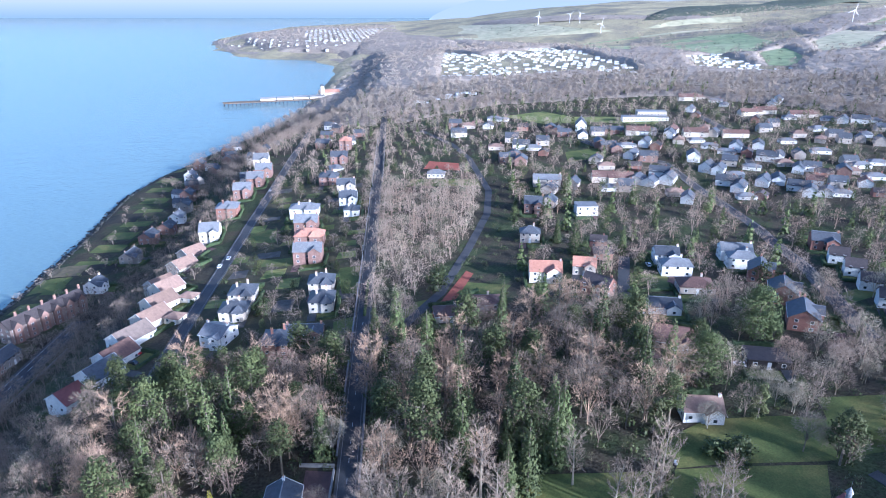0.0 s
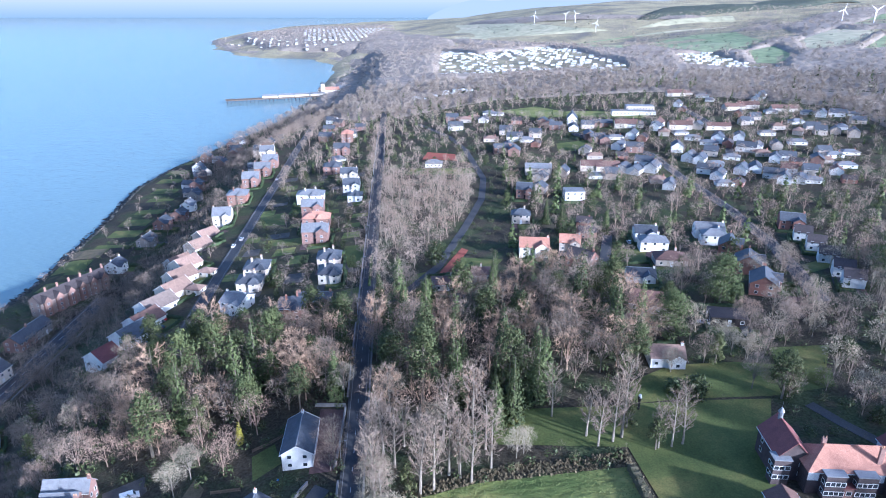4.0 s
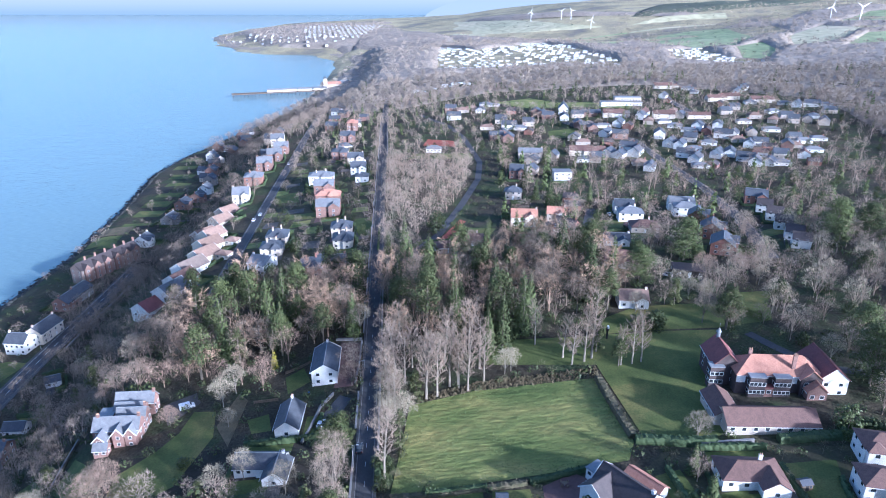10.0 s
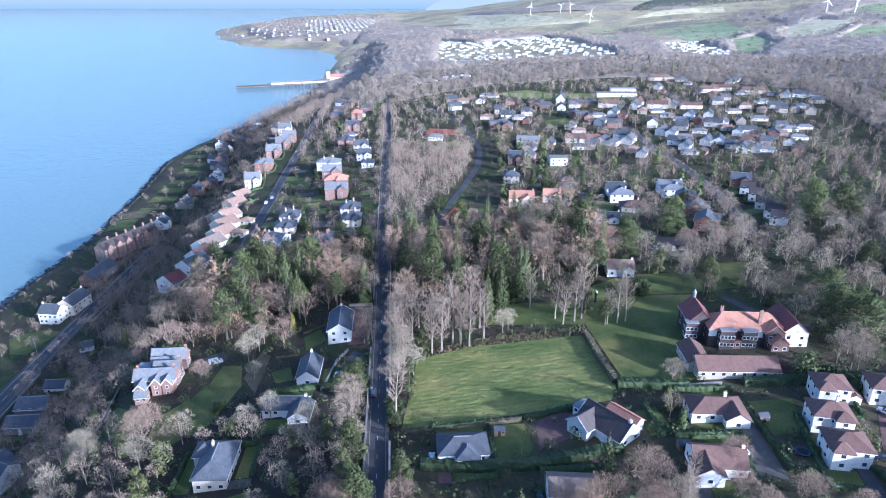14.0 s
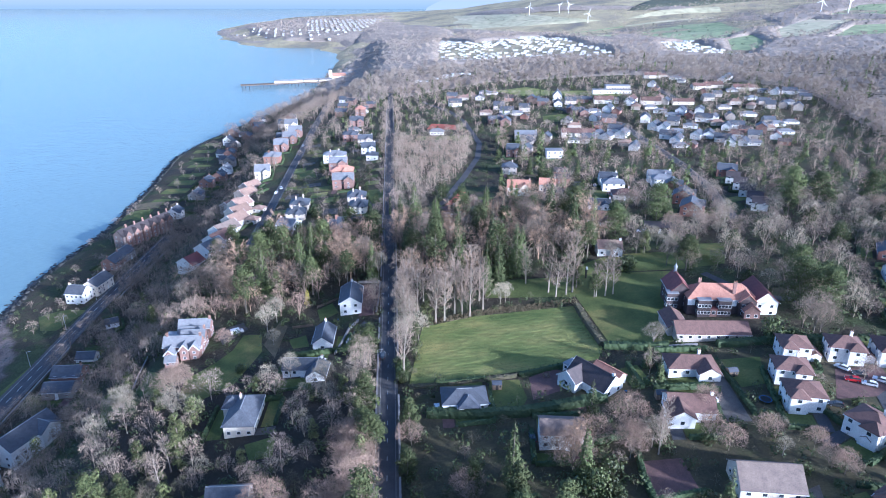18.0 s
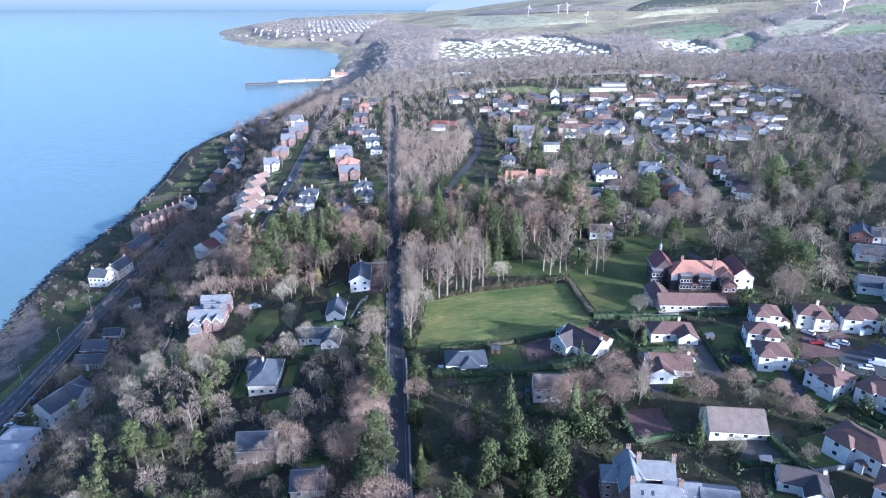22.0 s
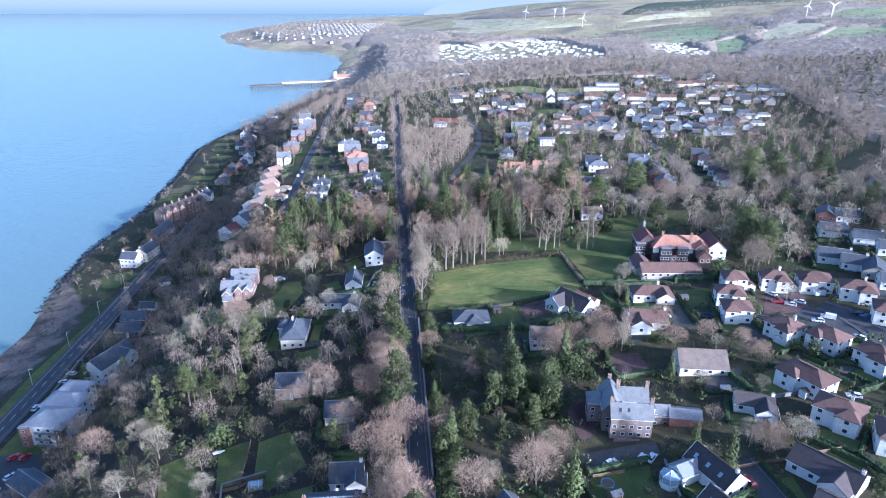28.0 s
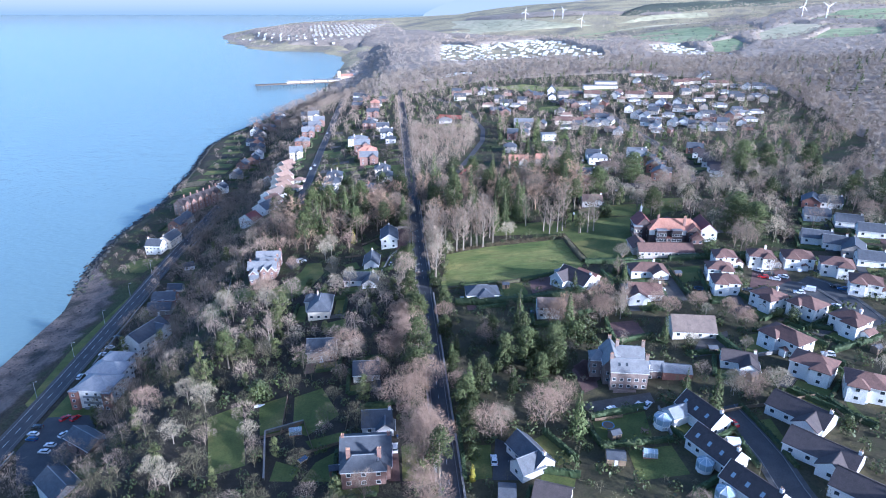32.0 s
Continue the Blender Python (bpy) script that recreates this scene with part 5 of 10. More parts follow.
cottage(-199.7, 258.7, 82, 12, 9, 5, 3, GREYSTONE, SLATE, "grey stone house with a slate roof beside the shore road", bays=(4, 2, 3), chim=2, group='houses by the shore')
cottage(-153.5, 77.3, 70, 20, 10.5, 7.8, 3.4, WHITE, SLATE, "white roughcast block of flats with slate gables", bays=(6, 2, 5), chim=0, wing=(5, -4, 8, 6))
cottage(-161.0, 113.3, 4, 12, 8, 3.4, 2.2, GREYSTONE, SLATE, "low grey hall with a slate roof by the road", bays=(3, 1, 2), chim=0)
cottage(-162.2, 123.4, 4, 12, 9, 4.6, 2.6, SANDSTONE, SLATE, "dark sandstone house with a slate roof", bays=(3, 2, 2), chim=1)
cottage(-162.3, 138.4, 4, 8, 6, 3, 2, WHITE, SLATE, "small white cottage below the bank", bays=(2, 1, 1), chim=0)
cottage(-142.4, -1.8, -32, 15, 8, 3.6, 2.4, SANDSTONE, SLATE, "red sandstone outbuilding with a slate roof by the car park", bays=(3, 1, 2), chim=0)
cottage(-137.5, -29.0, -40, 14, 9, 4.2, 2.8, WHITE, SLATE, "white building with a slate roof by the car park", bays=(3, 2, 2), chim=0)
cottage(-166.4, 171.1, 30, 6, 5, 2.6, 1.6, WHITE, SLATE, "small white shed-like cottage", bays=(2, 1, 1), chim=0)

# houses north of the wood
cottage(15.4, 239.5, 4, 16, 9, 2.8, 2.0, BEIGE, TILE_BROWN, "beige house with a brown tiled roof among trees", roof='hip', bays=(3, 2, 3), chim=1, wing=None)
cottage(2.7, 231.1, 8, 12, 9, 2.8, 2.0, BEIGE, TILE_BROWN, "beige house with a brown tiled roof among trees", roof='hip', bays=(3, 2, 3), chim=1, wing=None)
cottage(45.0, 265.1, -4, 14, 9, 5.4, 3.2, CREAM, TILE_RED, "cream house with a red tiled roof among trees", roof='gable', bays=(3, 2, 3), chim=1, wing=(3.5, -3.6, 6.3, 4.95))
cottage(63.5, 271.6, -10, 10, 8, 4.6, 2.8, BEIGE, TILE_RED, "beige house with a red tiled roof among trees", roof='gable', bays=(3, 2, 3), chim=1, wing=(2.5, -3.2, 4.5, 4.4))
cottage(103.7, 283.3, -6, 11, 9, 5, 2.6, WHITE, SLATE, "white house with a grey slate roof among trees", roof='gable', bays=(3, 2, 3), chim=1, wing=(2.75, -3.6, 4.95, 4.95))
cottage(103.1, 268.1, -6, 13, 9, 5, 2.4, WHITE, SLATE_PALE, "white house with a weathered pale slate roof among trees", roof='hip', bays=(3, 2, 3), chim=1, wing=None)
cottage(104.8, 248.3, -6, 14, 10, 3.2, 2.6, BEIGE, TILE_BROWN, "beige house with a brown tiled roof among trees", roof='hip', bays=(3, 2, 3), chim=1, wing=None)
cottage(64.6, 248.1, -40, 12, 9, 4.6, 3.4, BRICK, TILE_DARK, "red brick house with a dark tiled roof among trees", roof='gable', bays=(3, 2, 3), chim=1, wing=(3.0, -3.6, 5.4, 4.95))
cottage(85.8, 229.0, -8, 12, 8, 3.0, 2.4, WHITE, SLATE, "white house with a grey slate roof among trees", roof='gable', bays=(3, 2, 3), chim=1, wing=(3.0, -3.2, 5.4, 4.4))
cottage(81.3, 202.3, -20, 14, 12, 2.8, 3.4, BEIGE, TILE_BROWN, "beige house with a brown tiled roof among trees", roof='gable', bays=(3, 2, 3), chim=1, wing=(3.5, -4.800000000000001, 6.3, 6.6000000000000005))
cottage(137.0, 286.2, -10, 14, 9, 5.2, 2.4, WHITE, SLATE_PALE, "white house with a weathered pale slate roof among trees", roof='gable', bays=(3, 2, 3), chim=1, wing=(3.5, -3.6, 6.3, 4.95))
cottage(135.0, 274.9, -10, 12, 8, 5.2, 2.4, WHITE, SLATE_PALE, "white house with a weathered pale slate roof among trees", roof='hip', bays=(3, 2, 3), chim=1, wing=None)
cottage(136.2, 259.2, 66, 11, 9, 5.2, 3.2, BRICK, SLATE, "red brick house with a grey slate roof among trees", roof='gable', bays=(3, 2, 3), chim=1, wing=(2.75, -3.6, 4.95, 4.95))
cottage(134.6, 235.8, 66, 12, 10, 5.2, 3.2, BRICK, SLATE, "red brick house with a grey slate roof among trees", roof='gable', bays=(3, 2, 3), chim=1, wing=(3.0, -4.0, 5.4, 5.5))
cottage(130.7, 212.7, 66, 13, 10, 5.2, 3.2, BRICK, SLATE, "red brick house with a grey slate roof among trees", roof='gable', bays=(3, 2, 3), chim=1, wing=(3.25, -4.0, 5.8500000000000005, 5.5))
cottage(105.4, 186.3, -10, 13, 9, 2.9, 0.5, DARKWOOD, TILE_DARK, "dark timber house with a flat roof among trees", roof='flat', bays=(3, 2, 3), chim=0, wing=None)
cottage(73.8, 158.6, -4, 11, 8, 3.6, 2.6, WHITE, TILE_PINK, "white house with a faded tan tiled roof among trees", roof='gable', bays=(3, 2, 3), chim=1, wing=(2.75, -3.2, 4.95, 4.4))
cottage(185.8, 299.1, -20, 12, 10, 5.2, 3, BRICK, SLATE, "red brick house with a grey slate roof among trees", roof='gable', bays=(3, 2, 3), chim=1, wing=(3.0, -4.0, 5.4, 5.5))
cottage(44.8, 317.2, -6, 10, 8, 5, 2.8, BEIGE, SLATE, "beige house with a grey slate roof among trees", roof='hip', bays=(3, 2, 3), chim=1, wing=None)
cottage(82.1, 359.1, 0, 12, 9, 5.6, 1, WHITE, SLATE_PALE, "white house with a weathered pale slate roof among trees", roof='flat', bays=(3, 2, 3), chim=0, wing=None)
cottage(53.0, 365.3, -8, 11, 10, 6, 3, SANDSTONE, SLATE, "red sandstone house with a grey slate roof among trees", roof='gable', bays=(3, 2, 3), chim=1, wing=(2.75, -4.0, 4.95, 5.5))
cottage(68.2, 417.2, -4, 18, 9, 5, 2.4, BEIGE, SLATE_PALE, "beige house with a weathered pale slate roof among trees", roof='gable', bays=(3, 2, 3), chim=1, wing=None)
cottage(189.4, 139.8, 60, 12, 9, 3.2, 2.6, BRICK, SLATE, "red brick bungalow with a grey slate roof", bays=(3, 2, 2), chim=1)
cottage(197.1, 135.8, -22, 11, 9, 3.2, 2.6, WHITE, SLATE, "white bungalow with a grey slate roof", bays=(3, 2, 2), chim=1)
cottage(179.9, 117.4, -22, 12, 9, 3.2, 2.6, WHITE, SLATE, "white bungalow with a grey slate roof", bays=(3, 2, 2), chim=1)
cottage(189.2, 105.8, -22, 12, 9, 3.2, 2.6, WHITE, SLATE, "white bungalow with a grey slate roof", bays=(3, 2, 2), chim=1)
cottage(192.0, 91.9, -22, 12, 9, 3.2, 2.6, WHITE, SLATE, "white bungalow with a grey slate roof", bays=(3, 2, 2), chim=1)
cottage(163.3, 87.1, -22, 13, 9, 3.2, 2.6, WHITE, SLATE, "white bungalow with a grey slate roof", bays=(3, 2, 2), chim=1)
cottage(167.4, 79.4, -22, 10, 9, 3.2, 2.6, WHITE, SLATE, "white bungalow with a grey slate roof", bays=(3, 2, 2), chim=1)
cottage(171.5, 71.4, 60, 13, 9, 3.2, 2.6, BEIGE, SLATE, "beige bungalow with a grey slate roof", bays=(3, 2, 2), chim=1)
cottage(171.6, 59.2, -22, 11, 9, 3.2, 2.6, WHITE, SLATE, "white bungalow with a grey slate roof", bays=(3, 2, 2), chim=1)
cottage(181.1, 278.5, -24, 8, 7.5, 4.6, 2.6, WHITE, TILE_DARK, "white gabled house with a dark roof in a stepped row", bays=(2, 2, 2), chim=0, group='stepped row of white houses')
cottage(178.7, 262.0, -24, 8, 7.5, 4.6, 2.6, WHITE, TILE_DARK, "white gabled house with a dark roof in a stepped row", bays=(2, 2, 2), chim=0, group='stepped row of white houses')
cottage(174.8, 244.7, -24, 8, 7.5, 4.6, 2.6, WHITE, TILE_DARK, "white gabled house with a dark roof in a stepped row", bays=(2, 2, 2), chim=0, group='stepped row of white houses')
cottage(171.2, 226.9, -24, 8, 7.5, 4.6, 2.6, WHITE, TILE_DARK, "white gabled house with a dark roof in a stepped row", bays=(2, 2, 2), chim=0, group='stepped row of white houses')
cottage(168.4, 214.9, -24, 8, 7.5, 4.6, 2.6, WHITE, TILE_DARK, "white gabled house with a dark roof in a stepped row", bays=(2, 2, 2), chim=0, group='stepped row of white houses')


# ---- larger buildings ----
hall = start_house("hall", 99.0, 101.0, -4, "large half-timbered stone hall with pink tiled roofs and a cupola", "hall", 17)
block(hall, 25, 10, 6.0, 4.2, "hip", HALFTIMBER, TILE_RED, 1.5, 0, 0, bays=(0, 0, 6))
block(hall, 12, 8, 6.4, 4.0, "gable", HALFTIMBER, TILE_MAROON, -12.5, 5.5, 90, bays=(3, 2, 2))
block(hall, 15, 8.5, 6.0, 3.6, "gable", WHITE, TILE_MAROON, 16.5, 1.5, 90, bays=(4, 2, 2))
block(hall, 5.5, 5.5, 3.4, 2.4, "gable", SANDSTONE, TILE_RED, 11.0, -6.2, 90, bays=(0, 2, 0))
block(hall, 6.5, 6.0, 6.0, 2.6, "gable", HALFTIMBER, TILE_RED, 10.0, -3.2, 90, bays=(0, 2, 0))
for bx in (-5.6, 1.6):
    block(hall, 4.6, 2.4, 6.4, 0, "flat", HALFTIMBER, LEAD, bx, -6.0, 0, bays=(4, 1, 0))
block(hall, 3.4, 2.0, 2.9, 0, "flat", SANDSTONE, TILE_MAROON, -2.0, -6.0, 0, bays=(1, 0, 0))
block(hall, 4.0, 3.0, 6.4, 0, "flat", HALFTIMBER, LEAD, -15.8, -0.6, 0, bays=(3, 2, 0))
for px in (-9.8, 5.2, 12.2):
    part("white_panel", *box(px - 1.3, px + 1.3, -5.06, -4.98, 3.4, 5.6), WHITE, hall, "white rendered wall panel")
KEEP_OUT.append((112, 99, 14))
KEEP_OUT.append((86, 106, 10))
part("cupola", *joined(tube((-12.5, 10.0, 9.5), (-12.5, 10.0, 12.2), 0.6, 0.6, 8), tube((-12.5, 10.0, 12.2), (-12.5, 10.0, 13.6), 0.85, 0.05, 8), tube((-12.5, 10.0, 13.6), (-12.5, 10.0, 15.2), 0.04, 0.03, 4)), LEAD, hall, "lead-roofed cupola with a finial")
chimney(hall, 5.5, -3.2, 6.5, 12.0, SANDSTONE, 3, 1.1)
chimney(hall, -6, 0.6, 8.0, 11.4, SANDSTONE, 2, 1.0)
annex = start_house("annex", 90.0, 81.5, -2, "long low annex with a brown tiled roof and beige walls", "hall", 13)
block(annex, 25, 9, 2.8, 2.6, "gable", BEIGE, TILE_BROWN, 0, 0, 0, bays=(8, 1, 6))
block(annex, 12, 7, 2.8, 2.2, "gable", BEIGE, TILE_BROWN, -10.5, 6, 90, bays=(3, 1, 3))
KEEP_OUT.append((79, 86, 7))
KEEP_OUT.append((99, 82, 7))

villa = start_house("villa", -101.6, 103.0, 4, "old red sandstone villa with many pale slate gables on the bank", "villa", 14)
villa.matrix_basis = villa.matrix_basis @ Matrix.Diagonal((0.82, 0.82, 0.86, 1))
block(villa, 17, 7.5, 6.2, 3.2, "gable", SANDSTONE, SLATE_PALE, 0, -2, 0, bays=(5, 2, 0))
block(villa, 11, 6, 6.2, 2.8, "gable", SANDSTONE, SLATE_PALE, 3, 4.4, 0, bays=(0, 2, 0))
block(villa, 12, 5, 5.8, 2.2, "gable", SANDSTONE, SLATE_PALE, 0.5, 9.6, 0, bays=(0, 2, 0))
block(villa, 15, 6, 6.4, 3.0, "gable", SANDSTONE, SLATE_PALE, 1.0, 14.5, 0, bays=(0, 2, 0))
for bx in (1.5, 6.0):
    block(villa, 5, 4.0, 5.6, 2.4, "gable", SANDSTONE, SLATE_PALE, bx, -5.6, 90, bays=(0, 1, 0), verge=TRIM)
block(villa, 6, 4.4, 4.6, 2.2, "gable", SANDSTONE, SLATE_PALE, -4.5, -7.5, 90, bays=(0, 1, 0), verge=TRIM)
block(villa, 5, 3.6, 2.8, 1.6, "gable", SANDSTONE, SLATE_PALE, -3.6, -11.0, 0, bays=(2, 1, 0))
block(villa, 5.5, 6, 5.6, 0, "flat", SANDSTONE, LEAD, -7.5, 6.5, 0, bays=(2, 1, 0))
for cx, cy in ((-7, -2), (8.0, -2), (8.0, 5), (8.2, 14.5)):
    chimney(villa, cx, cy, 8, 10.4, SANDSTONE, 3, 1.1)
KEEP_OUT.append((-102, 114, 10))

mansion = start_house("mansion", 44.5, -16.5, -6, "grey and brown sandstone mansion with pale slate gables and bay windows", "mansion", 14)
mansion.matrix_basis = mansion.matrix_basis @ Matrix.Diagonal((0.88, 0.88, 0.88, 1))
block(mansion, 13, 6.5, 7.6, 3.2, "gable", BROWNSTONE, SLATE_PALE, 1.0, -5.0, 0, bays=(5, 2, 0))
block(mansion, 13, 6.5, 7.8, 3.8, "gable", BROWNSTONE, SLATE_PALE, -4.2, 2.0, 90, bays=(3, 2, 0))
block(mansion, 10, 6, 7.4, 3.0, "gable", BROWNSTONE, SLATE_PALE, 3.0, 5.0, 0, bays=(0, 2, 0))
block(mansion, 6, 6, 6.6, 3.0, "hip", BROWNSTONE, SLATE_PALE, -8.6, 3.5, 0, bays=(2, 2, 0))
block(mansion, 5, 4, 6.8, 0, "flat", WHITE, LEAD, 7.0, 0.6, 0, bays=(3, 1, 0))
block(mansion, 6.5, 6, 4.6, 2.0, "gable", BROWNSTONE, SLATE_PALE, 11.5, 1.5, 0, bays=(2, 2, 0))
part("terrace_wall", *box(-4.5, 3.5, -10.0, -9.7, -1.0, 1.0), BROWNSTONE, mansion)
for wx in (-2.6, 0.0):
    part("skylight", *moved(box(-0.4, 0.4, -0.6, 0.6, 0, 0.06), pose(wx, -6.6, 9.45, 44.6, 0, 0)), GLASS, mansion)
for cx, cy in ((-5.2, -5.0), (7.2, -5.0), (-4.2, 8.2), (-1.8, 5.0), (7.6, 5.0)):
    chimney(mansion, cx, cy, 9, 12.6, BROWNSTONE, 3, 1.2)
KEEP_OUT.append((56, -14, 6))
shed(61.5, -18, -10, 9, 6, 2.6, BRICK, SLATE_PALE, "low brick garage with a grey roof beside the mansion", "garage", 1.4)
shed(32.3, -56, -8, 5, 4, 2.2, WOOD, SLATE, "timber garden shed with a dark roof", "shed", 1.0)
barn = start_house("house", 75.9, 8.6, -6, "broad cream bungalow with a great faded brown roof", "house", 11)
block(barn, 15, 10.5, 2.8, 3.8, "gable", CREAM, TILE_WORN, 0, 0, 0, bays=(4, 2, 4))

flats = start_house("apartment_block", -155.0, 36.0, -6, "white and red-brick block of flats with hipped grey roofs", "apartments", 14)
block(flats, 15, 12, 8.6, 3.4, "hip", WHITE, ROOF_GREY, 1, -3, 0, bays=(4, 4, 0))
block(flats, 15, 10, 8.6, 3.2, "hip", WHITE, ROOF_GREY, -1, 8, 0, bays=(0, 3, 0))
block(flats, 11, 9, 8.2, 3.0, "hip", WHITE, ROOF_GREY, -3, 17, 0, bays=(0, 3, 0))
for bx in (-5.9, 7.9):
    block(flats, 3.4, 2.0, 8.3, 0.6, "flat", BRICK, ROOF_GREY, bx, -9.4, 0, bays=(1, 0, 0))
for fz in (0.4, 3.1, 5.8):
    part("balcony", *joined(box(-2.0, 5.8, -10.2, -9.0, fz - 0.15, fz), box(-2.0, 5.8, -10.2, -10.12, fz, fz + 0.95)), LEAD, flats)
KEEP_OUT.append((-156, 52, 11))

terrace = start_house("terrace", -202.5, 298.0, 66, "long three-storey red sandstone terrace with slate roofs", "terrace", 20)
block(terrace, 42, 9, 8.2, 3.4, "gable", BROWNSTONE, TILE_DARK, 0, 0, 0, bays=(12, 2, 12))
for i in range(6):
    block(terrace, 4.5, 4.0, 8.6, 2.4, "gable", SANDSTONE, TILE_DARK, -17.5 + 7 * i, -3.6, 90, bays=(0, 1, 0))
    chimney(terrace, -17.5 + 7 * i + 3.4, 0, 10, 13.4, SANDSTONE, 3, 1.2)

club = start_house("clubhouse", -4.8, 444, -4, "small white clubhouse beside red tennis courts", "clubhouse", 7)
block(club, 12, 7, 2.8, 2.4, "hip", WHITE, SLATE_PALE, 0, 0, 0, bays=(4, 1, 3))

# the chalet's red-tiled rear range and flat white extension
block(chalet, 10, 4.0, 3.4, 1.2, "gable", WHITE, TILE_RED, 1.0, 6.0, 0, bays=(0, 0, 3))
block(chalet, 4.5, 4.5, 2.6, 0, "flat", WHITE, LEAD, -9.5, 1.0, 0, bays=(2, 1, 0))

# rooflights, rear ranges and glazed rooms of the chalets
for home in (chalet_a, chalet_b, chalet_c):
    for k in (-4.5, -0.5, 3.5):
        part("skylight", *moved(box(-0.45, 0.45, -0.65, 0.65, 0.1, 0.2), pose(k, -2.3, 3.4 + 3.2 * (1 - 2.3 / 3.75), 40.5, 0, 0)), SOLAR, home, "pale glazed rooflight")
block(chalet_a, 6.5, 5, 2.8, 1.6, "gable", WHITE, LEAD, -3.8, -6.2, 90, bays=(0, 2, 0))
glasshouse(chalet_a, -3.8, -11.0, 2.6)
glasshouse(chalet_b, 2.0, -6.0, 2.2)
block(stone_villa, 12, 6, 5.4, 3.0, "hip", SANDSTONE, SLATE, -0.5, -7.0, 0, bays=(3, 2, 0))
chimney(stone_villa, -4.5, -7.0, 6.5, 10.2, SANDSTONE, 4, 1.2)
chimney(stone_villa, 3.8, -7.0, 6.5, 10.0, SANDSTONE, 3, 1.1)


# ---- hedges, walls, lamps, small things ----
hr = np.random.default_rng(21)


def along(pts, step):
    """Evenly spaced stations on a line, with the unit normal at each."""
    out = []
    for (ax, ay), (bx, by) in zip(pts, pts[1:]):
        d = math.hypot(bx - ax, by - ay)
        n = max(1, int(d / step))
        for i in range(n):
            out.append((ax + (bx - ax) * i / n, ay + (by - ay) * i / n, (by - ay) / d, -(bx - ax) / d))
    out.append((*pts[-1], *out[-1][2:]))
    return out


def hedge(pts, wide, tall, label, material=None):
    """A clipped hedge with a rough leafy skin."""
    for a, b in zip(pts, pts[1:]):
        LINES.append((a, b, wide / 2))
    vs, fs, w = [], [], 6
    st = along(pts, 0.8)
    for x, y, nx, ny in st:
        z = h(x, y)
        for o, k in ((-0.5, -0.3), (-0.5, 0.55), (-0.36, 1.0), (0.36, 1.0), (0.5, 0.55), (0.5, -0.3)):
            j = hr.normal(0, 0.1, 3)
            vs.append((x + nx * o * wide + j[0], y + ny * o * wide + j[1], z + tall * k + j[2]))
    for i in range(len(st) - 1):
        fs += [(i * w + k, i * w + k + 1, (i + 1) * w + k + 1, (i + 1) * w + k) for k in range(w - 1)]
    fs += [tuple(range(w - 1, -1, -1)), tuple(range((len(st) - 1) * w, len(st) * w))]
    n = 0
    for x, y, nx, ny in st:
        for _ in range(9):
            o, k = hr.uniform(-0.55, 0.55), hr.uniform(0.2, 1.05)
            if abs(o) < 0.4:
                k = hr.uniform(0.98, 1.1)
            c = np.array([x + nx * o * wide, y + ny * o * wide, h(x, y) + tall * k])
            n = len(vs)
            vs += [tuple(c + hr.normal(0, 0.22, 3)) for _ in range(3)]
            fs.append((n, n + 1, n + 2))
    return tagged(part("hedge", vs, fs, material or HEDGE), label, "hedge", "garden hedges")


def garden_wall(pts, wide, tall, label, material=None):
    for a, b in zip(pts, pts[1:]):
        LINES.append((a, b, wide / 2))
    e = new("garden_wall")
    tagged(e, label, "wall", "garden walls")
    m = material or (KERB if "pale" in label or "grey" in label else BEIGE if "beige" in label else STONEWALL)
    strip("masonry", pts, -wide / 2, wide / 2, tall, m, tall + 0.6, 3.0, parent=e)
    strip("coping", pts, -wide / 2 - 0.07, wide / 2 + 0.07, tall + 0.1, KERB, 0.1, 3.0, parent=e)
    return e


def street_lamp(x, y, turn, tall=7.5):
    if "lamp" in CARS:
        return copy_thing(CARS["lamp"], pose(x, y, h(x, y) + 0.1, 0, 0, turn))
    CARS["lamp"] = e = new("street_lamp")
    tagged(e, "tall grey steel street lamp beside the road", "street lamp", "street lamps")
    e.matrix_basis = pose(x, y, h(x, y) + 0.1, 0, 0, turn)
    part("column", *joined(tube((0, 0, -0.5), (0, 0, 1.2), 0.13, 0.13, 8), tube((0, 0, 1.2), (0, 0, tall), 0.09, 0.06, 8)), METAL, e)
    part("arm", *tube((0, 0, tall - 0.05), (1.3, 0, tall + 0.25), 0.05, 0.04, 6), METAL, e)
    part("lantern", *box(1.1, 1.8, -0.14, 0.14, tall + 0.18, tall + 0.36), LEAD, e)
    return e


def road_marks(pts, dash, gap_, wide, label, parent_name="road_markings", offset=0.0):
    """A broken white line laid on a road."""
    pieces = []
    st = along(pts, 1.0)
    i = 0
    while i + dash < len(st):
        row = []
        for k in range(0, int(dash) + 1):
            x, y, nx, ny = st[i + k]
            row += [(x + nx * (offset - wide / 2), y + ny * (offset - wide / 2), h(x, y) + 0.18), (x + nx * (offset + wide / 2), y + ny * (offset + wide / 2), h(x, y) + 0.18)]
        pieces.append((row, [(2 * k, 2 * k + 1, 2 * k + 3, 2 * k + 2) for k in range(int(dash))]))
        i += int(dash + gap_)
    return tagged(part(parent_name, *joined(*pieces), PAINT), label, "road marking", kind="structure")


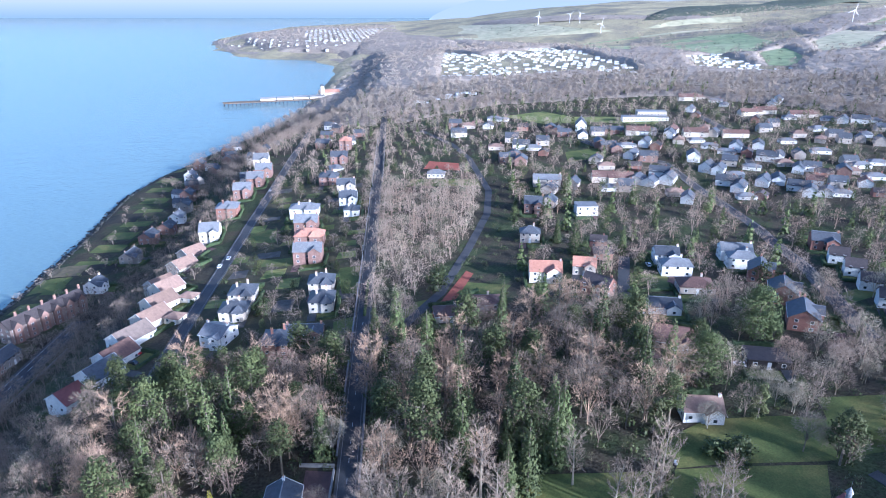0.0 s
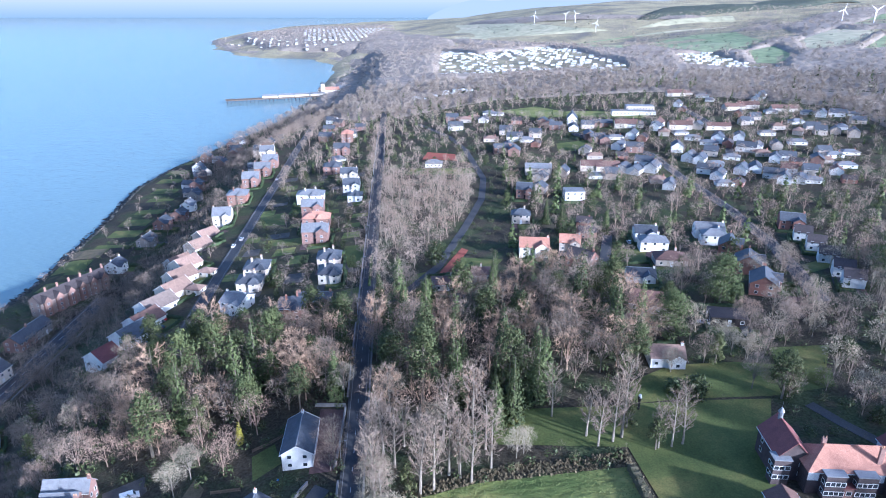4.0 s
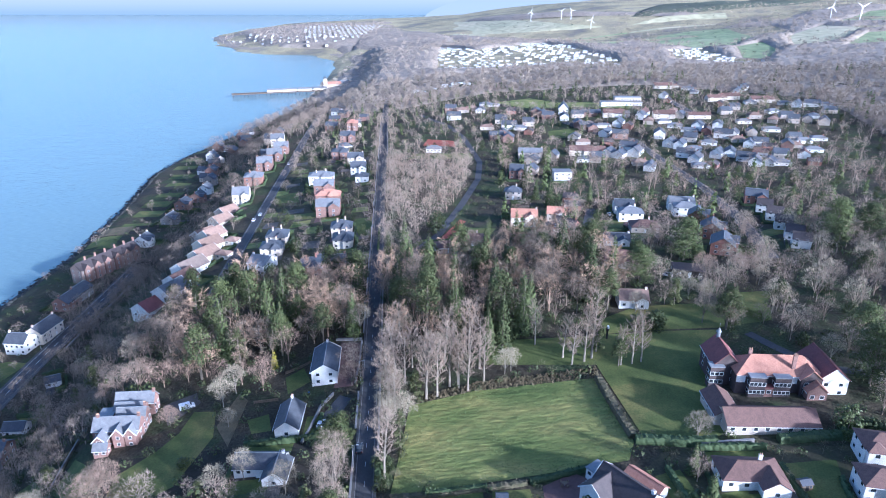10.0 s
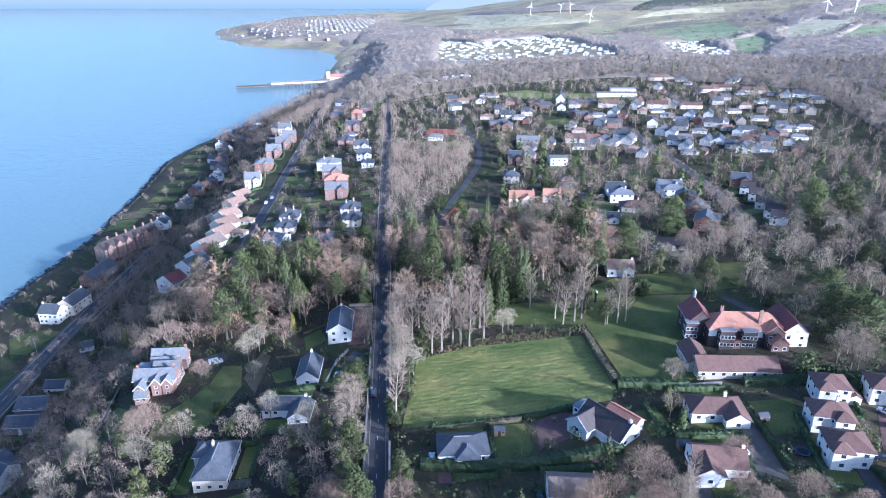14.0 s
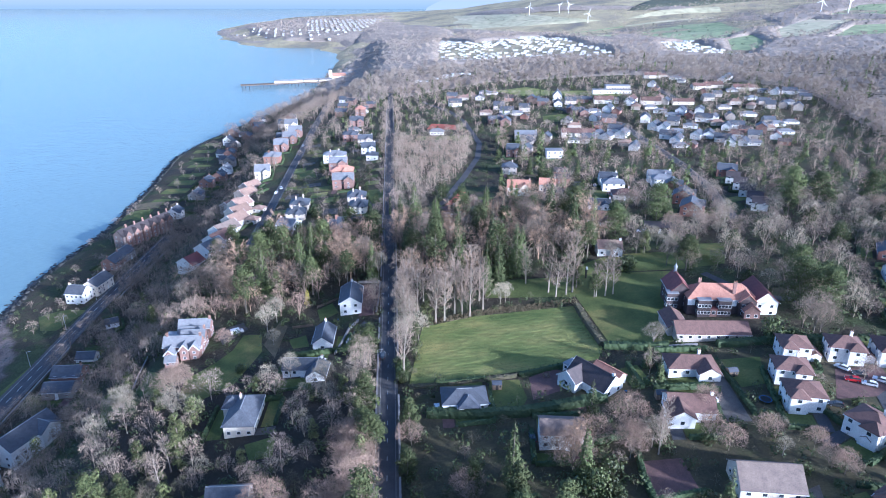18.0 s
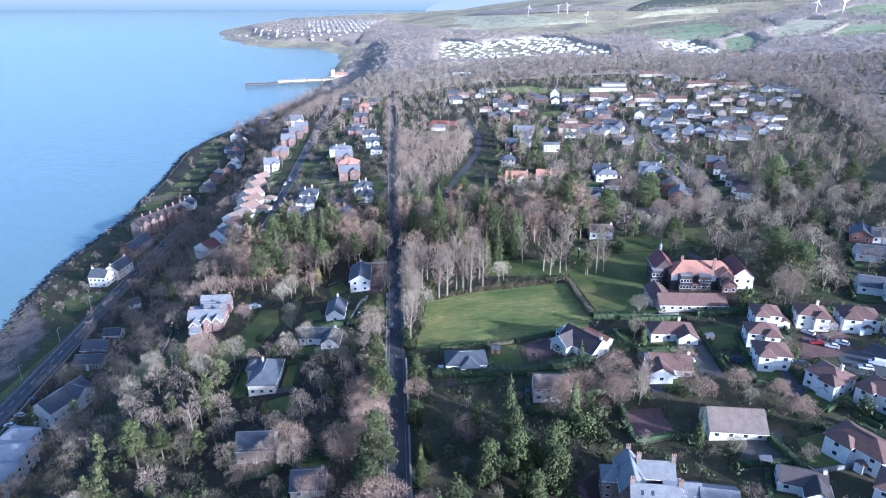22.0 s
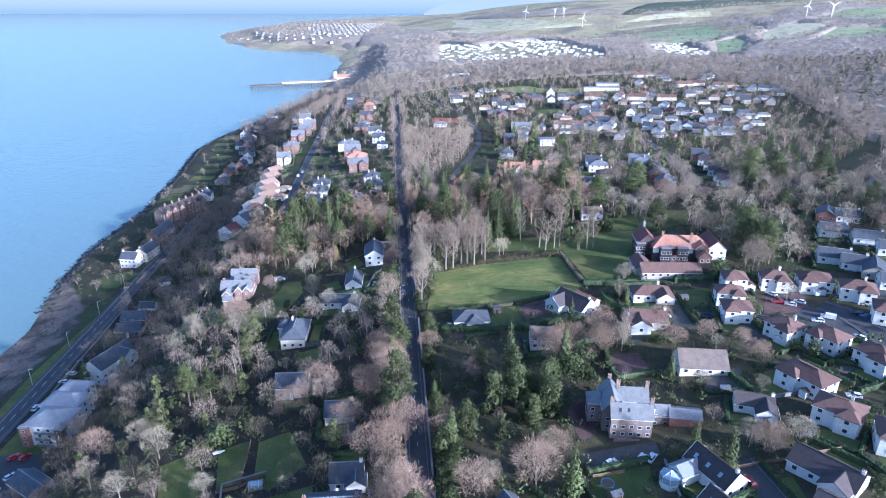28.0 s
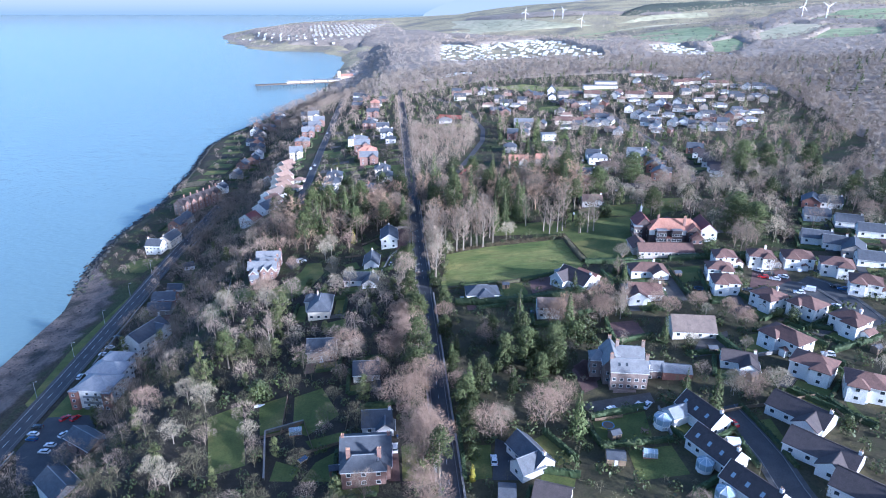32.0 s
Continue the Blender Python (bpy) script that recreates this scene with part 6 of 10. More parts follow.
SHORE_ROAD = [(-176, -140), (-179, 40), (-181, 100), (-184, 190), (-186, 300)]
MAIN_ROAD = [(-7.3, -140), (-16.5, 0), (-30, 206), (-55.4, 594)]
road_marks(SHORE_ROAD, 4, 4, 0.2, "broken white centre line")
road_marks(SHORE_ROAD, 3, 1, 0.14, "white edge line", offset=2.95)
road_marks(SHORE_ROAD, 3, 1, 0.14, "white edge line", offset=-2.95)
road_marks(MAIN_ROAD, 2, 6, 0.12, "faint broken white centre line")
for i in range(10):
    y = -95 + 33 * i
    street_lamp(float(np.interp(y, [p[1] for p in SHORE_ROAD], [p[0] for p in SHORE_ROAD])) - 5.2, y, 0)
for i in range(14):
    y = -100 + 44 * i
    street_lamp(-16.5 - 0.0655 * y - 3.3, y, 0, 6.5)
for a, b in ((-110, -66), (-60, 28), (34, 84), (92, 112), (150, 200), (212, 300), (306, 420), (430, 580)):
    garden_wall([(-16.5 - 0.0655 * a - 3.5, a), (-16.5 - 0.0655 * b - 3.5, b)], 0.45, 1.2, "mossy rubble wall beside the road")
for a, b in ((-120, -40), (-34, 20), (26, 58), (66, 128), (136, 205), (430, 590)):
    garden_wall([(-16.5 - 0.0655 * a + 3.5, a), (-16.5 - 0.0655 * b + 3.5, b)], 0.45, 1.1, "mossy rubble wall beside the road")
for a, b in ((-100, 0), (60, 150), (200, 270)):
    garden_wall([(-171.6 if y < 100 else -176.5, y) for y in (a, b)], 0.5, 1.1, "rubble wall beside the shore road")

# a tall weathered carving on the lawn
totem = part("carved_post", *joined(tube((0, 0, -0.5), (0, 0, 3.2), 0.42, 0.36, 10), tube((0, 0, 3.2), (0, 0, 4.6), 0.55, 0.5, 10)), DARKWOOD)
totem.matrix_basis = pose(58.4, 134.0, h(58.4, 134.0))
tagged(totem, "dark carved post with a pale top on the lawn", "post")
part("cap", *tube((0.1, 0, 4.2), (0.1, 0, 5.2), 0.58, 0.3, 10), TRIM, totem, "pale weathered cap")


def trampoline(x, y, r=1.8):
    e = new("trampoline")
    tagged(e, "round black garden trampoline with a blue edge", "trampoline")
    e.matrix_basis = pose(x, y, h(x, y) + 0.1)
    KEEP_OUT.append((x, y, r + 0.5))
    part("mat", *tube((0, 0, 0.72), (0, 0, 0.76), r - 0.25, r - 0.25, 20), RUBBER, e)
    ring = [(k * math.cos(i * math.tau / 20), k * math.sin(i * math.tau / 20), 0.8) for k in (r - 0.25, r) for i in range(20)]
    part("edge_pad", ring, [(i, (i + 1) % 20, 20 + (i + 1) % 20, 20 + i) for i in range(20)], CAR_PAINT["blue"], e)
    for i in range(6):
        a = i * math.tau / 6
        part("leg", *tube((r * math.cos(a), r * math.sin(a), -0.2), (r * math.cos(a), r * math.sin(a), 0.8), 0.03, 0.03, 6), METAL, e)


trampoline(91.5, 42.0)
trampoline(34.0, -41.5)

def fence(pts, kind):
    """A post and board fence that follows the ground."""
    e = new("fence")
    tagged(e, "weathered timber garden fence with posts and boards", "fence", "garden fences")
    for a, b in zip(pts, pts[1:]):
        LINES.append((a, b, 0.3))
    st = along(pts, 2.2)
    for x, y, nx, ny in st:
        part("post", *tube((x, y, h(x, y) - 0.4), (x, y, h(x, y) + 1.35), 0.07, 0.06, 5), WOOD, e)
    for (x, y, *_), (u, v, *_) in zip(st, st[1:]):
        za, zb = h(x, y), h(u, v)
        for lo, hi in ((0.15, 0.62), (0.7, 1.2)):
            part("board", [(x, y, za + lo), (u, v, zb + lo), (u, v, zb + hi), (x, y, za + hi), (x + 0.04, y + 0.04, za + lo), (u + 0.04, v + 0.04, zb + lo), (u + 0.04, v + 0.04, zb + hi), (x + 0.04, y + 0.04, za + hi)],
                 [(0, 1, 2, 3), (7, 6, 5, 4), (3, 2, 6, 7), (0, 4, 5, 1), (0, 3, 7, 4), (1, 5, 6, 2)], WOOD, e)


def boat(x, y, turn):
    e = new("boat")
    tagged(e, "small upturned white dinghy on a lawn", "boat")
    e.matrix_basis = pose(x, y, h(x, y) + 0.1, 0, 0, turn)
    KEEP_OUT.append((x, y, 2.2))
    ribs = [(-1.7, 0.5, 0.42), (-0.8, 0.75, 0.6), (0.3, 0.75, 0.62), (1.2, 0.5, 0.5), (1.9, 0.05, 0.25)]
    vs = [(u, w * math.cos(a), 0.02 + hgt * math.sin(a)) for u, w, hgt in ribs for a in np.linspace(0, math.pi, 7)]
    part("hull", vs, [(i * 7 + k, i * 7 + k + 1, i * 7 + k + 8, i * 7 + k + 7) for i in range(4) for k in range(6)] + [tuple(range(6, -1, -1))], TRIM, e)
    part("keel", *box(-1.7, 1.7, -0.03, 0.03, 0.5, 0.7), WOOD, e)


def trailer(x, y, turn):
    e = new("trailer")
    tagged(e, "blue covered trailer parked on the grass", "trailer")
    e.matrix_basis = pose(x, y, h(x, y) + 0.1, 0, 0, turn)
    KEEP_OUT.append((x, y, 2.0))
    part("body", *box(-1.3, 1.3, -0.75, 0.75, 0.45, 1.0), LEAD, e)
    part("cover", *gable_roof(2.6, 1.5, 1.0, 0.35, 0.05, 0.06), CAR_PAINT["blue"], e, "blue tarpaulin cover")
    part("drawbar", *tube((1.3, 0, 0.5), (2.4, 0, 0.45), 0.05, 0.04, 6), METAL, e)
    for s in (-1, 1):
        part("wheel", *tube((0, s * 0.75, 0.3), (0, s * 0.93, 0.3), 0.3, 0.3, 12), RUBBER, e)


def greenhouse(x, y, turn):
    e = new("greenhouse")
    tagged(e, "small glazed garden greenhouse with a metal frame", "greenhouse", "greenhouses")
    e.matrix_basis = pose(x, y, h(x, y) + 0.1, 0, 0, turn)
    KEEP_OUT.append((x, y, 3.0))
    part("base", *box(-1.9, 1.9, -1.25, 1.25, -0.4, 0.25), BRICK, e)
    for s in (-1, 1):
        for k in range(5):
            u = -1.85 + 0.925 * k
            part("frame_bar", *tube((u, s * 1.2, 0.2), (u, s * 1.2, 1.7), 0.03, 0.03, 4), TRIM, e)
            part("frame_bar", *tube((u, s * 1.2, 1.7), (u, 0, 2.4), 0.03, 0.03, 4), TRIM, e)
        for k in range(4):
            u = -1.85 + 0.925 * k
            part("pane", [(u, s * 1.19, 0.25), (u + 0.92, s * 1.19, 0.25), (u + 0.92, s * 1.19, 1.7), (u, s * 1.19, 1.7)], [(0, 1, 2, 3)], SOLAR, e)
            part("pane", [(u, s * 1.19, 1.71), (u + 0.92, s * 1.19, 1.71), (u + 0.92, 0, 2.4), (u, 0, 2.4)], [(0, 1, 2, 3)], SOLAR, e)


def garden_shed(x, y, turn):
    e = new("shed")
    tagged(e, "small timber garden shed with a felt roof", "shed", "garden sheds")
    e.matrix_basis = pose(x, y, h(x, y) + 0.05, 0, 0, turn)
    KEEP_OUT.append((x, y, 2.6))
    part("wall", *gable_walls(3.0, 2.4, 2.0, 0.7, -0.5), WOOD, e)
    part("roof", *gable_roof(3.0, 2.4, 2.0, 0.7, 0.2, 0.08), SLATE, e)
    part("door", *box(-0.45, 0.45, -1.26, -1.2, 0.1, 1.85), DARKWOOD, e)
    part("window", *box(0.7, 1.25, -1.25, -1.2, 1.0, 1.6), GLASS, e)


def patio_set(x, y, turn):
    e = new("garden_table")
    tagged(e, "round dark garden table on a patio", "table", "patio tables")
    e.matrix_basis = pose(x, y, h(x, y) + 0.15, 0, 0, turn)
    part("tabletop", *tube((0, 0, 0.7), (0, 0, 0.75), 0.65, 0.65, 14), WOOD, e)
    part("pedestal", *tube((0, 0, -0.1), (0, 0, 0.7), 0.06, 0.06, 6), METAL, e)
    for k in range(4):
        a = k * math.tau / 4 + 0.4
        c = new("garden_chair")
        tagged(c, "plain dark wooden chair round a garden table", "chair", "patio chairs")
        c.matrix_basis = e.matrix_basis @ pose(1.05 * math.cos(a), 1.05 * math.sin(a), 0, 0, 0, math.degrees(a) - 90)
        part("seat", *box(-0.25, 0.25, -0.25, 0.25, 0.4, 0.46), WOOD, c)
        part("backrest", *box(-0.25, 0.25, 0.2, 0.26, 0.46, 0.95), WOOD, c)
        for u in (-0.21, 0.21):
            for v in (-0.21, 0.21):
                part("leg", *box(u - 0.03, u + 0.03, v - 0.03, v + 0.03, -0.1, 0.4), WOOD, c)


def wheelie_bin(x, y, turn):
    e = new("wheelie_bin")
    tagged(e, "dark plastic wheeled bin beside a house", "bin", "wheeled bins")
    e.matrix_basis = pose(x, y, h(x, y) + 0.12, 0, 0, turn)
    part("body", [(-0.22, -0.25, 0.06), (0.22, -0.25, 0.06), (0.22, 0.25, 0.06), (-0.22, 0.25, 0.06), (-0.28, -0.34, 1.0), (0.28, -0.34, 1.0), (0.28, 0.34, 1.0), (-0.28, 0.34, 1.0)], box(0, 1, 0, 1, 0, 1)[1], CAR_PAINT["dark grey"], e)
    part("lid", *box(-0.3, 0.3, -0.37, 0.36, 1.0, 1.07), CAR_PAINT["blue"], e, "blue hinged lid")
    for s in (-1, 1):
        part("wheel", *tube((s * 0.2, 0.28, 0.08), (s * 0.27, 0.28, 0.08), 0.1, 0.1, 8), RUBBER, e)


for line, wide, tall in GARDENS:
    hedge(line, wide, tall, "clipped hedge round a house's garden")


# ---- parked cars ----
car(-4.6, 50.0, 2, "white")
car(-12.9, 51.8, 4, "black")
car(-85.0, 114.0, -60, "white", "van")
car(75.6, 43.0, -85, "white", "van")
car(74.9, 40.6, -85, "red")
car(-37.3, 97.0, -10, "silver")
car(-34.5, 97.1, -8, "dark grey", "van")
car(-23.9, 83.5, 4, "dark grey")
car(36.7, -33.9, -60, "white")
car(45.0, -33.1, -40, "white")
car(47.7, -33.2, -40, "white")
car(68.3, -44.7, 20, "red")
car(64.3, -53.2, 80, "white", "van")
car(114.0, -11.8, 75, "white")
car(128.2, 34.1, 70, "white")
car(133.0, 36.1, 60, "white", "van")
car(109.8, 38.3, 70, "dark grey")
car(135.3, 21.0, 30, "white")
car(121.6, 50.2, 70, "red")
car(125.3, 53.1, 70, "dark grey")
car(125.1, 47.5, 60, "white")
car(129.4, 49.2, 50, "white")
car(122.2, 56.9, 40, "white")
car(138.7, 56.0, 0, "white", "van")
car(145.4, 51.8, 0, "blue")
car(144.8, 37.8, 70, "black")
car(146.1, 35.1, 70, "blue")
car(134.5, -0.8, 75, "red")
car(-170.7, 11.0, 80, "white")
car(-160.1, 3.5, 84, "white")
car(-160.3, -0.2, 84, "white")
car(-158.3, 9.7, -25, "white")
car(-163.4, 20.3, -25, "red")
car(-159.1, 20.0, -25, "red")
car(-171.6, 15.4, 80, "dark grey")
car(-153.4, 10.3, -25, "dark grey")
car(-171.4, 76.6, 80, "white")
car(-171.5, 70.1, 80, "white")
car(-172.4, 86.7, 80, "dark grey")
car(-173.1, 51.3, 5, "white")
car(-149.4, -16.5, -40, "white")
car(-28.0, -43.3, 4, "white")
car(-0.1, -52.3, 0, "white")
car(22.3, 32.4, 0, "dark grey")
car(-169.4, 7.7, 80, "blue")
car(-119.0, 223.2, 40, "red")
car(-117.1, 215.1, 60, "dark grey")
car(-116.7, 201.5, 70, "blue")
car(-112.3, 317.8, 4, "silver")
car(-113.7, 307.5, 4, "white")
car(-121.2, 443.1, 4, "silver")
car(-121.8, 478.9, 4, "dark grey")
car(96.2, 184.4, 70, "white")
car(94.5, 277.6, 0, "white")
car(76.3, 224.1, 0, "silver")

# ---- hedges, walls and fences ----
hedge([(-7.5, 47.3), (8.2, 44.7), (21.2, 44.1), (31.5, 45.5), (46.6, 48.2)], 3.2, 2.4, "broad overgrown evergreen hedge")
hedge([(-13.7, 62.9), (1.3, 62.8), (21.5, 64.6)], 1.6, 1.0, "low brown overgrown field hedge", BUSH)
hedge([(22.3, 64.5), (39.0, 68.3)], 1.4, 1.4, "clipped dark green garden hedge")
hedge([(49.7, 109.2), (51.1, 91.8), (52.8, 79.0)], 2.4, 1.7, "rough brown overgrown hedge along a field fence", BUSH)
hedge([(90.0, 74.0), (110.3, 74.6), (128.3, 74.3)], 2.6, 2.0, "clipped dark green garden hedge")
hedge([(85.8, 64.5), (85.9, 57.7), (85.9, 35.5)], 1.4, 1.5, "clipped dark green garden hedge")
hedge([(52.8, 77.6), (65.5, 75.0), (73.6, 74.4)], 2.4, 2.2, "dense evergreen hedge and shrubs")
hedge([(57.8, 65.9), (58.9, 52.3)], 1.5, 1.5, "clipped dark green garden hedge")
hedge([(73.8, 50.5), (80.8, 48.1)], 1.3, 1.3, "clipped dark green garden hedge")
hedge([(-17.5, 69.0), (-17.3, 77.0)], 2.0, 2.6, "clipped dark green garden hedge")
hedge([(29.9, -37.1), (46.8, -33.8)], 1.6, 1.8, "clipped dark green garden hedge")
hedge([(29.6, -49.9), (50.0, -49.6)], 1.5, 1.5, "clipped dark green garden hedge")
hedge([(27.8, -38.1), (30.0, -49.3)], 1.4, 1.4, "clipped dark green garden hedge")
hedge([(82.0, 13.3), (83.9, 0.5), (86.1, -9.8)], 1.8, 2.0, "clipped dark green garden hedge")
hedge([(84.6, -6.9), (68.9, -6.6)], 1.4, 1.6, "clipped dark green garden hedge")
hedge([(104.3, 5.0), (97.3, 6.8)], 1.4, 1.4, "clipped dark green garden hedge")
hedge([(99.9, -37.3), (102.4, -45.2), (106.3, -50.4)], 1.6, 1.8, "clipped dark green garden hedge")
hedge([(74.2, -36.9), (76.1, -51.5), (76.8, -64.4)], 1.3, 1.2, "clipped dark green garden hedge")
hedge([(66.3, -40.6), (67.5, -50.4), (67.6, -63.3)], 1.2, 1.2, "clipped dark green garden hedge")
hedge([(103.4, 42.5), (106.7, 29.7), (121.0, 28.1)], 1.4, 1.5, "clipped dark green garden hedge")
hedge([(116.4, -9.9), (137.0, -2.9)], 1.8, 1.8, "clipped dark green garden hedge")
hedge([(33.0, 27.2), (48.9, 31.2)], 2.0, 2.2, "clipped dark green garden hedge")
hedge([(48.9, 22.1), (47.9, 13.9), (48.3, 5.1), (60.9, 6.9)], 1.4, 1.8, "clipped dark green garden hedge")
hedge([(-9.4, -30.6), (-8.4, -58.8)], 1.2, 1.4, "clipped dark green garden hedge")
hedge([(117.6, 21.6), (115.2, 9.0), (124.4, 4.1)], 1.6, 1.6, "clipped dark green garden hedge")
hedge([(76.9, 247.8), (95.7, 247.9)], 1.2, 1.2, "clipped dark green garden hedge")
hedge([(1.4, 239.3), (14.8, 254.8)], 1.4, 1.2, "clipped dark green garden hedge")
hedge([(-31.5, 235.2), (-33.6, 268.9)], 1.0, 1.2, "clipped dark green garden hedge")
garden_wall([(-35.8, 112.8), (-38.9, 106.1), (-40.2, 96.0), (-41.7, 88.4)], 0.4, 1.1, "pale rendered garden wall")
garden_wall([(-29.8, 145.0), (-29.2, 127.5), (-29.2, 117.3)], 0.4, 1.2, "low grey garden wall")
garden_wall([(-40.1, 148.5), (-30.0, 146.9)], 0.4, 1.0, "low grey garden wall")
garden_wall([(69.1, 73.3), (83.3, 73.7)], 0.5, 1.4, "grey stone wall with a coping")
garden_wall([(-123.5, 117.5), (-118.5, 95.3), (-115.6, 84.4)], 0.5, 1.2, "mossy rubble wall")
garden_wall([(86.4, -7.0), (88.4, -10.7), (102.4, -8.5)], 0.4, 1.2, "grey garden wall")
garden_wall([(-64.5, -51.3), (-69.4, -29.2), (-57.9, -25.8)], 0.4, 1.2, "mossy rubble wall")
garden_wall([(50.7, -34.6), (50.2, -48.3)], 0.4, 1.0, "grey garden wall")
garden_wall([(125.5, 20.7), (130.2, 7.5), (139.0, 2.6)], 0.5, 1.6, "curved beige retaining wall")

# ---- fences and small garden things ----
fence([(-56.1, -41.8), (-42.4, -37.6)], "timber")
fence([(-64.0, -30.1), (-57.9, -25.8), (-52.8, -39.5)], "timber")
fence([(-70.5, -31.7), (-64.2, -30.6), (-66.3, -10.3)], "timber")
fence([(-43.8, -33.3), (-43.7, -25.3)], "timber")
fence([(65.0, -39.9), (76.1, -38.0), (87.8, -37.2)], "timber")
fence([(68.1, 75.5), (78.4, 91.8)], "timber")
fence([(-46.5, 135.2), (-50.3, 131.8), (-55.1, 128.6)], "timber")
fence([(-62.1, 112.3), (-54.0, 112.6)], "timber")
fence([(30.9, -38.5), (39.2, -37.5)], "timber")
fence([(99.2, -39.9), (100.4, -51.1)], "timber")
fence([(86.7, -36.3), (97.4, -34.4)], "timber")
fence([(-14.6, 61.1), (-13.4, 45.4)], "timber")
fence([(74.1, 237.4), (92.8, 239.1)], "timber")
boat(-75.2, -13.5, 20)
trailer(-54.7, -44.6, 50)
greenhouse(-59.5, -30.9, 10)
greenhouse(41.9, -55.1, -10)
garden_shed(-44.5, -50.9, 10)
garden_shed(34.6, -46.3, 20)
garden_shed(62.5, 47.0, 0)
garden_shed(-146.3, 137.2, 20)
garden_shed(-37.0, -55.1, 4)
garden_shed(14.5, 58.8, 0)
garden_shed(77.8, -6.2, 0)
garden_shed(87.5, 56.3, 10)
garden_shed(130.2, -11.2, 30)
garden_shed(83.7, -23.1, 30)
patio_set(76.5, 57.2, 0)
patio_set(30.8, 62.9, 20)
patio_set(32.4, -16.0, 40)
patio_set(69.2, 58.1, 10)
patio_set(43.5, -45.1, 0)
patio_set(5.4, 45.9, 0)
wheelie_bin(11.5, 49.4, 0)
wheelie_bin(53.1, 50.3, 40)
wheelie_bin(6.0, -52.0, 0)
wheelie_bin(63.8, -42.8, 20)
wheelie_bin(103.5, -24.9, 0)
wheelie_bin(104.1, -8.7, 0)
wheelie_bin(-44.2, 114.4, 0)
wheelie_bin(79.4, 56.9, 0)
wheelie_bin(59.8, -47.1, 20)
wheelie_bin(-27.5, -38.4, 0)



# ---- the village inland ----
def village_house(wall, tile, w, d, eave, rise, roof, words):
    """A plain village house to be repeated."""
    e = new("house")
    tagged(e, words, "house", "village houses")
    e.matrix_basis = pose(0, 460, 0)
    block(e, w, d, eave, rise, roof, wall, tile, bays=(2, 0, 0), ridge=False)
    chimney(e, w * 0.3, 0, eave + rise * 0.4, eave + rise + 0.9, BRICK if wall != SANDSTONE else SANDSTONE, 0)
    return e


VILLAGE = [
    village_house(WHITE, SLATE, 12, 9.0, 4.3, 3.4, "gable", "white village house with a grey slate roof"),
    village_house(WHITE, TILE_BROWN, 12.5, 9.5, 4.2, 3.3, "gable", "white village house with a brown tiled roof"),
    village_house(WHITE, SLATE_PALE, 13, 8, 3.0, 2.6, "hip", "white village bungalow with a pale slate roof"),
    village_house(BEIGE, TILE_PINK, 11, 9, 4.2, 3.2, "hip", "beige village house with a pink tiled roof"),
    village_house(BEIGE, SLATE, 10, 9.5, 4.4, 3.6, "gable", "beige village house with a slate roof"),
    village_house(SANDSTONE, SLATE, 11, 9, 5.6, 3.2, "gable", "red sandstone village villa with a slate roof"),
    village_house(BRICK, TILE_DARK, 11, 8, 4.6, 3.0, "gable", "red brick village house with a dark roof"),
    village_house(CREAM, TILE_BROWN, 18, 8.5, 4.6, 3.2, "gable", "cream pair of village houses with a brown roof"),
]
placed = {}


def village_row(ax, ay, bx, by, turn, mix, gap=15.0, seed=1, jitter=5.5):
    """Houses along a line, turned the same way, of the given templates."""
    r = random.Random(seed)
    n = max(1, int(math.hypot(bx - ax, by - ay) / gap))
    for i in range(n + 1):
        x, y = ax + (bx - ax) * i / n + r.uniform(-jitter, jitter), ay + (by - ay) * i / n + r.uniform(-jitter, jitter)
        if any((x - a) ** 2 + (y - b) ** 2 < (q + 4.5) ** 2 for a, b, q in KEEP_OUT):
            continue
        k = r.choice(mix)
        m = pose(x, y, h(x, y), 0, 0, turn + r.uniform(-30, 30) + (90 if r.random() < 0.4 else 0)) @ Matrix.Diagonal((r.uniform(0.75, 1.05), r.uniform(0.8, 1.05), r.uniform(0.75, 1.05), 1))
        if k in placed:
            copy_thing(VILLAGE[k], m)
        else:
            VILLAGE[k].matrix_basis = m
            placed[k] = True
        KEEP_OUT.append((x, y, 7.5))


def village(k, x, y, turn):
    """One village house of a given template."""
    if any((x - a) ** 2 + (y - b) ** 2 < (q + 1.0) ** 2 for a, b, q in KEEP_OUT):
        return
    r = random.Random(int(x * 31 + y * 17))
    m = pose(x, y, h(x, y), 0, 0, turn + r.uniform(-8, 8)) @ Matrix.Diagonal((r.uniform(0.85, 1.1), r.uniform(0.85, 1.05), r.uniform(0.75, 1.0), 1))
    if k in placed:
        copy_thing(VILLAGE[k], m)
    else:
        VILLAGE[k].matrix_basis = m
        placed[k] = True
    KEEP_OUT.append((x, y, 6.5))


R_ = [5, 4, 6, 0, 1, 5, 2]
village(5, 11.5, 601.5, 0)
village(0, 13.6, 560.7, 0)
village(3, 23.6, 594.2, 0)
village(3, 32.3, 602.8, 0)
village(0, 40.8, 590.1, 80)
village(2, 48.6, 626.9, 0)
village(2, 56.7, 621.9, -20)
village(6, 69.9, 573.0, 0)
village(3, 41.7, 507.6, 0)
village(4, 55.7, 528.0, 0)
village(5, 47.1, 473.5, 0)
village(5, 53.1, 478.7, 80)
village(5, 56.5, 464.1, 80)
village(0, 61.1, 506.3, 0)
village(2, 70.3, 501.8, 0)
village(6, 76.2, 487.6, 80)
village(4, 79.0, 514.8, 0)
village(5, 92.6, 563.0, 70)
village(5, 96.8, 552.5, 70)
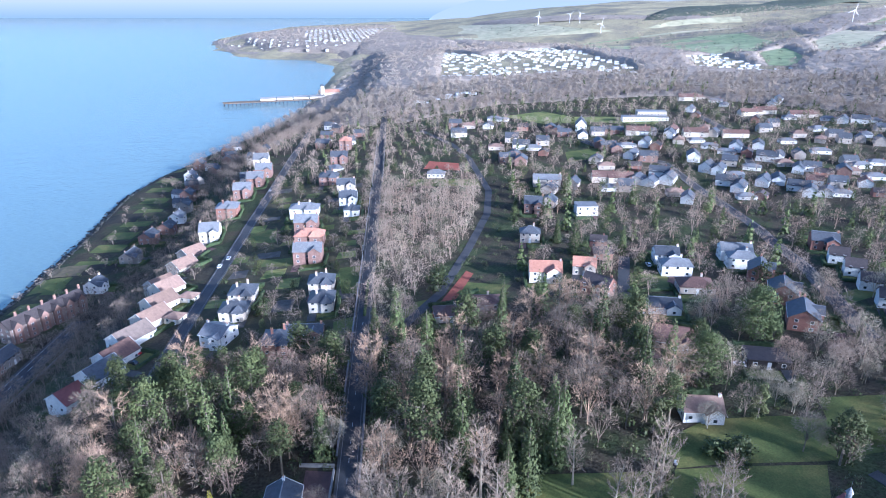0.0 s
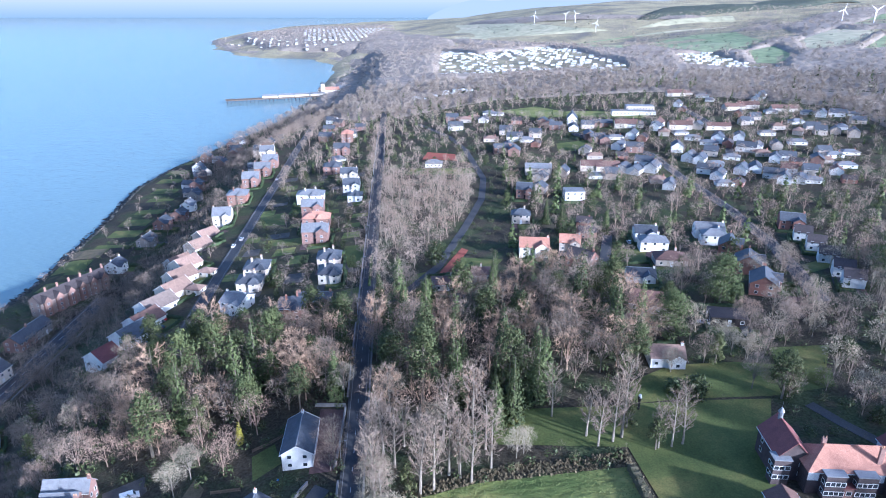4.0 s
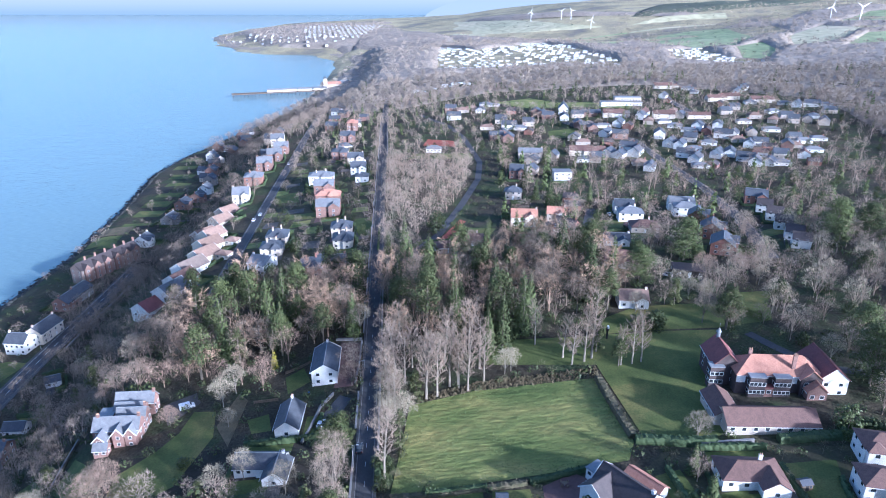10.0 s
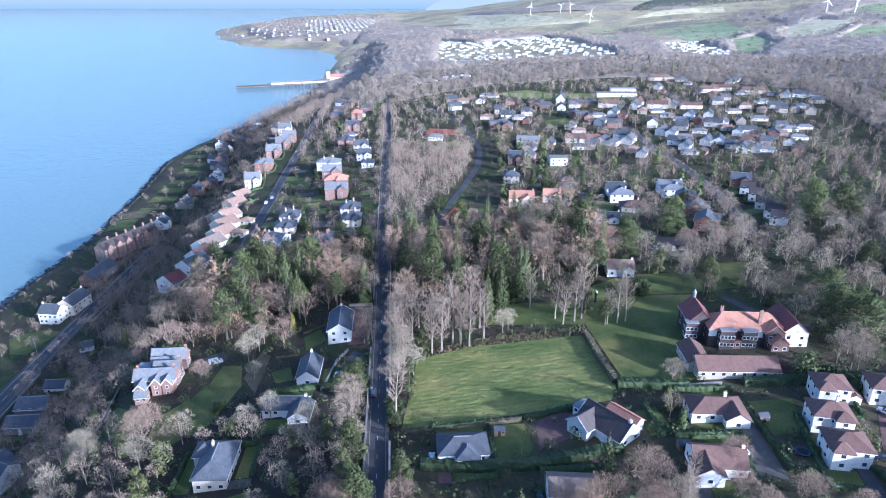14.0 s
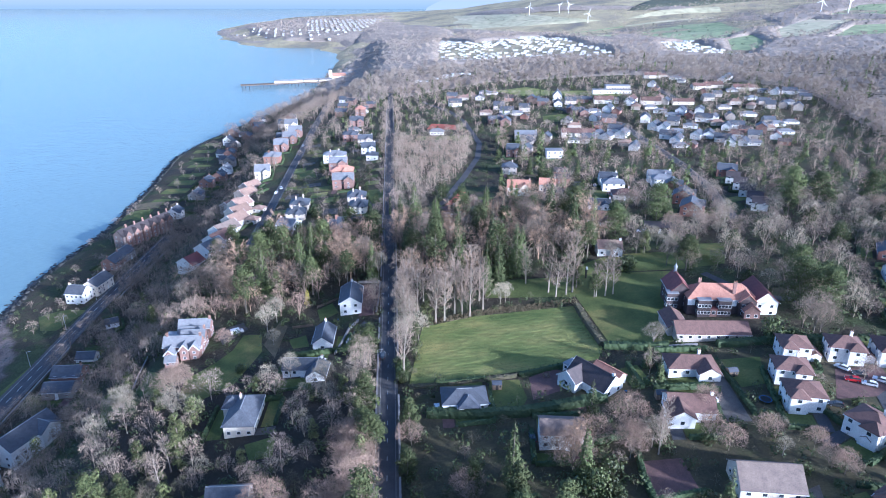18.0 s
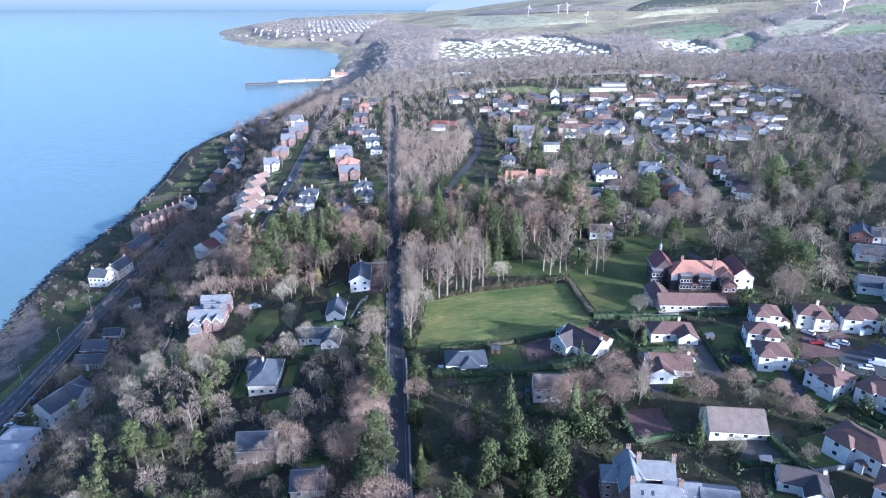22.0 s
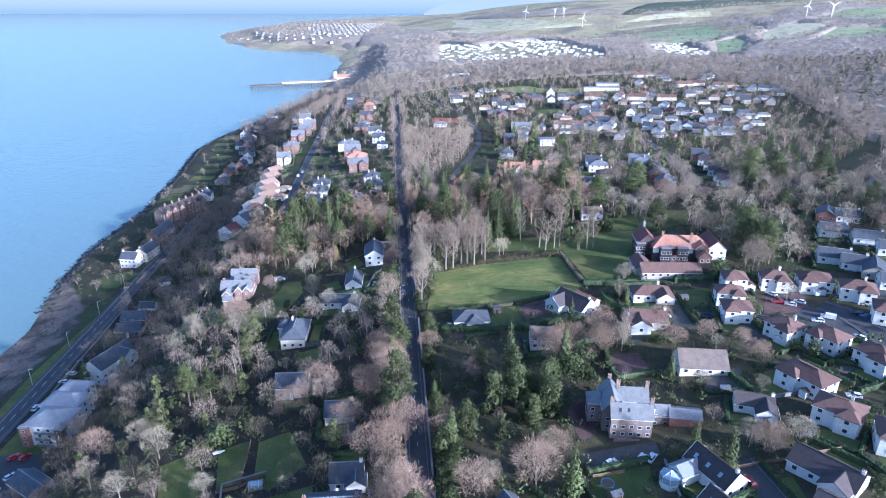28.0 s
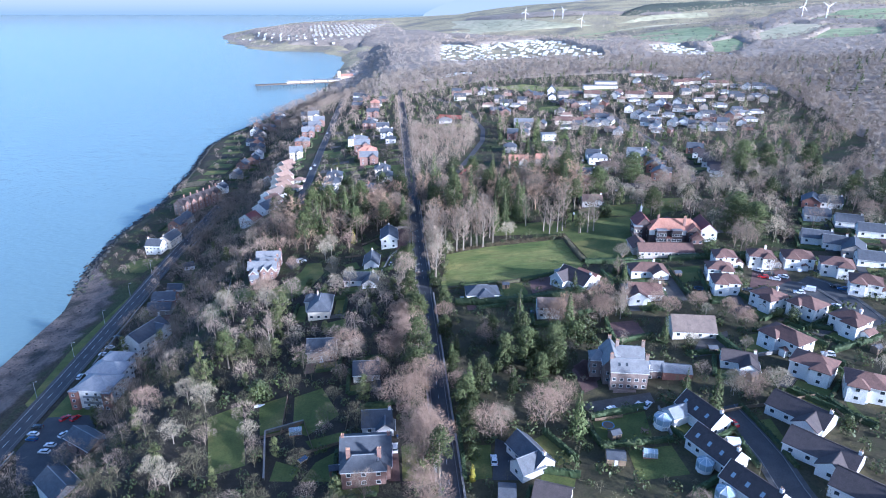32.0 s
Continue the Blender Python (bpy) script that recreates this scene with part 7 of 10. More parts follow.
village(5, 100.4, 540.2, 0)
village(0, 114.3, 532.9, 80)
village(4, 127.2, 539.0, 0)
village(5, 135.8, 543.8, 0)
village(5, 143.8, 542.1, 0)
village(5, 150.9, 540.5, 0)
village(7, 159.4, 534.1, 0)
village(0, 167.2, 532.6, 0)
village(1, 187.0, 533.9, 60)
village(5, 121.4, 503.8, 80)
village(5, 126.2, 495.9, 0)
village(5, 130.4, 488.1, 80)
village(2, 141.8, 499.6, 0)
village(0, 138.9, 474.7, 60)
village(5, 148.0, 464.3, -10)
village(0, 156.4, 502.1, 60)
village(6, 162.3, 492.6, 60)
village(3, 114.8, 450.8, 0)
village(4, 110.4, 464.0, 70)
village(2, 76.1, 425.3, 0)
village(2, 62.3, 420.3, 0)
village(4, 84.9, 413.2, 70)
village(4, 67.9, 402.9, 70)
village(4, 52.6, 372.9, 0)
village(4, 63.5, 375.8, 70)
village(7, 107.8, 423.3, 0)
village(7, 117.5, 422.7, 0)
village(2, 107.7, 406.5, 0)
village(4, 116.8, 405.0, 0)
village(0, 128.3, 420.9, 62)
village(0, 135.6, 415.0, 60)
village(0, 146.3, 431.4, -24)
village(0, 148.8, 419.7, 60)
village(7, 256.7, 698.2, 0)
village(3, 271.2, 705.8, 0)
village(2, 280.3, 682.6, -20)
village(2, 278.7, 657.0, 60)
village(0, 236.1, 630.8, 60)
village(6, 231.5, 601.6, 60)
village(0, 181.2, 521.6, 70)
village(3, 183.3, 505.7, 70)
village(0, 180.4, 463.9, 70)
village(7, 201.4, 521.3, 0)
village(3, 216.5, 541.5, 60)
village(2, 197.0, 506.1, 0)
village(7, 231.5, 516.6, -10)
village(7, 280.4, 602.8, 0)
village(7, 296.2, 609.4, 0)
village(0, 323.0, 650.1, 60)
village(0, 337.0, 670.3, 60)
village(7, 318.1, 585.7, 0)
village(3, 332.4, 589.2, 0)
village(2, 305.0, 579.5, 0)
village(4, 260.7, 530.9, 0)
village(6, 271.6, 571.1, 60)
village(4, 277.5, 552.4, 0)
village(2, 263.1, 496.5, 0)
village(3, 278.7, 511.8, 0)
village(4, 254.6, 461.3, 70)
village(2, 303.5, 529.7, 0)
village(3, 288.6, 496.8, 60)
village(4, 305.9, 509.0, -10)
village(4, 304.3, 493.3, -10)
village(4, 316.7, 493.4, 60)
village(2, 329.8, 507.9, 60)
village(4, 326.3, 484.6, 60)
village(0, 340.1, 558.3, 62)
village(2, 334.3, 569.6, -20)
village(0, 353.3, 556.4, -24)
village(2, 365.7, 557.2, -20)
village(4, 351.8, 523.1, -20)
village(0, 237.3, 487.6, 62)
village(0, 242.5, 484.1, 0)
village(0, 218.3, 482.5, 60)
village(2, 209.7, 476.6, -20)
village(6, 221.0, 468.8, 70)
village(0, 230.4, 457.6, -24)
village(0, 239.7, 460.4, 62)
village(3, 236.8, 445.7, 0)
village(0, 240.6, 432.6, 60)
village(0, 249.6, 433.8, -24)
village(0, 181.7, 440.5, 62)
village(0, 187.9, 435.3, 60)
village(2, 196.5, 428.0, -20)
village(0, 184.0, 412.3, -24)
village(0, 188.1, 401.7, 60)
village(2, 185.0, 383.7, -10)
village(0, 207.6, 410.9, 62)
village(0, 218.4, 413.9, 60)
village(6, 193.7, 383.1, 60)
village(0, 223.7, 398.5, -24)
village(0, 224.9, 385.9, 60)
village(0, 234.5, 385.7, 60)
village(2, 242.0, 383.3, -10)
village(3, 247.1, 377.9, -10)
village(4, 250.3, 401.9, -20)
village(6, 251.9, 422.1, -20)
village(5, 264.0, 420.6, 60)
village(3, 272.2, 425.3, -10)
village(2, 283.7, 435.5, -10)
village(4, 280.3, 443.3, -10)
village(2, 274.5, 469.6, -10)
village(2, 298.2, 440.8, -10)
village(2, 280.0, 413.2, -10)
village(6, 263.6, 380.1, -20)
village(3, 144.7, 393.0, -10)
village(0, 147.8, 379.6, 60)
village(2, 201.6, 489.7, -20)
village(4, 216.3, 521.5, 60)
village(4, 201.2, 450.7, -20)
village(2, 212.6, 440.1, -20)
village(1, 239.5, 409.4, -20)
village(1, 267.1, 400.8, 60)
village(6, 78.1, 308.2, -6)
village(6, 75.7, 290.4, -6)
village(6, 133.6, 446.7, -6)
village_row(-85, 480, -75, 600, 4, R_, 26, 20)
village_row(-100, 560, -110, 660, 4, R_, 24, 21)
village_row(-150, 480, -175, 700, 6, [0, 5, 4], 34, 22)
village_row(-212, 480, -222, 700, 6, [0, 5, 4, 5], 20, 23)
road("upper_road", [(-127, 560), (-131, 620), (-140, 720)], 4.8, "far stretch of the road along the bank", (0.9, 0.9), ASPHALT)
road("village_road", [(157.7, 457.7), (147.8, 468.0), (134.0, 478.0), (112.0, 520.0)], 5, "asphalt village road between gardens", (1.0, 1.0), ASPHALT)
road("village_road", [(236.5, 630.7), (235.8, 581.4), (233.2, 523.9), (214.0, 440.0)], 5, "asphalt village street between houses", (1.0, 1.0), ASPHALT)
school = start_house("school", 181.4, 591.9, -4, "low pale school with flat roofs and a playing field", "school", 22)
block(school, 40, 10, 3.6, 0, "flat", WHITE, SLATE_PALE, 0, 0, 0, bays=(12, 0, 0))
block(school, 26, 10, 6.6, 0, "flat", BEIGE, LEAD, 8, 12, 0, bays=(9, 0, 0))
kirk = start_house("church", 118, 560, -10, "white church with a steep slate roof", "church", 10)
block(kirk, 16, 9, 6.0, 5.0, "gable", WHITE, SLATE, 0, 0, 90, bays=(3, 1, 0))

# ---- pier, headland, holiday parks and hills ----
pier = new("pier")
tagged(pier, "long timber pier with pale sheds and piles", "pier")
pier.matrix_basis = pose(-213, 1085, 0, 0, 0, 19)
part("deck", *box(-140, 30, -9, 9, 4.0, 4.8), WOOD, pier)
for i in range(24):
    part("pile", *joined(tube((-138 + i * 6, -8.5, -5), (-138 + i * 6, -8.5, 4.4), 0.5, 0.5, 6)), DARKWOOD, pier)
for i in range(4):
    part("shelter", *gable_walls(24, 6, 8, 2, 4.5), CREAM, pier).matrix_local = pose(-70 + 26 * i, 4, 0)
    part("shelter_roof", *gable_roof(24, 6, 8, 2), SLATE_PALE, pier).matrix_local = pose(-70 + 26 * i, 4, 0)
station = start_house("station", -190, 1110, 20, "pier station with a cream clock tower and glazed roofs", "station", 20)
block(station, 34, 14, 6, 4, "gable", CREAM, TILE_RED, 0, 0, 0, bays=(0, 0, 0))
block(station, 6, 6, 17, 4, "hip", CREAM, SLATE, -12, -8, 0, bays=(0, 0, 0))
for i in range(3):
    block(station, 60, 8, 5, 2, "gable", CREAM, SLATE_PALE, 22 + 3 * i, 16 + 10 * i, 40, bays=(0, 0, 0))


def small_boxes(name, label, places, w, d, hgt, rise, wall, tile, seed):
    """Caravans or far houses in their hundreds, walls and roofs."""
    r = random.Random(seed)
    walls, roofs = [], []
    for x, y, a in places:
        s = r.uniform(0.75, 1.1)
        m = pose(x, y, h(x, y), 0, 0, a + r.uniform(-8, 8)) @ Matrix.Diagonal((s, s, s, 1))
        walls.append(moved(box(-w / 2, w / 2, -d / 2, d / 2, -1.5, hgt), m))
        roofs.append(moved(gable_roof(w, d, hgt, rise, 0.15, 0.1), m))
    e = part(name, *joined(*walls), wall)
    tagged(e, label, "houses" if "house" in label else "caravans", kind="stuff")
    k = part(name + "_roofs", *joined(*roofs), tile)
    tagged(k, label.replace("rows of ", "low roofs of "), "roofs", kind="stuff")


def rows_in(poly, along, across, turn, seed, fill=0.85):
    """Places in rows inside a polygon."""
    r = random.Random(seed)
    cx, cy = sum(p[0] for p in poly) / len(poly), sum(p[1] for p in poly) / len(poly)
    c, s = math.cos(radians(turn)), math.sin(radians(turn))
    out = []
    for i in range(-60, 61):
        for j in range(-60, 61):
            u, v = i * along + r.uniform(-1.5, 1.5), j * across + r.uniform(-1, 1)
            x, y = cx + u * c - v * s, cy + u * s + v * c
            if inside(poly, x, y) and r.random() < fill:
                out.append((x, y, turn + 90))
    return out


PARK_A = [(-5, 1030), (3, 1560), (76, 1340), (167, 1471), (242, 1510), (273, 1236), (292, 1025), (267, 923), (192, 976), (74, 969)]
PARK_B = [(415, 1157), (482, 1188), (460, 1010), (500, 961), (468, 909), (421, 931), (373, 990)]
PARK_C = [(-35, 785), (40, 850), (42, 810), (-29, 765)]
PLOTS += [PARK_A, PARK_B, PARK_C]
small_boxes("caravan_park", "rows of white holiday caravans on a hillside", rows_in(PARK_A, 12, 30, 8, 3, 0.6) + rows_in(PARK_B, 12, 28, 12, 4, 0.75) + rows_in(PARK_C, 12, 16, 25, 5, 0.8), 3.4, 8.6, 2.5, 0.6, CARAVAN, CARAVAN, 6)
TOWN = [(-404, 2042), (-520, 2560), (-215, 2600), (-235, 1973)]
TOWN_B = [(-690, 2200), (-520, 1960), (-300, 1830), (-240, 1980), (-500, 2150), (-740, 2440)]
small_boxes("headland_town", "rows of pale houses of a far headland town", rows_in(TOWN, 16, 24, 10, 7, 0.75) + rows_in(TOWN_B, 26, 30, 12, 8, 0.5) + rows_in([(-190, 1180), (-140, 1160), (-110, 1420), (-200, 1500)], 26, 30, 0, 9, 0.5), 9, 7, 4.6, 2.4, CARAVAN, ROOFS, 9)


def turbine(x, y, tall, blade, turn):
    e = new("wind_turbine")
    tagged(e, "white three-bladed wind turbine on the hill", "wind turbine", "wind turbines")
    e.matrix_basis = pose(x, y, h(x, y) - 0.5, 0, 0, 10)
    part("tower", *tube((0, 0, 0), (0, 0, tall), tall * 0.035, tall * 0.02, 10), TURBINE, e)
    n = part("nacelle", *box(-tall * 0.03, tall * 0.03, -tall * 0.07, tall * 0.06, tall - tall * 0.03, tall + tall * 0.04), TURBINE, e)
    for k in range(3):
        b = part("blade", [(-blade * 0.035, 0, 0), (blade * 0.035, 0, 0), (blade * 0.06, 0, blade * 0.25), (0.1, 0, blade), (-0.1, 0, blade), (-blade * 0.03, 0, blade * 0.25), (0, blade * 0.03, blade * 0.12)],
                 [(0, 1, 2, 3, 4, 5), (1, 0, 6), (2, 1, 6), (0, 5, 6), (3, 2, 6), (4, 3, 6), (5, 4, 6)], TURBINE, n)
        b.matrix_local = pose(0, -tall * 0.08, tall, 0, turn + 120 * k, 0)


for x, y, tall, blade, turn in ((285, 2073, 26, 15, 10), (369, 2017, 24, 13, 50), (394, 1994, 25, 14, 85), (426, 1861, 27, 15, 20), (943, 1595, 30, 18, 15), (892, 1393, 32, 19, 60)):
    turbine(x, y, tall, blade, turn)

plot("pasture", [(54, 2409), (238, 2144), (386, 1910), (500, 1844), (376, 1847), (177, 1877), (41, 1925)], FARM, "pale straw-coloured winter pasture on the hill", "field", 0.6, True, 20)
plot("pasture", [(352, 1830), (508, 1790), (470, 1594), (345, 1291), (304, 1463)], FARM_GREEN, "green hill pasture", "field", 0.6, True, 20)
plot("pasture", [(508, 1842), (641, 1902), (818, 1917), (789, 1792), (634, 1714), (518, 1700)], FARM, "pale straw-coloured winter pasture on the hill", "field", 0.6, True, 20)
plot("pasture", [(431, 1334), (480, 1570), (589, 1672), (695, 1590), (633, 1303), (533, 1172), (462, 1198)], FARM_GREEN, "green hill pasture", "field", 0.6, True, 20)
plot("pasture", [(537, 1160), (600, 1197), (566, 1066), (504, 972), (481, 998)], FARM_GREEN, "green hill pasture above the caravans", "field", 0.6, True, 20)
plot("pasture", [(668, 1245), (818, 1402), (830, 1283), (697, 1119), (607, 1087)], FARM, "pale straw-coloured rough hill pasture", "field", 0.6, True, 20)
plot("pasture", [(648, 1026), (797, 1201), (883, 1174), (793, 1031)], FARM_GREEN, "green hill pasture", "field", 0.6, True, 20)
plot("pasture", [(900, 1500), (1100, 1700), (1300, 1650), (1150, 1350), (960, 1280)], FARM_GREEN, "green hill pasture", "field", 0.6, True, 20)
plot("playing_field", [(58.7, 645.4), (99.9, 663.3), (121.5, 626.0), (156.8, 616.8), (195.2, 587.3), (184.3, 571.8), (131.2, 595.0), (90.6, 596.8)], FIELD, "wide green playing field behind the village", "field", 0.1)
plot("lawn", [(93.0, 491.4), (120.5, 499.5), (117.1, 474.2), (90.8, 466.0)], LAWN, "terraced green garden allotments", "lawn", 0.1)

# far shores and hills beyond the firth
def ridge_line(name, label, x0, x1, y, base, top, seed, material, depth=500):
    """A far range of hills as a long solid swell."""
    r = random.Random(seed)
    ph = [r.uniform(0, 6) for _ in range(5)]
    xs = np.linspace(x0, x1, 90)
    t = (xs - x0) / (x1 - x0)
    ht = base + (top - base) * (np.sin(np.pi * t) ** 0.6) * (0.72 + 0.16 * np.sin(t * 9 + ph[0]) + 0.08 * np.sin(t * 23 + ph[1]) + 0.04 * np.sin(t * 61 + ph[2]))
    vs = [(x, y, -2) for x in xs] + [(x, y + depth * 0.4, z) for x, z in zip(xs, ht)] + [(x, y + depth, -2) for x in xs]
    n = len(xs)
    fs = [(i + k * n, i + 1 + k * n, i + 1 + (k + 1) * n, i + (k + 1) * n) for i in range(n - 1) for k in (0, 1)]
    return tagged(part(name, vs, fs, material, smooth=True), label, "backdrop", kind="structure")


def haze_glow(name, r, g, b):
    """Emission that paints the pale haze of miles of air over the firth, for the backdrop alone."""
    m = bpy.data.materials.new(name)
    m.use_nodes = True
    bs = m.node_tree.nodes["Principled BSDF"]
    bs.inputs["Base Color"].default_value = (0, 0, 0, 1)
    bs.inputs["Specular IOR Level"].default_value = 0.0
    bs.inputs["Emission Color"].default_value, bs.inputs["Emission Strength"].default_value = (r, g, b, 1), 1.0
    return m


# Haze painted as a glow that pales with height on an upright sheet.
far_water = haze_glow("far water haze glow", 0.3, 0.3, 0.26)
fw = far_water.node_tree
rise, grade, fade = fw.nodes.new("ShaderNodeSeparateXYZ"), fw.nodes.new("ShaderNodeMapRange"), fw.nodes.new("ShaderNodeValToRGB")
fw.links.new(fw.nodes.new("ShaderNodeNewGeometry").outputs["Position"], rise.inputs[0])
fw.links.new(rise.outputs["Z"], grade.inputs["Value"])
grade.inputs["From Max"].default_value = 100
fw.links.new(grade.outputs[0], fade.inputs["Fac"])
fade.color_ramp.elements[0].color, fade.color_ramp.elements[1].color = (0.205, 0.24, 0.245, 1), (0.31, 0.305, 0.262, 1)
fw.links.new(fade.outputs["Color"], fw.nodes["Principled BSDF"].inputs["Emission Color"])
tagged(part("backdrop", [(-5300, 4990, -3), (3700, 4990, -3), (3700, 4990, 104), (-5300, 4990, 104)], [(0, 1, 2, 3)], far_water), "upright sheet glowing like far hazy water of the firth", "backdrop", kind="structure")
ridge_line("backdrop", "hills beyond the firth with haze painted as glow", -5400, 4200, 4994, 90, 300, 3, haze_glow("far hills haze glow", 0.335, 0.315, 0.265), 12)
ridge_line("backdrop", "hills behind the headland with haze painted as glow", -100, 2900, 3850, 0, 290, 4, haze_glow("far hills blue haze glow", 0.29, 0.295, 0.265), 700)


# ---- trees ----
rng = np.random.default_rng(7)


def limb(path, radii, n=5):
    vs, fs = [], []
    for i, (p, r) in enumerate(zip(path, radii)):
        d = Vector(path[min(i + 1, len(path) - 1)]) - Vector(path[max(0, i - 1)])
        q = d.to_track_quat("Z", "Y")
        vs += [tuple(Vector(p) + q @ Vector((r * math.cos(k * math.tau / n), r * math.sin(k * math.tau / n), 0))) for k in range(n)]
    for i in range(len(path) - 1):
        fs += [(i * n + k, i * n + (k + 1) % n, (i + 1) * n + (k + 1) % n, (i + 1) * n + k) for k in range(n)]
    return vs, fs


def slivers(base, way, length, width):
    """Thin three-cornered twigs from arrays of their feet, directions, lengths and widths."""
    side = np.cross(way, rng.normal(size=way.shape))
    side /= np.linalg.norm(side, axis=1, keepdims=True) + 1e-9
    v = np.stack([base - side * width[:, None] / 2, base + side * width[:, None] / 2, base + way * length[:, None]], 1).reshape(-1, 3)
    return v.tolist(), np.arange(len(v)).reshape(-1, 3).tolist()


def unit(a):
    return a / (np.linalg.norm(a, axis=-1, keepdims=True) + 1e-9)


def bare_tree(tall, wide, limbs=9, subs=5, twigs=26, thick=0.05, clear=0.25, up=0.55, tw_len=1.5):
    """Wood and twig meshes of a leafless tree."""
    lean = rng.normal(size=2) * 0.03 * tall
    trunk = [(lean[0] * t * t, lean[1] * t * t, tall * 0.86 * t) for t in (0, 0.25, 0.5, 0.75, 1)]
    r0 = tall * 0.013 + 0.04
    wood = [limb([(0, 0, -0.6)] + trunk[1:], [r0 * 1.25, r0 * 0.85, r0 * 0.65, r0 * 0.4, r0 * 0.12], 6)]
    thin, bases, ways, lens = [], [], [], []
    for i in range(limbs):
        t = clear + (0.96 - clear) * (i + rng.random() * 0.8) / limbs
        a = i * 2.4 + rng.random()
        reach = wide * (0.55 + 0.6 * math.sin(math.pi * min(1, (t - clear) / (1 - clear) * 0.85 + 0.12))) * (0.75 + 0.4 * rng.random())
        p0 = np.array([lean[0] * t * t, lean[1] * t * t, tall * 0.86 * t])
        rise = up * reach + tall * 0.05
        out = np.array([math.cos(a), math.sin(a), 0])
        p1 = p0 + out * reach * 0.5 + (0, 0, rise * 0.4)
        p2 = p0 + out * reach + (0, 0, min(rise, tall * 1.02 - p0[2])) + rng.normal(size=3) * 0.3
        r = r0 * (0.5 - 0.3 * t)
        wood.append(limb([tuple(p0), tuple(p1), tuple(p2)], [r * 0.75, r * 0.4, r * 0.12], 4))
        for s in range(subs):
            f = 0.3 + 0.7 * (s + rng.random()) / subs
            q0 = p0 + (p1 - p0) * f * 2 if f < 0.5 else p1 + (p2 - p1) * (f - 0.5) * 2
            w = unit(unit(p2 - p0) + rng.normal(size=3) * 0.55 + (0, 0, 0.25))
            ln = reach * 0.42 * (0.6 + 0.6 * rng.random()) + 0.6
            q1 = q0 + w * ln
            thin.append(limb([tuple(q0), tuple(q1)], [r * 0.4 + 0.015, 0.012], 3))
            k = rng.random(twigs)
            bases.append(q0 + (q1 - q0) * k[:, None])
            ways.append(unit(w + rng.normal(size=(twigs, 3)) * 0.65 + (0, 0, 0.3)))
            lens.append(tw_len * (0.45 + 0.8 * rng.random(twigs)))
    b, w, ln = np.concatenate(bases), np.concatenate(ways), np.concatenate(lens)
    tw = slivers(b, w, ln, thick * (0.6 + 0.8 * rng.random(len(b))))
    return joined(*wood), joined(tw, *thin)


def fuzzy_tree(tall, wide, n=1400, thick=0.05, lobes=9, clear=0.3, tw=1.0, up=0.6, limbs=True):
    """A leafless tree: a trunk that forks early, and a broad dome made of smaller domes of fine twigs."""
    lean = rng.normal(size=2) * 0.02 * tall
    r0 = tall * 0.011 + 0.03
    fork = np.array([lean[0] * 0.4, lean[1] * 0.4, tall * max(0.12, clear * 0.9)])
    crown = tall * (1 - clear)
    mid = np.array([lean[0], lean[1], tall * clear + crown * 0.45])
    wood = [limb([(0, 0, -0.6), tuple(fork * 0.6), tuple(fork), tuple(mid + (0, 0, crown * 0.2))], [r0 * 1.3, r0, r0 * 0.8, r0 * 0.12], 5)]
    thin, bs, ws, ls = [], [], [], []
    for i in range(lobes):
        a = i * 2.4 + rng.random() * 0.7
        el = math.asin(min(1.0, -0.25 + 1.25 * (i + 0.5) / lobes))
        k = 0.62 * (0.85 + 0.3 * rng.random())
        c = mid + np.array([math.cos(a) * math.cos(el) * wide * k, math.sin(a) * math.cos(el) * wide * k, math.sin(el) * crown * 0.52 * k])
        rad = wide * (0.40 + 0.14 * rng.random())
        wood.append(limb([tuple(fork), tuple(fork * 0.45 + c * 0.55 + (0, 0, crown * 0.05)), tuple(c)], [r0 * 0.4, r0 * 0.25, r0 * 0.08], 3 if not limbs else 4))
        m = n // lobes
        d = unit(rng.normal(size=(m, 3)) + 0.5 * unit(c - mid) + (0, 0, 0.25))
        s = 0.25 + 0.65 * rng.random(m) ** 0.6
        bs.append(c + d * (s * rad)[:, None] * (1, 1, 0.8))
        ws.append(unit(d + rng.normal(size=(m, 3)) * 0.5 + (0, 0, up * 0.5)))
        ls.append(tw * (0.5 + 0.8 * rng.random(m)))
        if limbs:
            for j in range(6):
                e = c + unit(rng.normal(size=3) + (0, 0, 0.4)) * rad * 0.8
                thin.append(limb([tuple(fork + (c - fork) * (0.5 + 0.5 * rng.random())), tuple(e)], [r0 * 0.12 + 0.01, 0.01], 3))
    b = np.concatenate(bs)
    twig = slivers(b, np.concatenate(ws), np.concatenate(ls), thick * (0.6 + 0.8 * rng.random(len(b))))
    return joined(*wood), joined(twig, *thin)


def sprays(pos, size, tilt, loose=0.4):
    """Small leafy sprays: bent pairs of triangles round given places, facing roughly outwards."""
    n = len(pos)
    a = unit(tilt + rng.normal(size=(n, 3)) * loose)
    b = unit(np.cross(a, rng.normal(size=(n, 3))))
    c = np.cross(a, b)
    s = (size * (0.6 + 0.8 * rng.random(n)))[:, None]
    v = np.stack([pos - b * s * 0.5, pos + c * s * 0.35 + a * s * 0.12, pos + b * s * 0.5, pos - c * s * 0.35 + a * s * 0.12], 1).reshape(-1, 3)
    i = np.arange(n)[:, None] * 4
    return v.tolist(), np.concatenate([i + [0, 3, 1], i + [1, 3, 2]]).tolist()


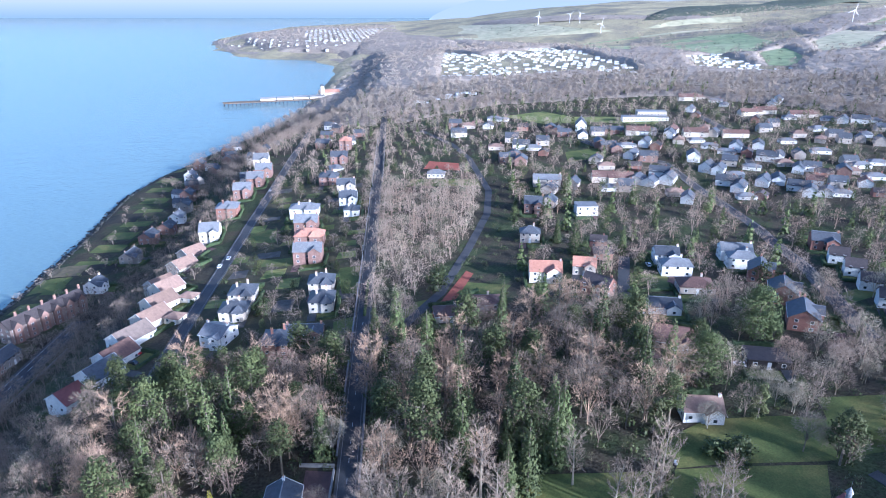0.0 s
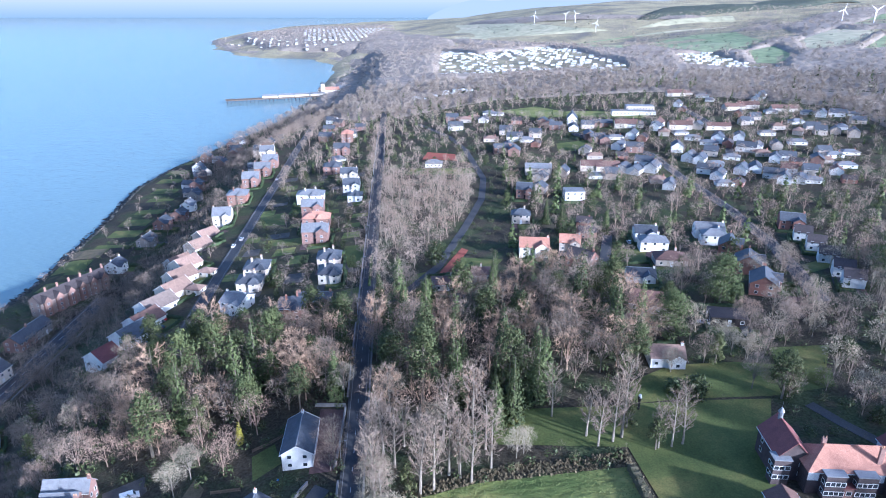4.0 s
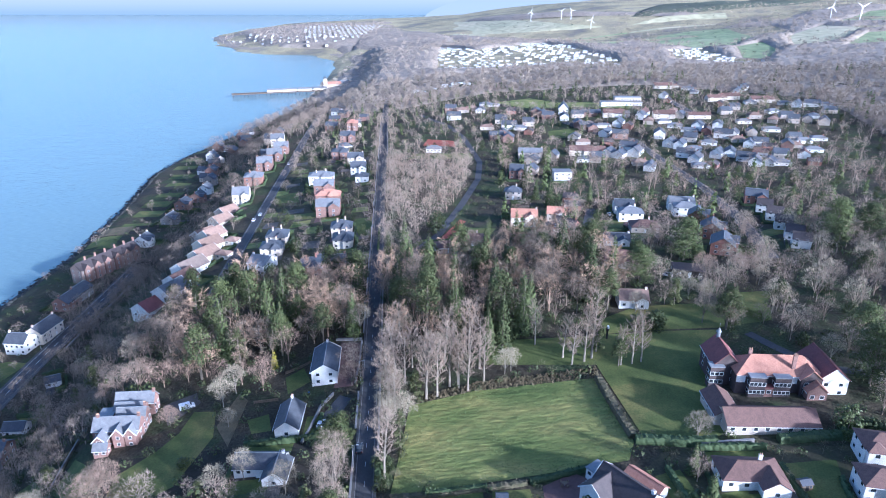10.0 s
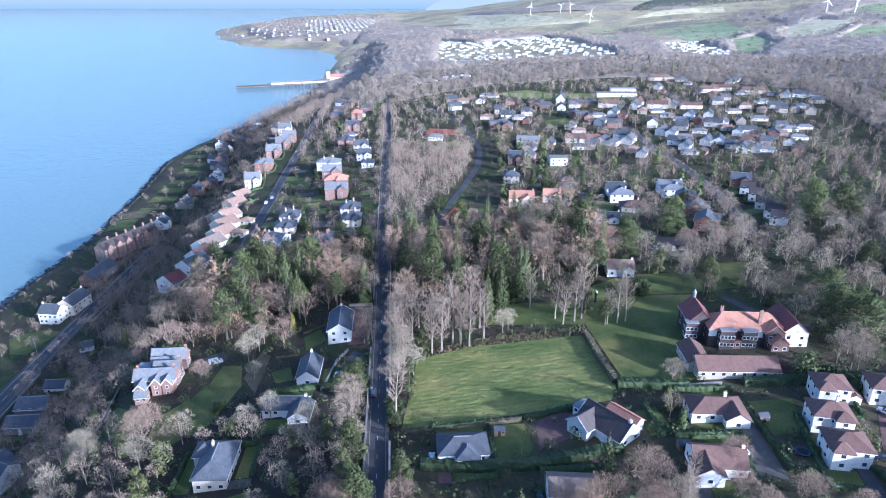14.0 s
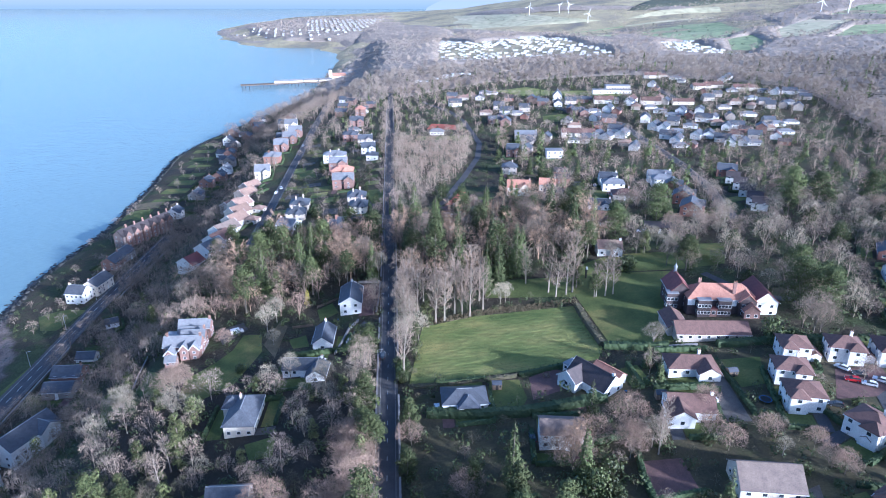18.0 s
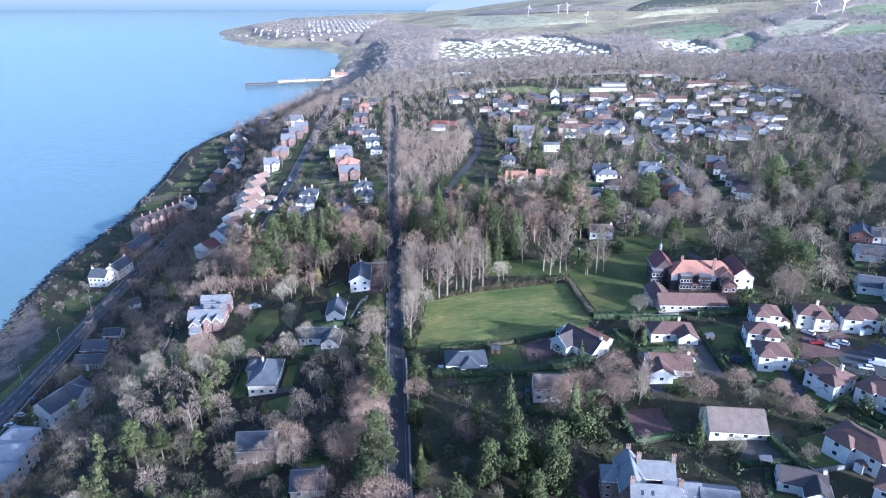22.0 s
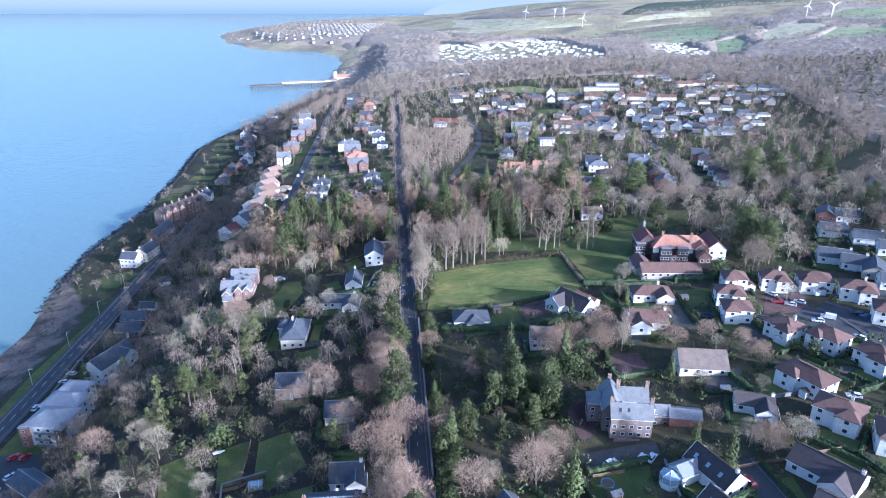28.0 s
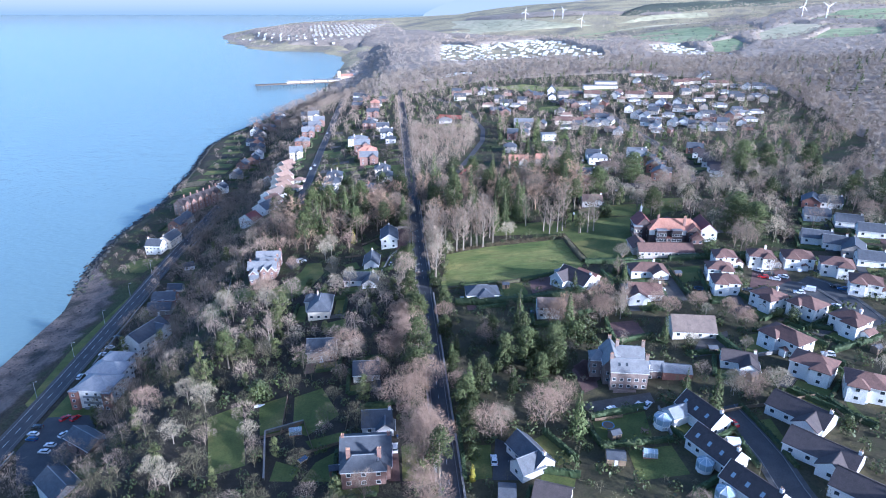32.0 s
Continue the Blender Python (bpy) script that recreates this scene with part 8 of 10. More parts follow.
def conifer(tall, wide, n=900, clear=0.06, size=0.75, power=0.85, ragged=0.25):
    """A spire of drooping sprays with an uneven outline."""
    wood = limb([(0, 0, -0.6), (0, 0, tall * 0.5), (0, 0, tall * 0.97)], [tall * 0.018 + 0.05, tall * 0.011, 0.03], 6)
    t = clear + (1 - clear) * (1 - np.sqrt(rng.random(n)))
    ang = rng.random(n) * math.tau
    tier = 0.8 + 0.2 * np.sin(t * tall * 2.6 + np.sin(ang * 2) * 1.5)
    lobes = 1 + ragged * np.sin(ang * 3 + t * 9 + rng.random() * 6) * np.sin(ang * 5 + t * 14)
    r = wide * (1 - t) ** power * tier * lobes * (0.55 + 0.45 * np.sqrt(rng.random(n))) + 0.12
    pos = np.stack([r * np.cos(ang), r * np.sin(ang), t * tall - r * 0.22], 1)
    out = np.stack([np.cos(ang), np.sin(ang), 0.45 + 0 * ang], 1)
    return wood, sprays(pos, size * (0.6 + 0.5 * (1 - t)), out)


def clumped(tall, wide, clumps=9, n=90, clear=0.4, size=0.7, flat=0.6, stems=True):
    """A trunk and limbs with leafy clumps at their ends: pines, ivy-clad and broad evergreen trees."""
    wood = [limb([(0, 0, -0.6), (0.1, 0, tall * 0.5), (0, 0.1, tall * 0.93)], [tall * 0.02 + 0.04, tall * 0.014, 0.05], 6)]
    ps, outs = [], []
    for i in range(clumps):
        t = clear + (0.97 - clear) * (i + 0.5) / clumps
        a = i * 2.4 + rng.random()
        off = wide * (1 - 0.75 * max(0.0, (t - 0.6) / 0.4)) * (0.35 + 0.4 * rng.random()) if i < clumps - 1 else 0
        c = np.array([math.cos(a) * off, math.sin(a) * off, t * tall])
        if stems:
            wood.append(limb([(0, 0, t * tall - off * 0.5), tuple(c)], [tall * 0.006 + 0.02, 0.03], 4))
        d = unit(rng.normal(size=(n, 3)))
        rr = wide * (0.42 + 0.16 * rng.random()) * (0.6 + 0.4 * rng.random(n))
        ps.append(c + d * rr[:, None] * (1, 1, flat) * (1 + 0.2 * np.sin(d[:, :1] * 5 + d[:, 1:2] * 4)))
        outs.append(d + (0, 0, 0.4))
    return joined(*wood), sprays(np.concatenate(ps), size, np.concatenate(outs))


KINDS = {}


def kind(key, label, category, shapes, bark, leaf):
    KINDS[key] = (label, category, [(mesh_of("trunk", *a, bark), mesh_of("crown", *b, leaf)) for a, b in shapes])


kind("ash", "tall bare broadleaf tree with fine grey-brown twigs", "tree", [fuzzy_tree(13 + i, 4.8, 1900, 0.055, 10, 0.28) for i in range(4)], BARK, TWIG)
kind("pale", "bare tree with pale lichen-grey twigs", "tree", [fuzzy_tree(10 + i, 4.4, 1700, 0.055, 9, 0.25) for i in range(4)], BARK_PALE, TWIG_PALE)
kind("round", "round bare tree with dense russet-grey twigs", "tree", [fuzzy_tree(10 + 0.8 * i, 5.2, 2600, 0.055, 12, 0.18) for i in range(3)], BARK, TWIG_WARM)
kind("larch", "bare russet larch with drooping twigs", "larch", [bare_tree(16 + i, 3.0, 30, 5, 20, clear=0.15, up=0.1, tw_len=1.0) for i in range(3)], BARK, TWIG_RED)
kind("birch", "slender bare birch with a pale trunk", "birch", [bare_tree(20 + 1.5 * i, 2.5, 24, 5, 14, thick=0.07, clear=0.22, up=0.8, tw_len=1.2) for i in range(4)], BARK_PALE, TWIG)
kind("spruce", "dark green spruce with drooping branches", "conifer", [conifer(14 + 2 * i, 3.0 + 0.3 * i, 1500, size=0.62) for i in range(4)], BARK, NEEDLE)
kind("golden", "narrow golden-yellow cypress tree in a garden", "conifer", [conifer(7.5, 1.3, 700, 0.02, 0.5, 0.6, 0.1)], BARK, NEEDLE_Y)
kind("cypress", "dark green columnar garden cypress", "conifer", [conifer(9 + 2 * i, 1.7, 900, 0.02, 0.55, 0.55, 0.12) for i in range(2)], BARK, NEEDLE)
kind("pine", "Scots pine with blue-green clumped needles", "pine", [clumped(13 + 1.5 * i, 4.0, 13, 150, 0.42, 0.48, 0.7) for i in range(4)], BARK, PINE)
kind("cedar", "broad dark cedar with layered branches", "cedar", [clumped(20, 7.5, 26, 260, 0.2, 0.5, 0.3)], BARK, NEEDLE)
kind("yew", "dense rounded dark green evergreen tree", "conifer", [clumped(11 + 1.5 * i, 3.3, 15, 210, 0.06, 0.46, 1.0) for i in range(3)], BARK, PINE)
kind("ivy", "ivy-covered tree with olive-green leaves", "tree", [clumped(11 + 1.5 * i, 2.6, 10, 90, 0.1, 0.6, 0.9) for i in range(3)], BARK, IVY)
kind("evergreen", "broad evergreen shrub with glossy leaves", "shrub", [clumped(3.5 + i, 2.4 + 0.4 * i, 9, 80, 0.05, 0.5, 0.8, False) for i in range(3)], BARK, LEAF)
kind("bush", "bare brown garden shrub", "shrub", [fuzzy_tree(3.0 + 0.8 * i, 1.9, 420, 0.05, 5, 0.05, 0.7) for i in range(3)], BARK, BUSH)
COUNT = {}


def plant(key, x, y, size=1.0, lift=0.0, which=None):
    """One tree as a thing of its own: trunk and crown."""
    label, category, shapes = KINDS[key]
    i = COUNT[key] = COUNT.get(key, -1) + 1
    a, b = shapes[(which if which is not None else i) % len(shapes)]
    names = {"tree": "tree", "larch": "larch_tree", "birch": "birch_tree", "conifer": "conifer_tree", "pine": "pine_tree", "cedar": "cedar_tree", "shrub": "shrub"}
    e = new(names[category])
    e.empty_display_size = 0.3
    e.matrix_world = pose(x, y, h(x, y) - 0.1 + lift, 0, 0, (i * 137.5) % 360) @ Matrix.Diagonal((size, size, size * (0.92 + 0.16 * ((i * 7) % 5) / 4), 1))
    put("trunk", a, e, Matrix())
    put("crown", b, e, Matrix())
    return tagged(e, label, category, "garden shrubs" if category == "shrub" else "trees")


DISCS = np.array(KEEP_OUT + FRONT)
ROADS = np.array([(*a, *b, w) for a, b, w in LINES])


def within(poly, x, y):
    """Which of many places lie inside a polygon."""
    hit = np.zeros(len(x), bool)
    for (ax, ay), (bx, by) in zip(poly, poly[1:] + poly[:1]):
        if ay != by:
            hit ^= ((ay > y) != (by > y)) & (x < ax + (bx - ax) * (y - ay) / (by - ay))
    return hit


def free(x, y, pad=1.0, plots=True):
    """Which of many places are clear of houses, roads, hedges and, if asked, of lawns."""
    ok = np.ones(len(x), bool)
    lo, hi, low, high = x.min() - 60, x.max() + 60, y.min() - 60, y.max() + 60
    for cx, cy, r in DISCS:
        if lo < cx < hi and low < cy < high:
            ok &= (x - cx) ** 2 + (y - cy) ** 2 > (r + pad) ** 2
    for ax, ay, bx, by, w in ROADS:
        if max(ax, bx) < lo or min(ax, bx) > hi or max(ay, by) < low or min(ay, by) > high:
            continue
        dx, dy = bx - ax, by - ay
        t = np.clip(((x - ax) * dx + (y - ay) * dy) / (dx * dx + dy * dy), 0, 1)
        ok &= (x - ax - t * dx) ** 2 + (y - ay - t * dy) ** 2 > max(0.0, w + pad) ** 2
    if plots:
        for p in PLOTS:
            ok &= ~within(p, x, y)
    return ok


def scatter(poly, gap, seed, pad=1.5, plots=True):
    """Places spread over a polygon at least about gap apart."""
    r = np.random.default_rng(seed)
    xs, ys = [p[0] for p in poly], [p[1] for p in poly]
    n = int((max(xs) - min(xs)) * (max(ys) - min(ys)) / gap ** 2 * 2.2)
    x, y = r.uniform(min(xs), max(xs), n), r.uniform(min(ys), max(ys), n)
    k = within(poly, x, y)
    x, y = x[k], y[k]
    if not len(x):
        return []
    k = free(x, y, pad, plots)
    out, cells = [], {}
    for x, y in zip(x[k].tolist(), y[k].tolist()):
        c = (int(x // gap), int(y // gap))
        if any((x - a) ** 2 + (y - b) ** 2 < gap * gap for i in (-1, 0, 1) for j in (-1, 0, 1) for a, b in cells.get((c[0] + i, c[1] + j), ())):
            continue
        cells.setdefault(c, []).append((x, y))
        out.append((x, y))
    return out


def wood(poly, gap, mix, seed, size=(0.8, 1.15), pad=1.5):
    """Trees of a mix of kinds over a polygon."""
    r = random.Random(seed + 1)
    keys = [k for k, n in mix.items() for _ in range(n)]
    for x, y in scatter(poly, gap, seed, pad):
        plant(r.choice(keys), x, y, r.uniform(*size))


def triangles(shape):
    """A shape's places and its faces cut into triangles, as arrays."""
    v, f = shape
    return np.asarray(v, float), np.array([(q[0], q[i], q[i + 1]) for q in f for i in range(1, len(q) - 1)])


def thicket(name, label, poly, gap, shapes, material, seed, size=(0.8, 1.2), pad=1.5, plots=True):
    """Trees that nobody could count, as one object."""
    r = random.Random(seed + 5)
    cut = [triangles(s) for s in shapes]
    vs, fs, n = [], [], 0
    for x, y in scatter(poly, gap, seed, pad, plots):
        v, f = cut[r.randrange(len(cut))]
        s, a = r.uniform(*size), r.uniform(0, math.tau)
        c, d = s * math.cos(a), s * math.sin(a)
        vs.append(np.stack([v[:, 0] * c - v[:, 1] * d + x, v[:, 0] * d + v[:, 1] * c + y, v[:, 2] * s + (h(x, y) - 0.2)], 1))
        fs.append(f + n)
        n += len(v)
    if not vs:
        return None
    me = bpy.data.meshes.new(name)
    v, f = np.concatenate(vs), np.concatenate(fs)
    me.vertices.add(len(v))
    me.vertices.foreach_set("co", v.ravel())
    me.loops.add(f.size)
    me.loops.foreach_set("vertex_index", f.ravel())
    me.polygons.add(len(f))
    me.polygons.foreach_set("loop_start", np.arange(0, f.size, 3))
    me.update(calc_edges=True)
    me.materials.append(material)
    return tagged(new(name, me), label, "woods", kind="stuff")


def soft_crown(tall, wide, n=30):
    """A far tree: a stem and a dome of broad sprays of twigs."""
    stem = limb([(0, 0, -0.5), (0, 0, tall * 0.7)], [tall * 0.02, 0.05], 3)
    lobes = unit(rng.normal(size=(5, 3)) + (0, 0, 0.5)) * (wide * 0.55, wide * 0.55, tall * 0.26) + (0, 0, tall * 0.55)
    d = unit(rng.normal(size=(n, 3)) + (0, 0, 0.35))
    base = lobes[rng.integers(0, 5, n)] + d * (wide, wide, tall * 0.5) * (0.3 * np.sqrt(rng.random((n, 1))))
    way = unit(d + rng.normal(size=(n, 3)) * 0.35 + (0, 0, 0.5))
    return joined(stem, slivers(base, way, tall * 0.2 * (0.6 + 0.7 * rng.random(n)), 0.62 * (0.6 + 0.8 * rng.random(n))))


def lean_tree(tall, wide, n, thick):
    """A light tree for thickets: a stem, a few limbs and n twigs."""
    stem = limb([(0, 0, -0.5), (0, 0, tall * 0.8)], [tall * 0.014, 0.03], 3)
    a = rng.random(n) * math.tau
    t = 0.3 + 0.7 * rng.random(n) ** 0.8
    r = wide * np.sin(np.pi * np.clip((t - 0.3) / 0.75 + 0.12, 0, 1)) * np.sqrt(rng.random(n))
    base = np.stack([r * np.cos(a), r * np.sin(a), t * tall * 0.9], 1)
    way = unit(np.stack([np.cos(a) * 0.7, np.sin(a) * 0.7, 0.9 + 0 * a], 1) + rng.normal(size=(n, 3)) * 0.4)
    return joined(stem, slivers(base, way, tall * 0.16 * (0.6 + 0.8 * rng.random(n)), thick * (0.6 + 0.8 * rng.random(n))))


def puff(tall, wide, n, size, loose=0.4):
    """A light leafy crown for far woods."""
    d = unit(rng.normal(size=(n, 3)))
    d[:, 2] = np.abs(d[:, 2])
    rr = 0.75 + 0.25 * rng.random(n)
    pos = d * rr[:, None] * (wide, wide, tall * 0.75) * (1 + 0.18 * np.sin(d[:, :1] * 6) * np.cos(d[:, 1:2] * 5)) + (0, 0, tall * 0.25)
    return sprays(pos, size, d, loose)


def canopy(name, label, poly, step, tall, material, seed):
    """A far wood's closed roof of twigs: low rounded crowns side by side that come down to the ground at its edges."""
    xs, ys = [p[0] for p in poly], [p[1] for p in poly]
    gx, gy = np.arange(min(xs), max(xs), step), np.arange(min(ys), max(ys), step)
    r = np.random.default_rng(seed)
    x, y = (a.ravel() for a in np.meshgrid(gx, gy))
    x, y = x + r.uniform(-0.35, 0.35, len(x)) * step, y + r.uniform(-0.35, 0.35, len(x)) * step
    k = within(poly, x, y)
    k[k] = free(x[k], y[k], 3.0)
    z = height(x, y)
    cell = 9.5
    cx, cy = np.floor(x / cell), np.floor(y / cell)
    best = np.full(len(x), 99.0)
    for a in (-1, 0, 1):
        for b in (-1, 0, 1):
            u, v = cx + a, cy + b
            ju, jv = np.sin(u * 12.9898 + v * 78.233) * 43758.5453 % 1, np.sin(u * 39.346 + v * 11.135) * 24634.6345 % 1
            size = 0.75 + 0.5 * (np.sin(u * 73.156 + v * 52.235) * 31245.123 % 1)
            best = np.minimum(best, np.hypot(x - (u + 0.2 + 0.6 * ju) * cell, y - (v + 0.2 + 0.6 * jv) * cell) / size)
    dome = 3.2 * np.sqrt(np.clip(1 - (best / 7.0) ** 2, 0, 1)) + 1.2 * np.sin(x / 37 + y / 29) + r.normal(0, 0.3, len(x))
    soft = np.pad(k.reshape(len(gy), len(gx)).astype(float), 3, mode="edge")
    soft = sum(soft[a:a + len(gy), b:b + len(gx)] for a in range(7) for b in range(7)).ravel() / 49
    z = np.where(k, z + (tall + dome) * np.clip(soft * 1.6 - 0.6, 0.05, 1), z - 1.5)
    n = len(gx)
    f = np.array(sheet(gx, gy, 0.0)[1])
    f = f[k[f].any(axis=1)]
    used, f = np.unique(f, return_inverse=True)
    return tagged(part(name, np.stack([x, y, z], 1)[used].tolist(), f.reshape(-1, 4).tolist(), material, smooth=True), label, "woods", kind="stuff")


LEAN = [joined(*fuzzy_tree(9.5 + i, 4.8, 700, 0.085, 9, 0.2, 1.1, 0.6, False)) for i in range(5)]
LEAN_MID = [joined(*fuzzy_tree(10.5 + i, 5.0, 330, 0.12, 8, 0.15, 1.3, 0.6, False)) for i in range(4)]
BROAD = [clumped(9 + 1.5 * i, 3.8, 11, 42, 0.15, 0.75, 0.8)[1] for i in range(4)]
SOFT = [soft_crown(8.5 + i, 4.8, 74) for i in range(6)]
PUFF = [soft_crown(9 + i, 6.5, 38) for i in range(4)]
SPIRE = [conifer(15 + i, 3.4, 90, 0.05, 2.0)[1] for i in range(3)]
SHRUBLET = [puff(2.2 + 0.5 * i, 1.7, 46, 0.62) for i in range(3)]
TWIGLET = [lean_tree(2.8 + 0.6 * i, 1.6, 46, 0.08) for i in range(3)]
IVIED = [clumped(11 + i, 2.8, 10, 62, 0.12, 0.62, 0.9)[1] for i in range(3)]


# ---- single trees that stand out ----
plant("golden", -60.1, 133.8, 1.1)
plant("spruce", 4.2, 138.8, 1.23)
plant("spruce", 16.0, 130.2, 1.17)
plant("spruce", 21.2, 131.5, 1.23)
plant("spruce", 29.6, 141.2, 1.3)
plant("spruce", -63.0, 147.4, 1.17)
plant("spruce", -78.2, 141.9, 1.04)
plant("cypress", 64.3, 54.0, 1.1)
plant("ivy", -8.5, 107.9, 0.96)
plant("ash", 125.2, 76.0, 1.19)
plant("pale", 69.4, 76.7, 0.96)
plant("cedar", 139.4, 119.5, 0.88)
plant("pine", 140.7, 103.1, 1.3)
plant("evergreen", 71.3, 140.7, 1.43)
plant("evergreen", 77.6, 139.8, 1.32)
plant("evergreen", 109.3, 75.9, 1.43)
plant("evergreen", 115.7, 75.4, 1.32)
plant("birch", 43.3, 119.1, 0.92)
plant("birch", 47.6, 120.4, 1.03)
plant("birch", 50.4, 122.0, 1.15)
plant("birch", 41.0, 123.7, 0.8)
plant("birch", 33.0, 133.8, 0.92)
plant("pine", 57.9, 115.8, 0.72)
plant("birch", 58.8, 116.4, 0.8)
plant("birch", 62.5, 116.6, 0.86)
plant("birch", 65.7, 117.3, 0.8)
plant("pale", 20.7, 116.7, 0.9)
plant("pale", 22.9, 118.4, 0.72)
plant("ivy", 52.8, 125.9, 1.08)
plant("birch", 8.1, 108.3, 1.15)
plant("birch", 2.3, 111.9, 1.09)
plant("birch", -1.7, 106.9, 1.09)
plant("birch", -5.2, 105.6, 1.03)
plant("birch", 5.3, 110.3, 1.03)
plant("pale", -16.6, 103.7, 1.14)
plant("pale", -15.6, 91.2, 1.08)
plant("pale", -16.8, 97.9, 1.02)
plant("ash", -18.2, 115.2, 1.06)
plant("round", -16.3, 109.1, 1.08)
plant("ivy", -11.9, 79.7, 1.02)
plant("evergreen", -16.2, 66.7, 0.88)
plant("evergreen", -16.4, 74.1, 1.1)
plant("bush", -12.7, 71.0, 0.8)
plant("round", -87.0, 104.7, 0.68)
plant("ivy", -141.2, 145.1, 0.72)
plant("ivy", -122.0, 134.3, 0.72)
plant("pale", -72.3, 112.5, 0.96)
plant("pale", -70.1, 119.6, 0.9)
plant("pale", -67.1, 100.9, 0.72)
plant("pine", -27.8, 78.7, 0.98)
plant("pine", -32.4, 73.9, 0.91)
plant("pale", -61.4, 70.5, 0.9)
plant("pale", -39.3, 56.4, 0.9)
plant("pale", -110.3, 66.4, 0.96)
plant("pale", -95.2, 73.4, 0.96)
plant("round", -94.5, 75.9, 0.94)
plant("evergreen", -75.1, 83.7, 0.88)
plant("bush", 47.5, 40.8, 1.2)
plant("cedar", 129.3, 98.6, 1.04)
plant("cedar", 134.3, 89.9, 0.94)
plant("ash", 123.3, 76.2, 1.12)
plant("round", 73.4, 40.3, 0.81)
plant("round", 30.8, 18.6, 1.08)
plant("larch", 32.3, 22.9, 0.72)
plant("round", 46.7, 21.7, 1.01)
plant("birch", 54.4, 22.4, 0.69)
plant("yew", 15.5, 4.2, 0.98)
plant("yew", 26.0, 0.8, 1.04)
plant("round", 3.2, 11.3, 0.94)
plant("yew", 4.8, 12.6, 0.78)
plant("cypress", -8.4, 6.3, 0.88)
plant("pine", -23.4, 30.8, 1.1)
plant("pine", -26.9, 49.0, 0.98)
plant("ivy", -78.6, 33.1, 1.02)
plant("ivy", -89.3, 20.8, 0.96)
plant("ivy", -97.6, 19.8, 0.96)
plant("pale", -112.1, 69.3, 0.9)
plant("pale", -89.3, 57.6, 1.02)
plant("birch", -79.7, 22.7, 0.69)
plant("golden", -6.4, -58.9, 0.75)
plant("yew", -6.8, -27.3, 1.17)
plant("yew", -1.1, -18.3, 1.04)
plant("yew", 14.7, -5.0, 1.17)
plant("yew", 24.2, -10.0, 1.17)
plant("cypress", 15.2, -11.9, 0.88)
plant("evergreen", 20.2, -24.4, 1.21)
plant("round", -18.8, -17.8, 1.28)
plant("round", -28.3, -24.5, 1.15)
plant("round", -17.6, -45.0, 1.28)
plant("round", -0.2, -41.8, 1.15)
plant("round", 15.8, -40.7, 1.28)
plant("pale", 3.2, -39.3, 0.84)
plant("pine", -15.2, -57.2, 1.04)
plant("spruce", 64.8, -40.3, 0.91)
plant("spruce", 60.0, -30.5, 0.52)
plant("round", 77.2, -34.3, 0.94)
plant("pale", 87.4, -31.7, 0.9)
plant("pale", 74.5, -29.4, 0.72)
plant("round", -55.7, 3.9, 0.94)
plant("round", -29.0, 21.6, 1.01)
plant("round", -32.2, 6.7, 0.94)
plant("round", -36.5, -10.5, 1.08)
plant("pine", -19.1, -2.1, 0.78)
plant("pine", -25.3, 36.5, 0.98)
plant("ivy", -97.2, 0.5, 0.96)
plant("ivy", -94.0, 19.0, 0.84)
plant("ivy", -90.1, 34.1, 0.96)
plant("ivy", -80.9, 40.2, 1.08)
plant("evergreen", -75.7, -10.8, 1.43)
plant("pale", -93.3, -13.4, 1.02)
plant("pale", -101.1, -7.9, 0.84)
plant("pale", -98.3, -29.2, 0.96)
plant("pale", -73.4, -32.2, 0.72)
plant("ash", -110.7, -21.6, 0.75)
plant("pale", -96.5, -48.1, 0.84)
plant("pale", -91.3, -51.0, 0.84)
plant("birch", -80.8, 32.5, 0.63)
plant("round", -116.6, -4.8, 1.01)
plant("round", 94.9, 13.3, 0.68)
plant("pale", 53.5, 25.3, 0.96)
plant("round", 48.4, 30.6, 1.22)
plant("birch", 57.7, 29.1, 0.69)
plant("round", 72.5, 21.8, 0.81)
plant("ash", 123.7, 48.5, 0.75)
plant("pale", 72.1, -2.1, 0.6)
plant("spruce", -63.6, 149.4, 1.1)
plant("spruce", -61.7, 153.8, 1.04)
plant("larch", -68.4, 146.7, 1.04)
plant("larch", -54.9, 158.9, 1.1)
plant("larch", -46.5, 155.3, 1.1)
plant("larch", -42.7, 157.3, 1.17)
plant("larch", 3.0, 179.7, 1.1)
plant("larch", 18.0, 174.8, 1.04)
plant("larch", 21.5, 174.4, 0.98)
plant("spruce", 30.7, 153.7, 1.3)
plant("spruce", 4.2, 151.7, 1.3)
plant("spruce", 17.1, 144.5, 1.23)
plant("spruce", 23.5, 147.3, 1.37)
plant("pale", -14.6, 146.7, 0.96)
plant("pale", -30.9, 150.9, 1.02)
plant("ash", -14.0, 161.3, 1.06)
plant("pine", 44.6, 199.8, 1.17)
plant("pine", 28.4, 180.0, 1.3)
plant("pine", -88.4, 177.3, 1.04)
plant("pine", -84.8, 182.7, 1.1)
plant("pine", -93.0, 184.0, 1.04)
plant("pine", -80.5, 186.6, 1.04)
plant("pine", -73.9, 190.4, 1.04)
plant("pine", -68.8, 192.9, 1.1)
plant("evergreen", -75.7, 246.3, 1.76)
plant("pine", 59.9, 206.3, 1.04)
plant("pine", 83.5, 188.4, 1.04)
plant("cypress", 115.1, 198.2, 0.88)
plant("cypress", 114.3, 202.5, 0.77)
plant("spruce", 110.5, 207.3, 0.91)
plant("cypress", 144.4, 200.3, 1.1)
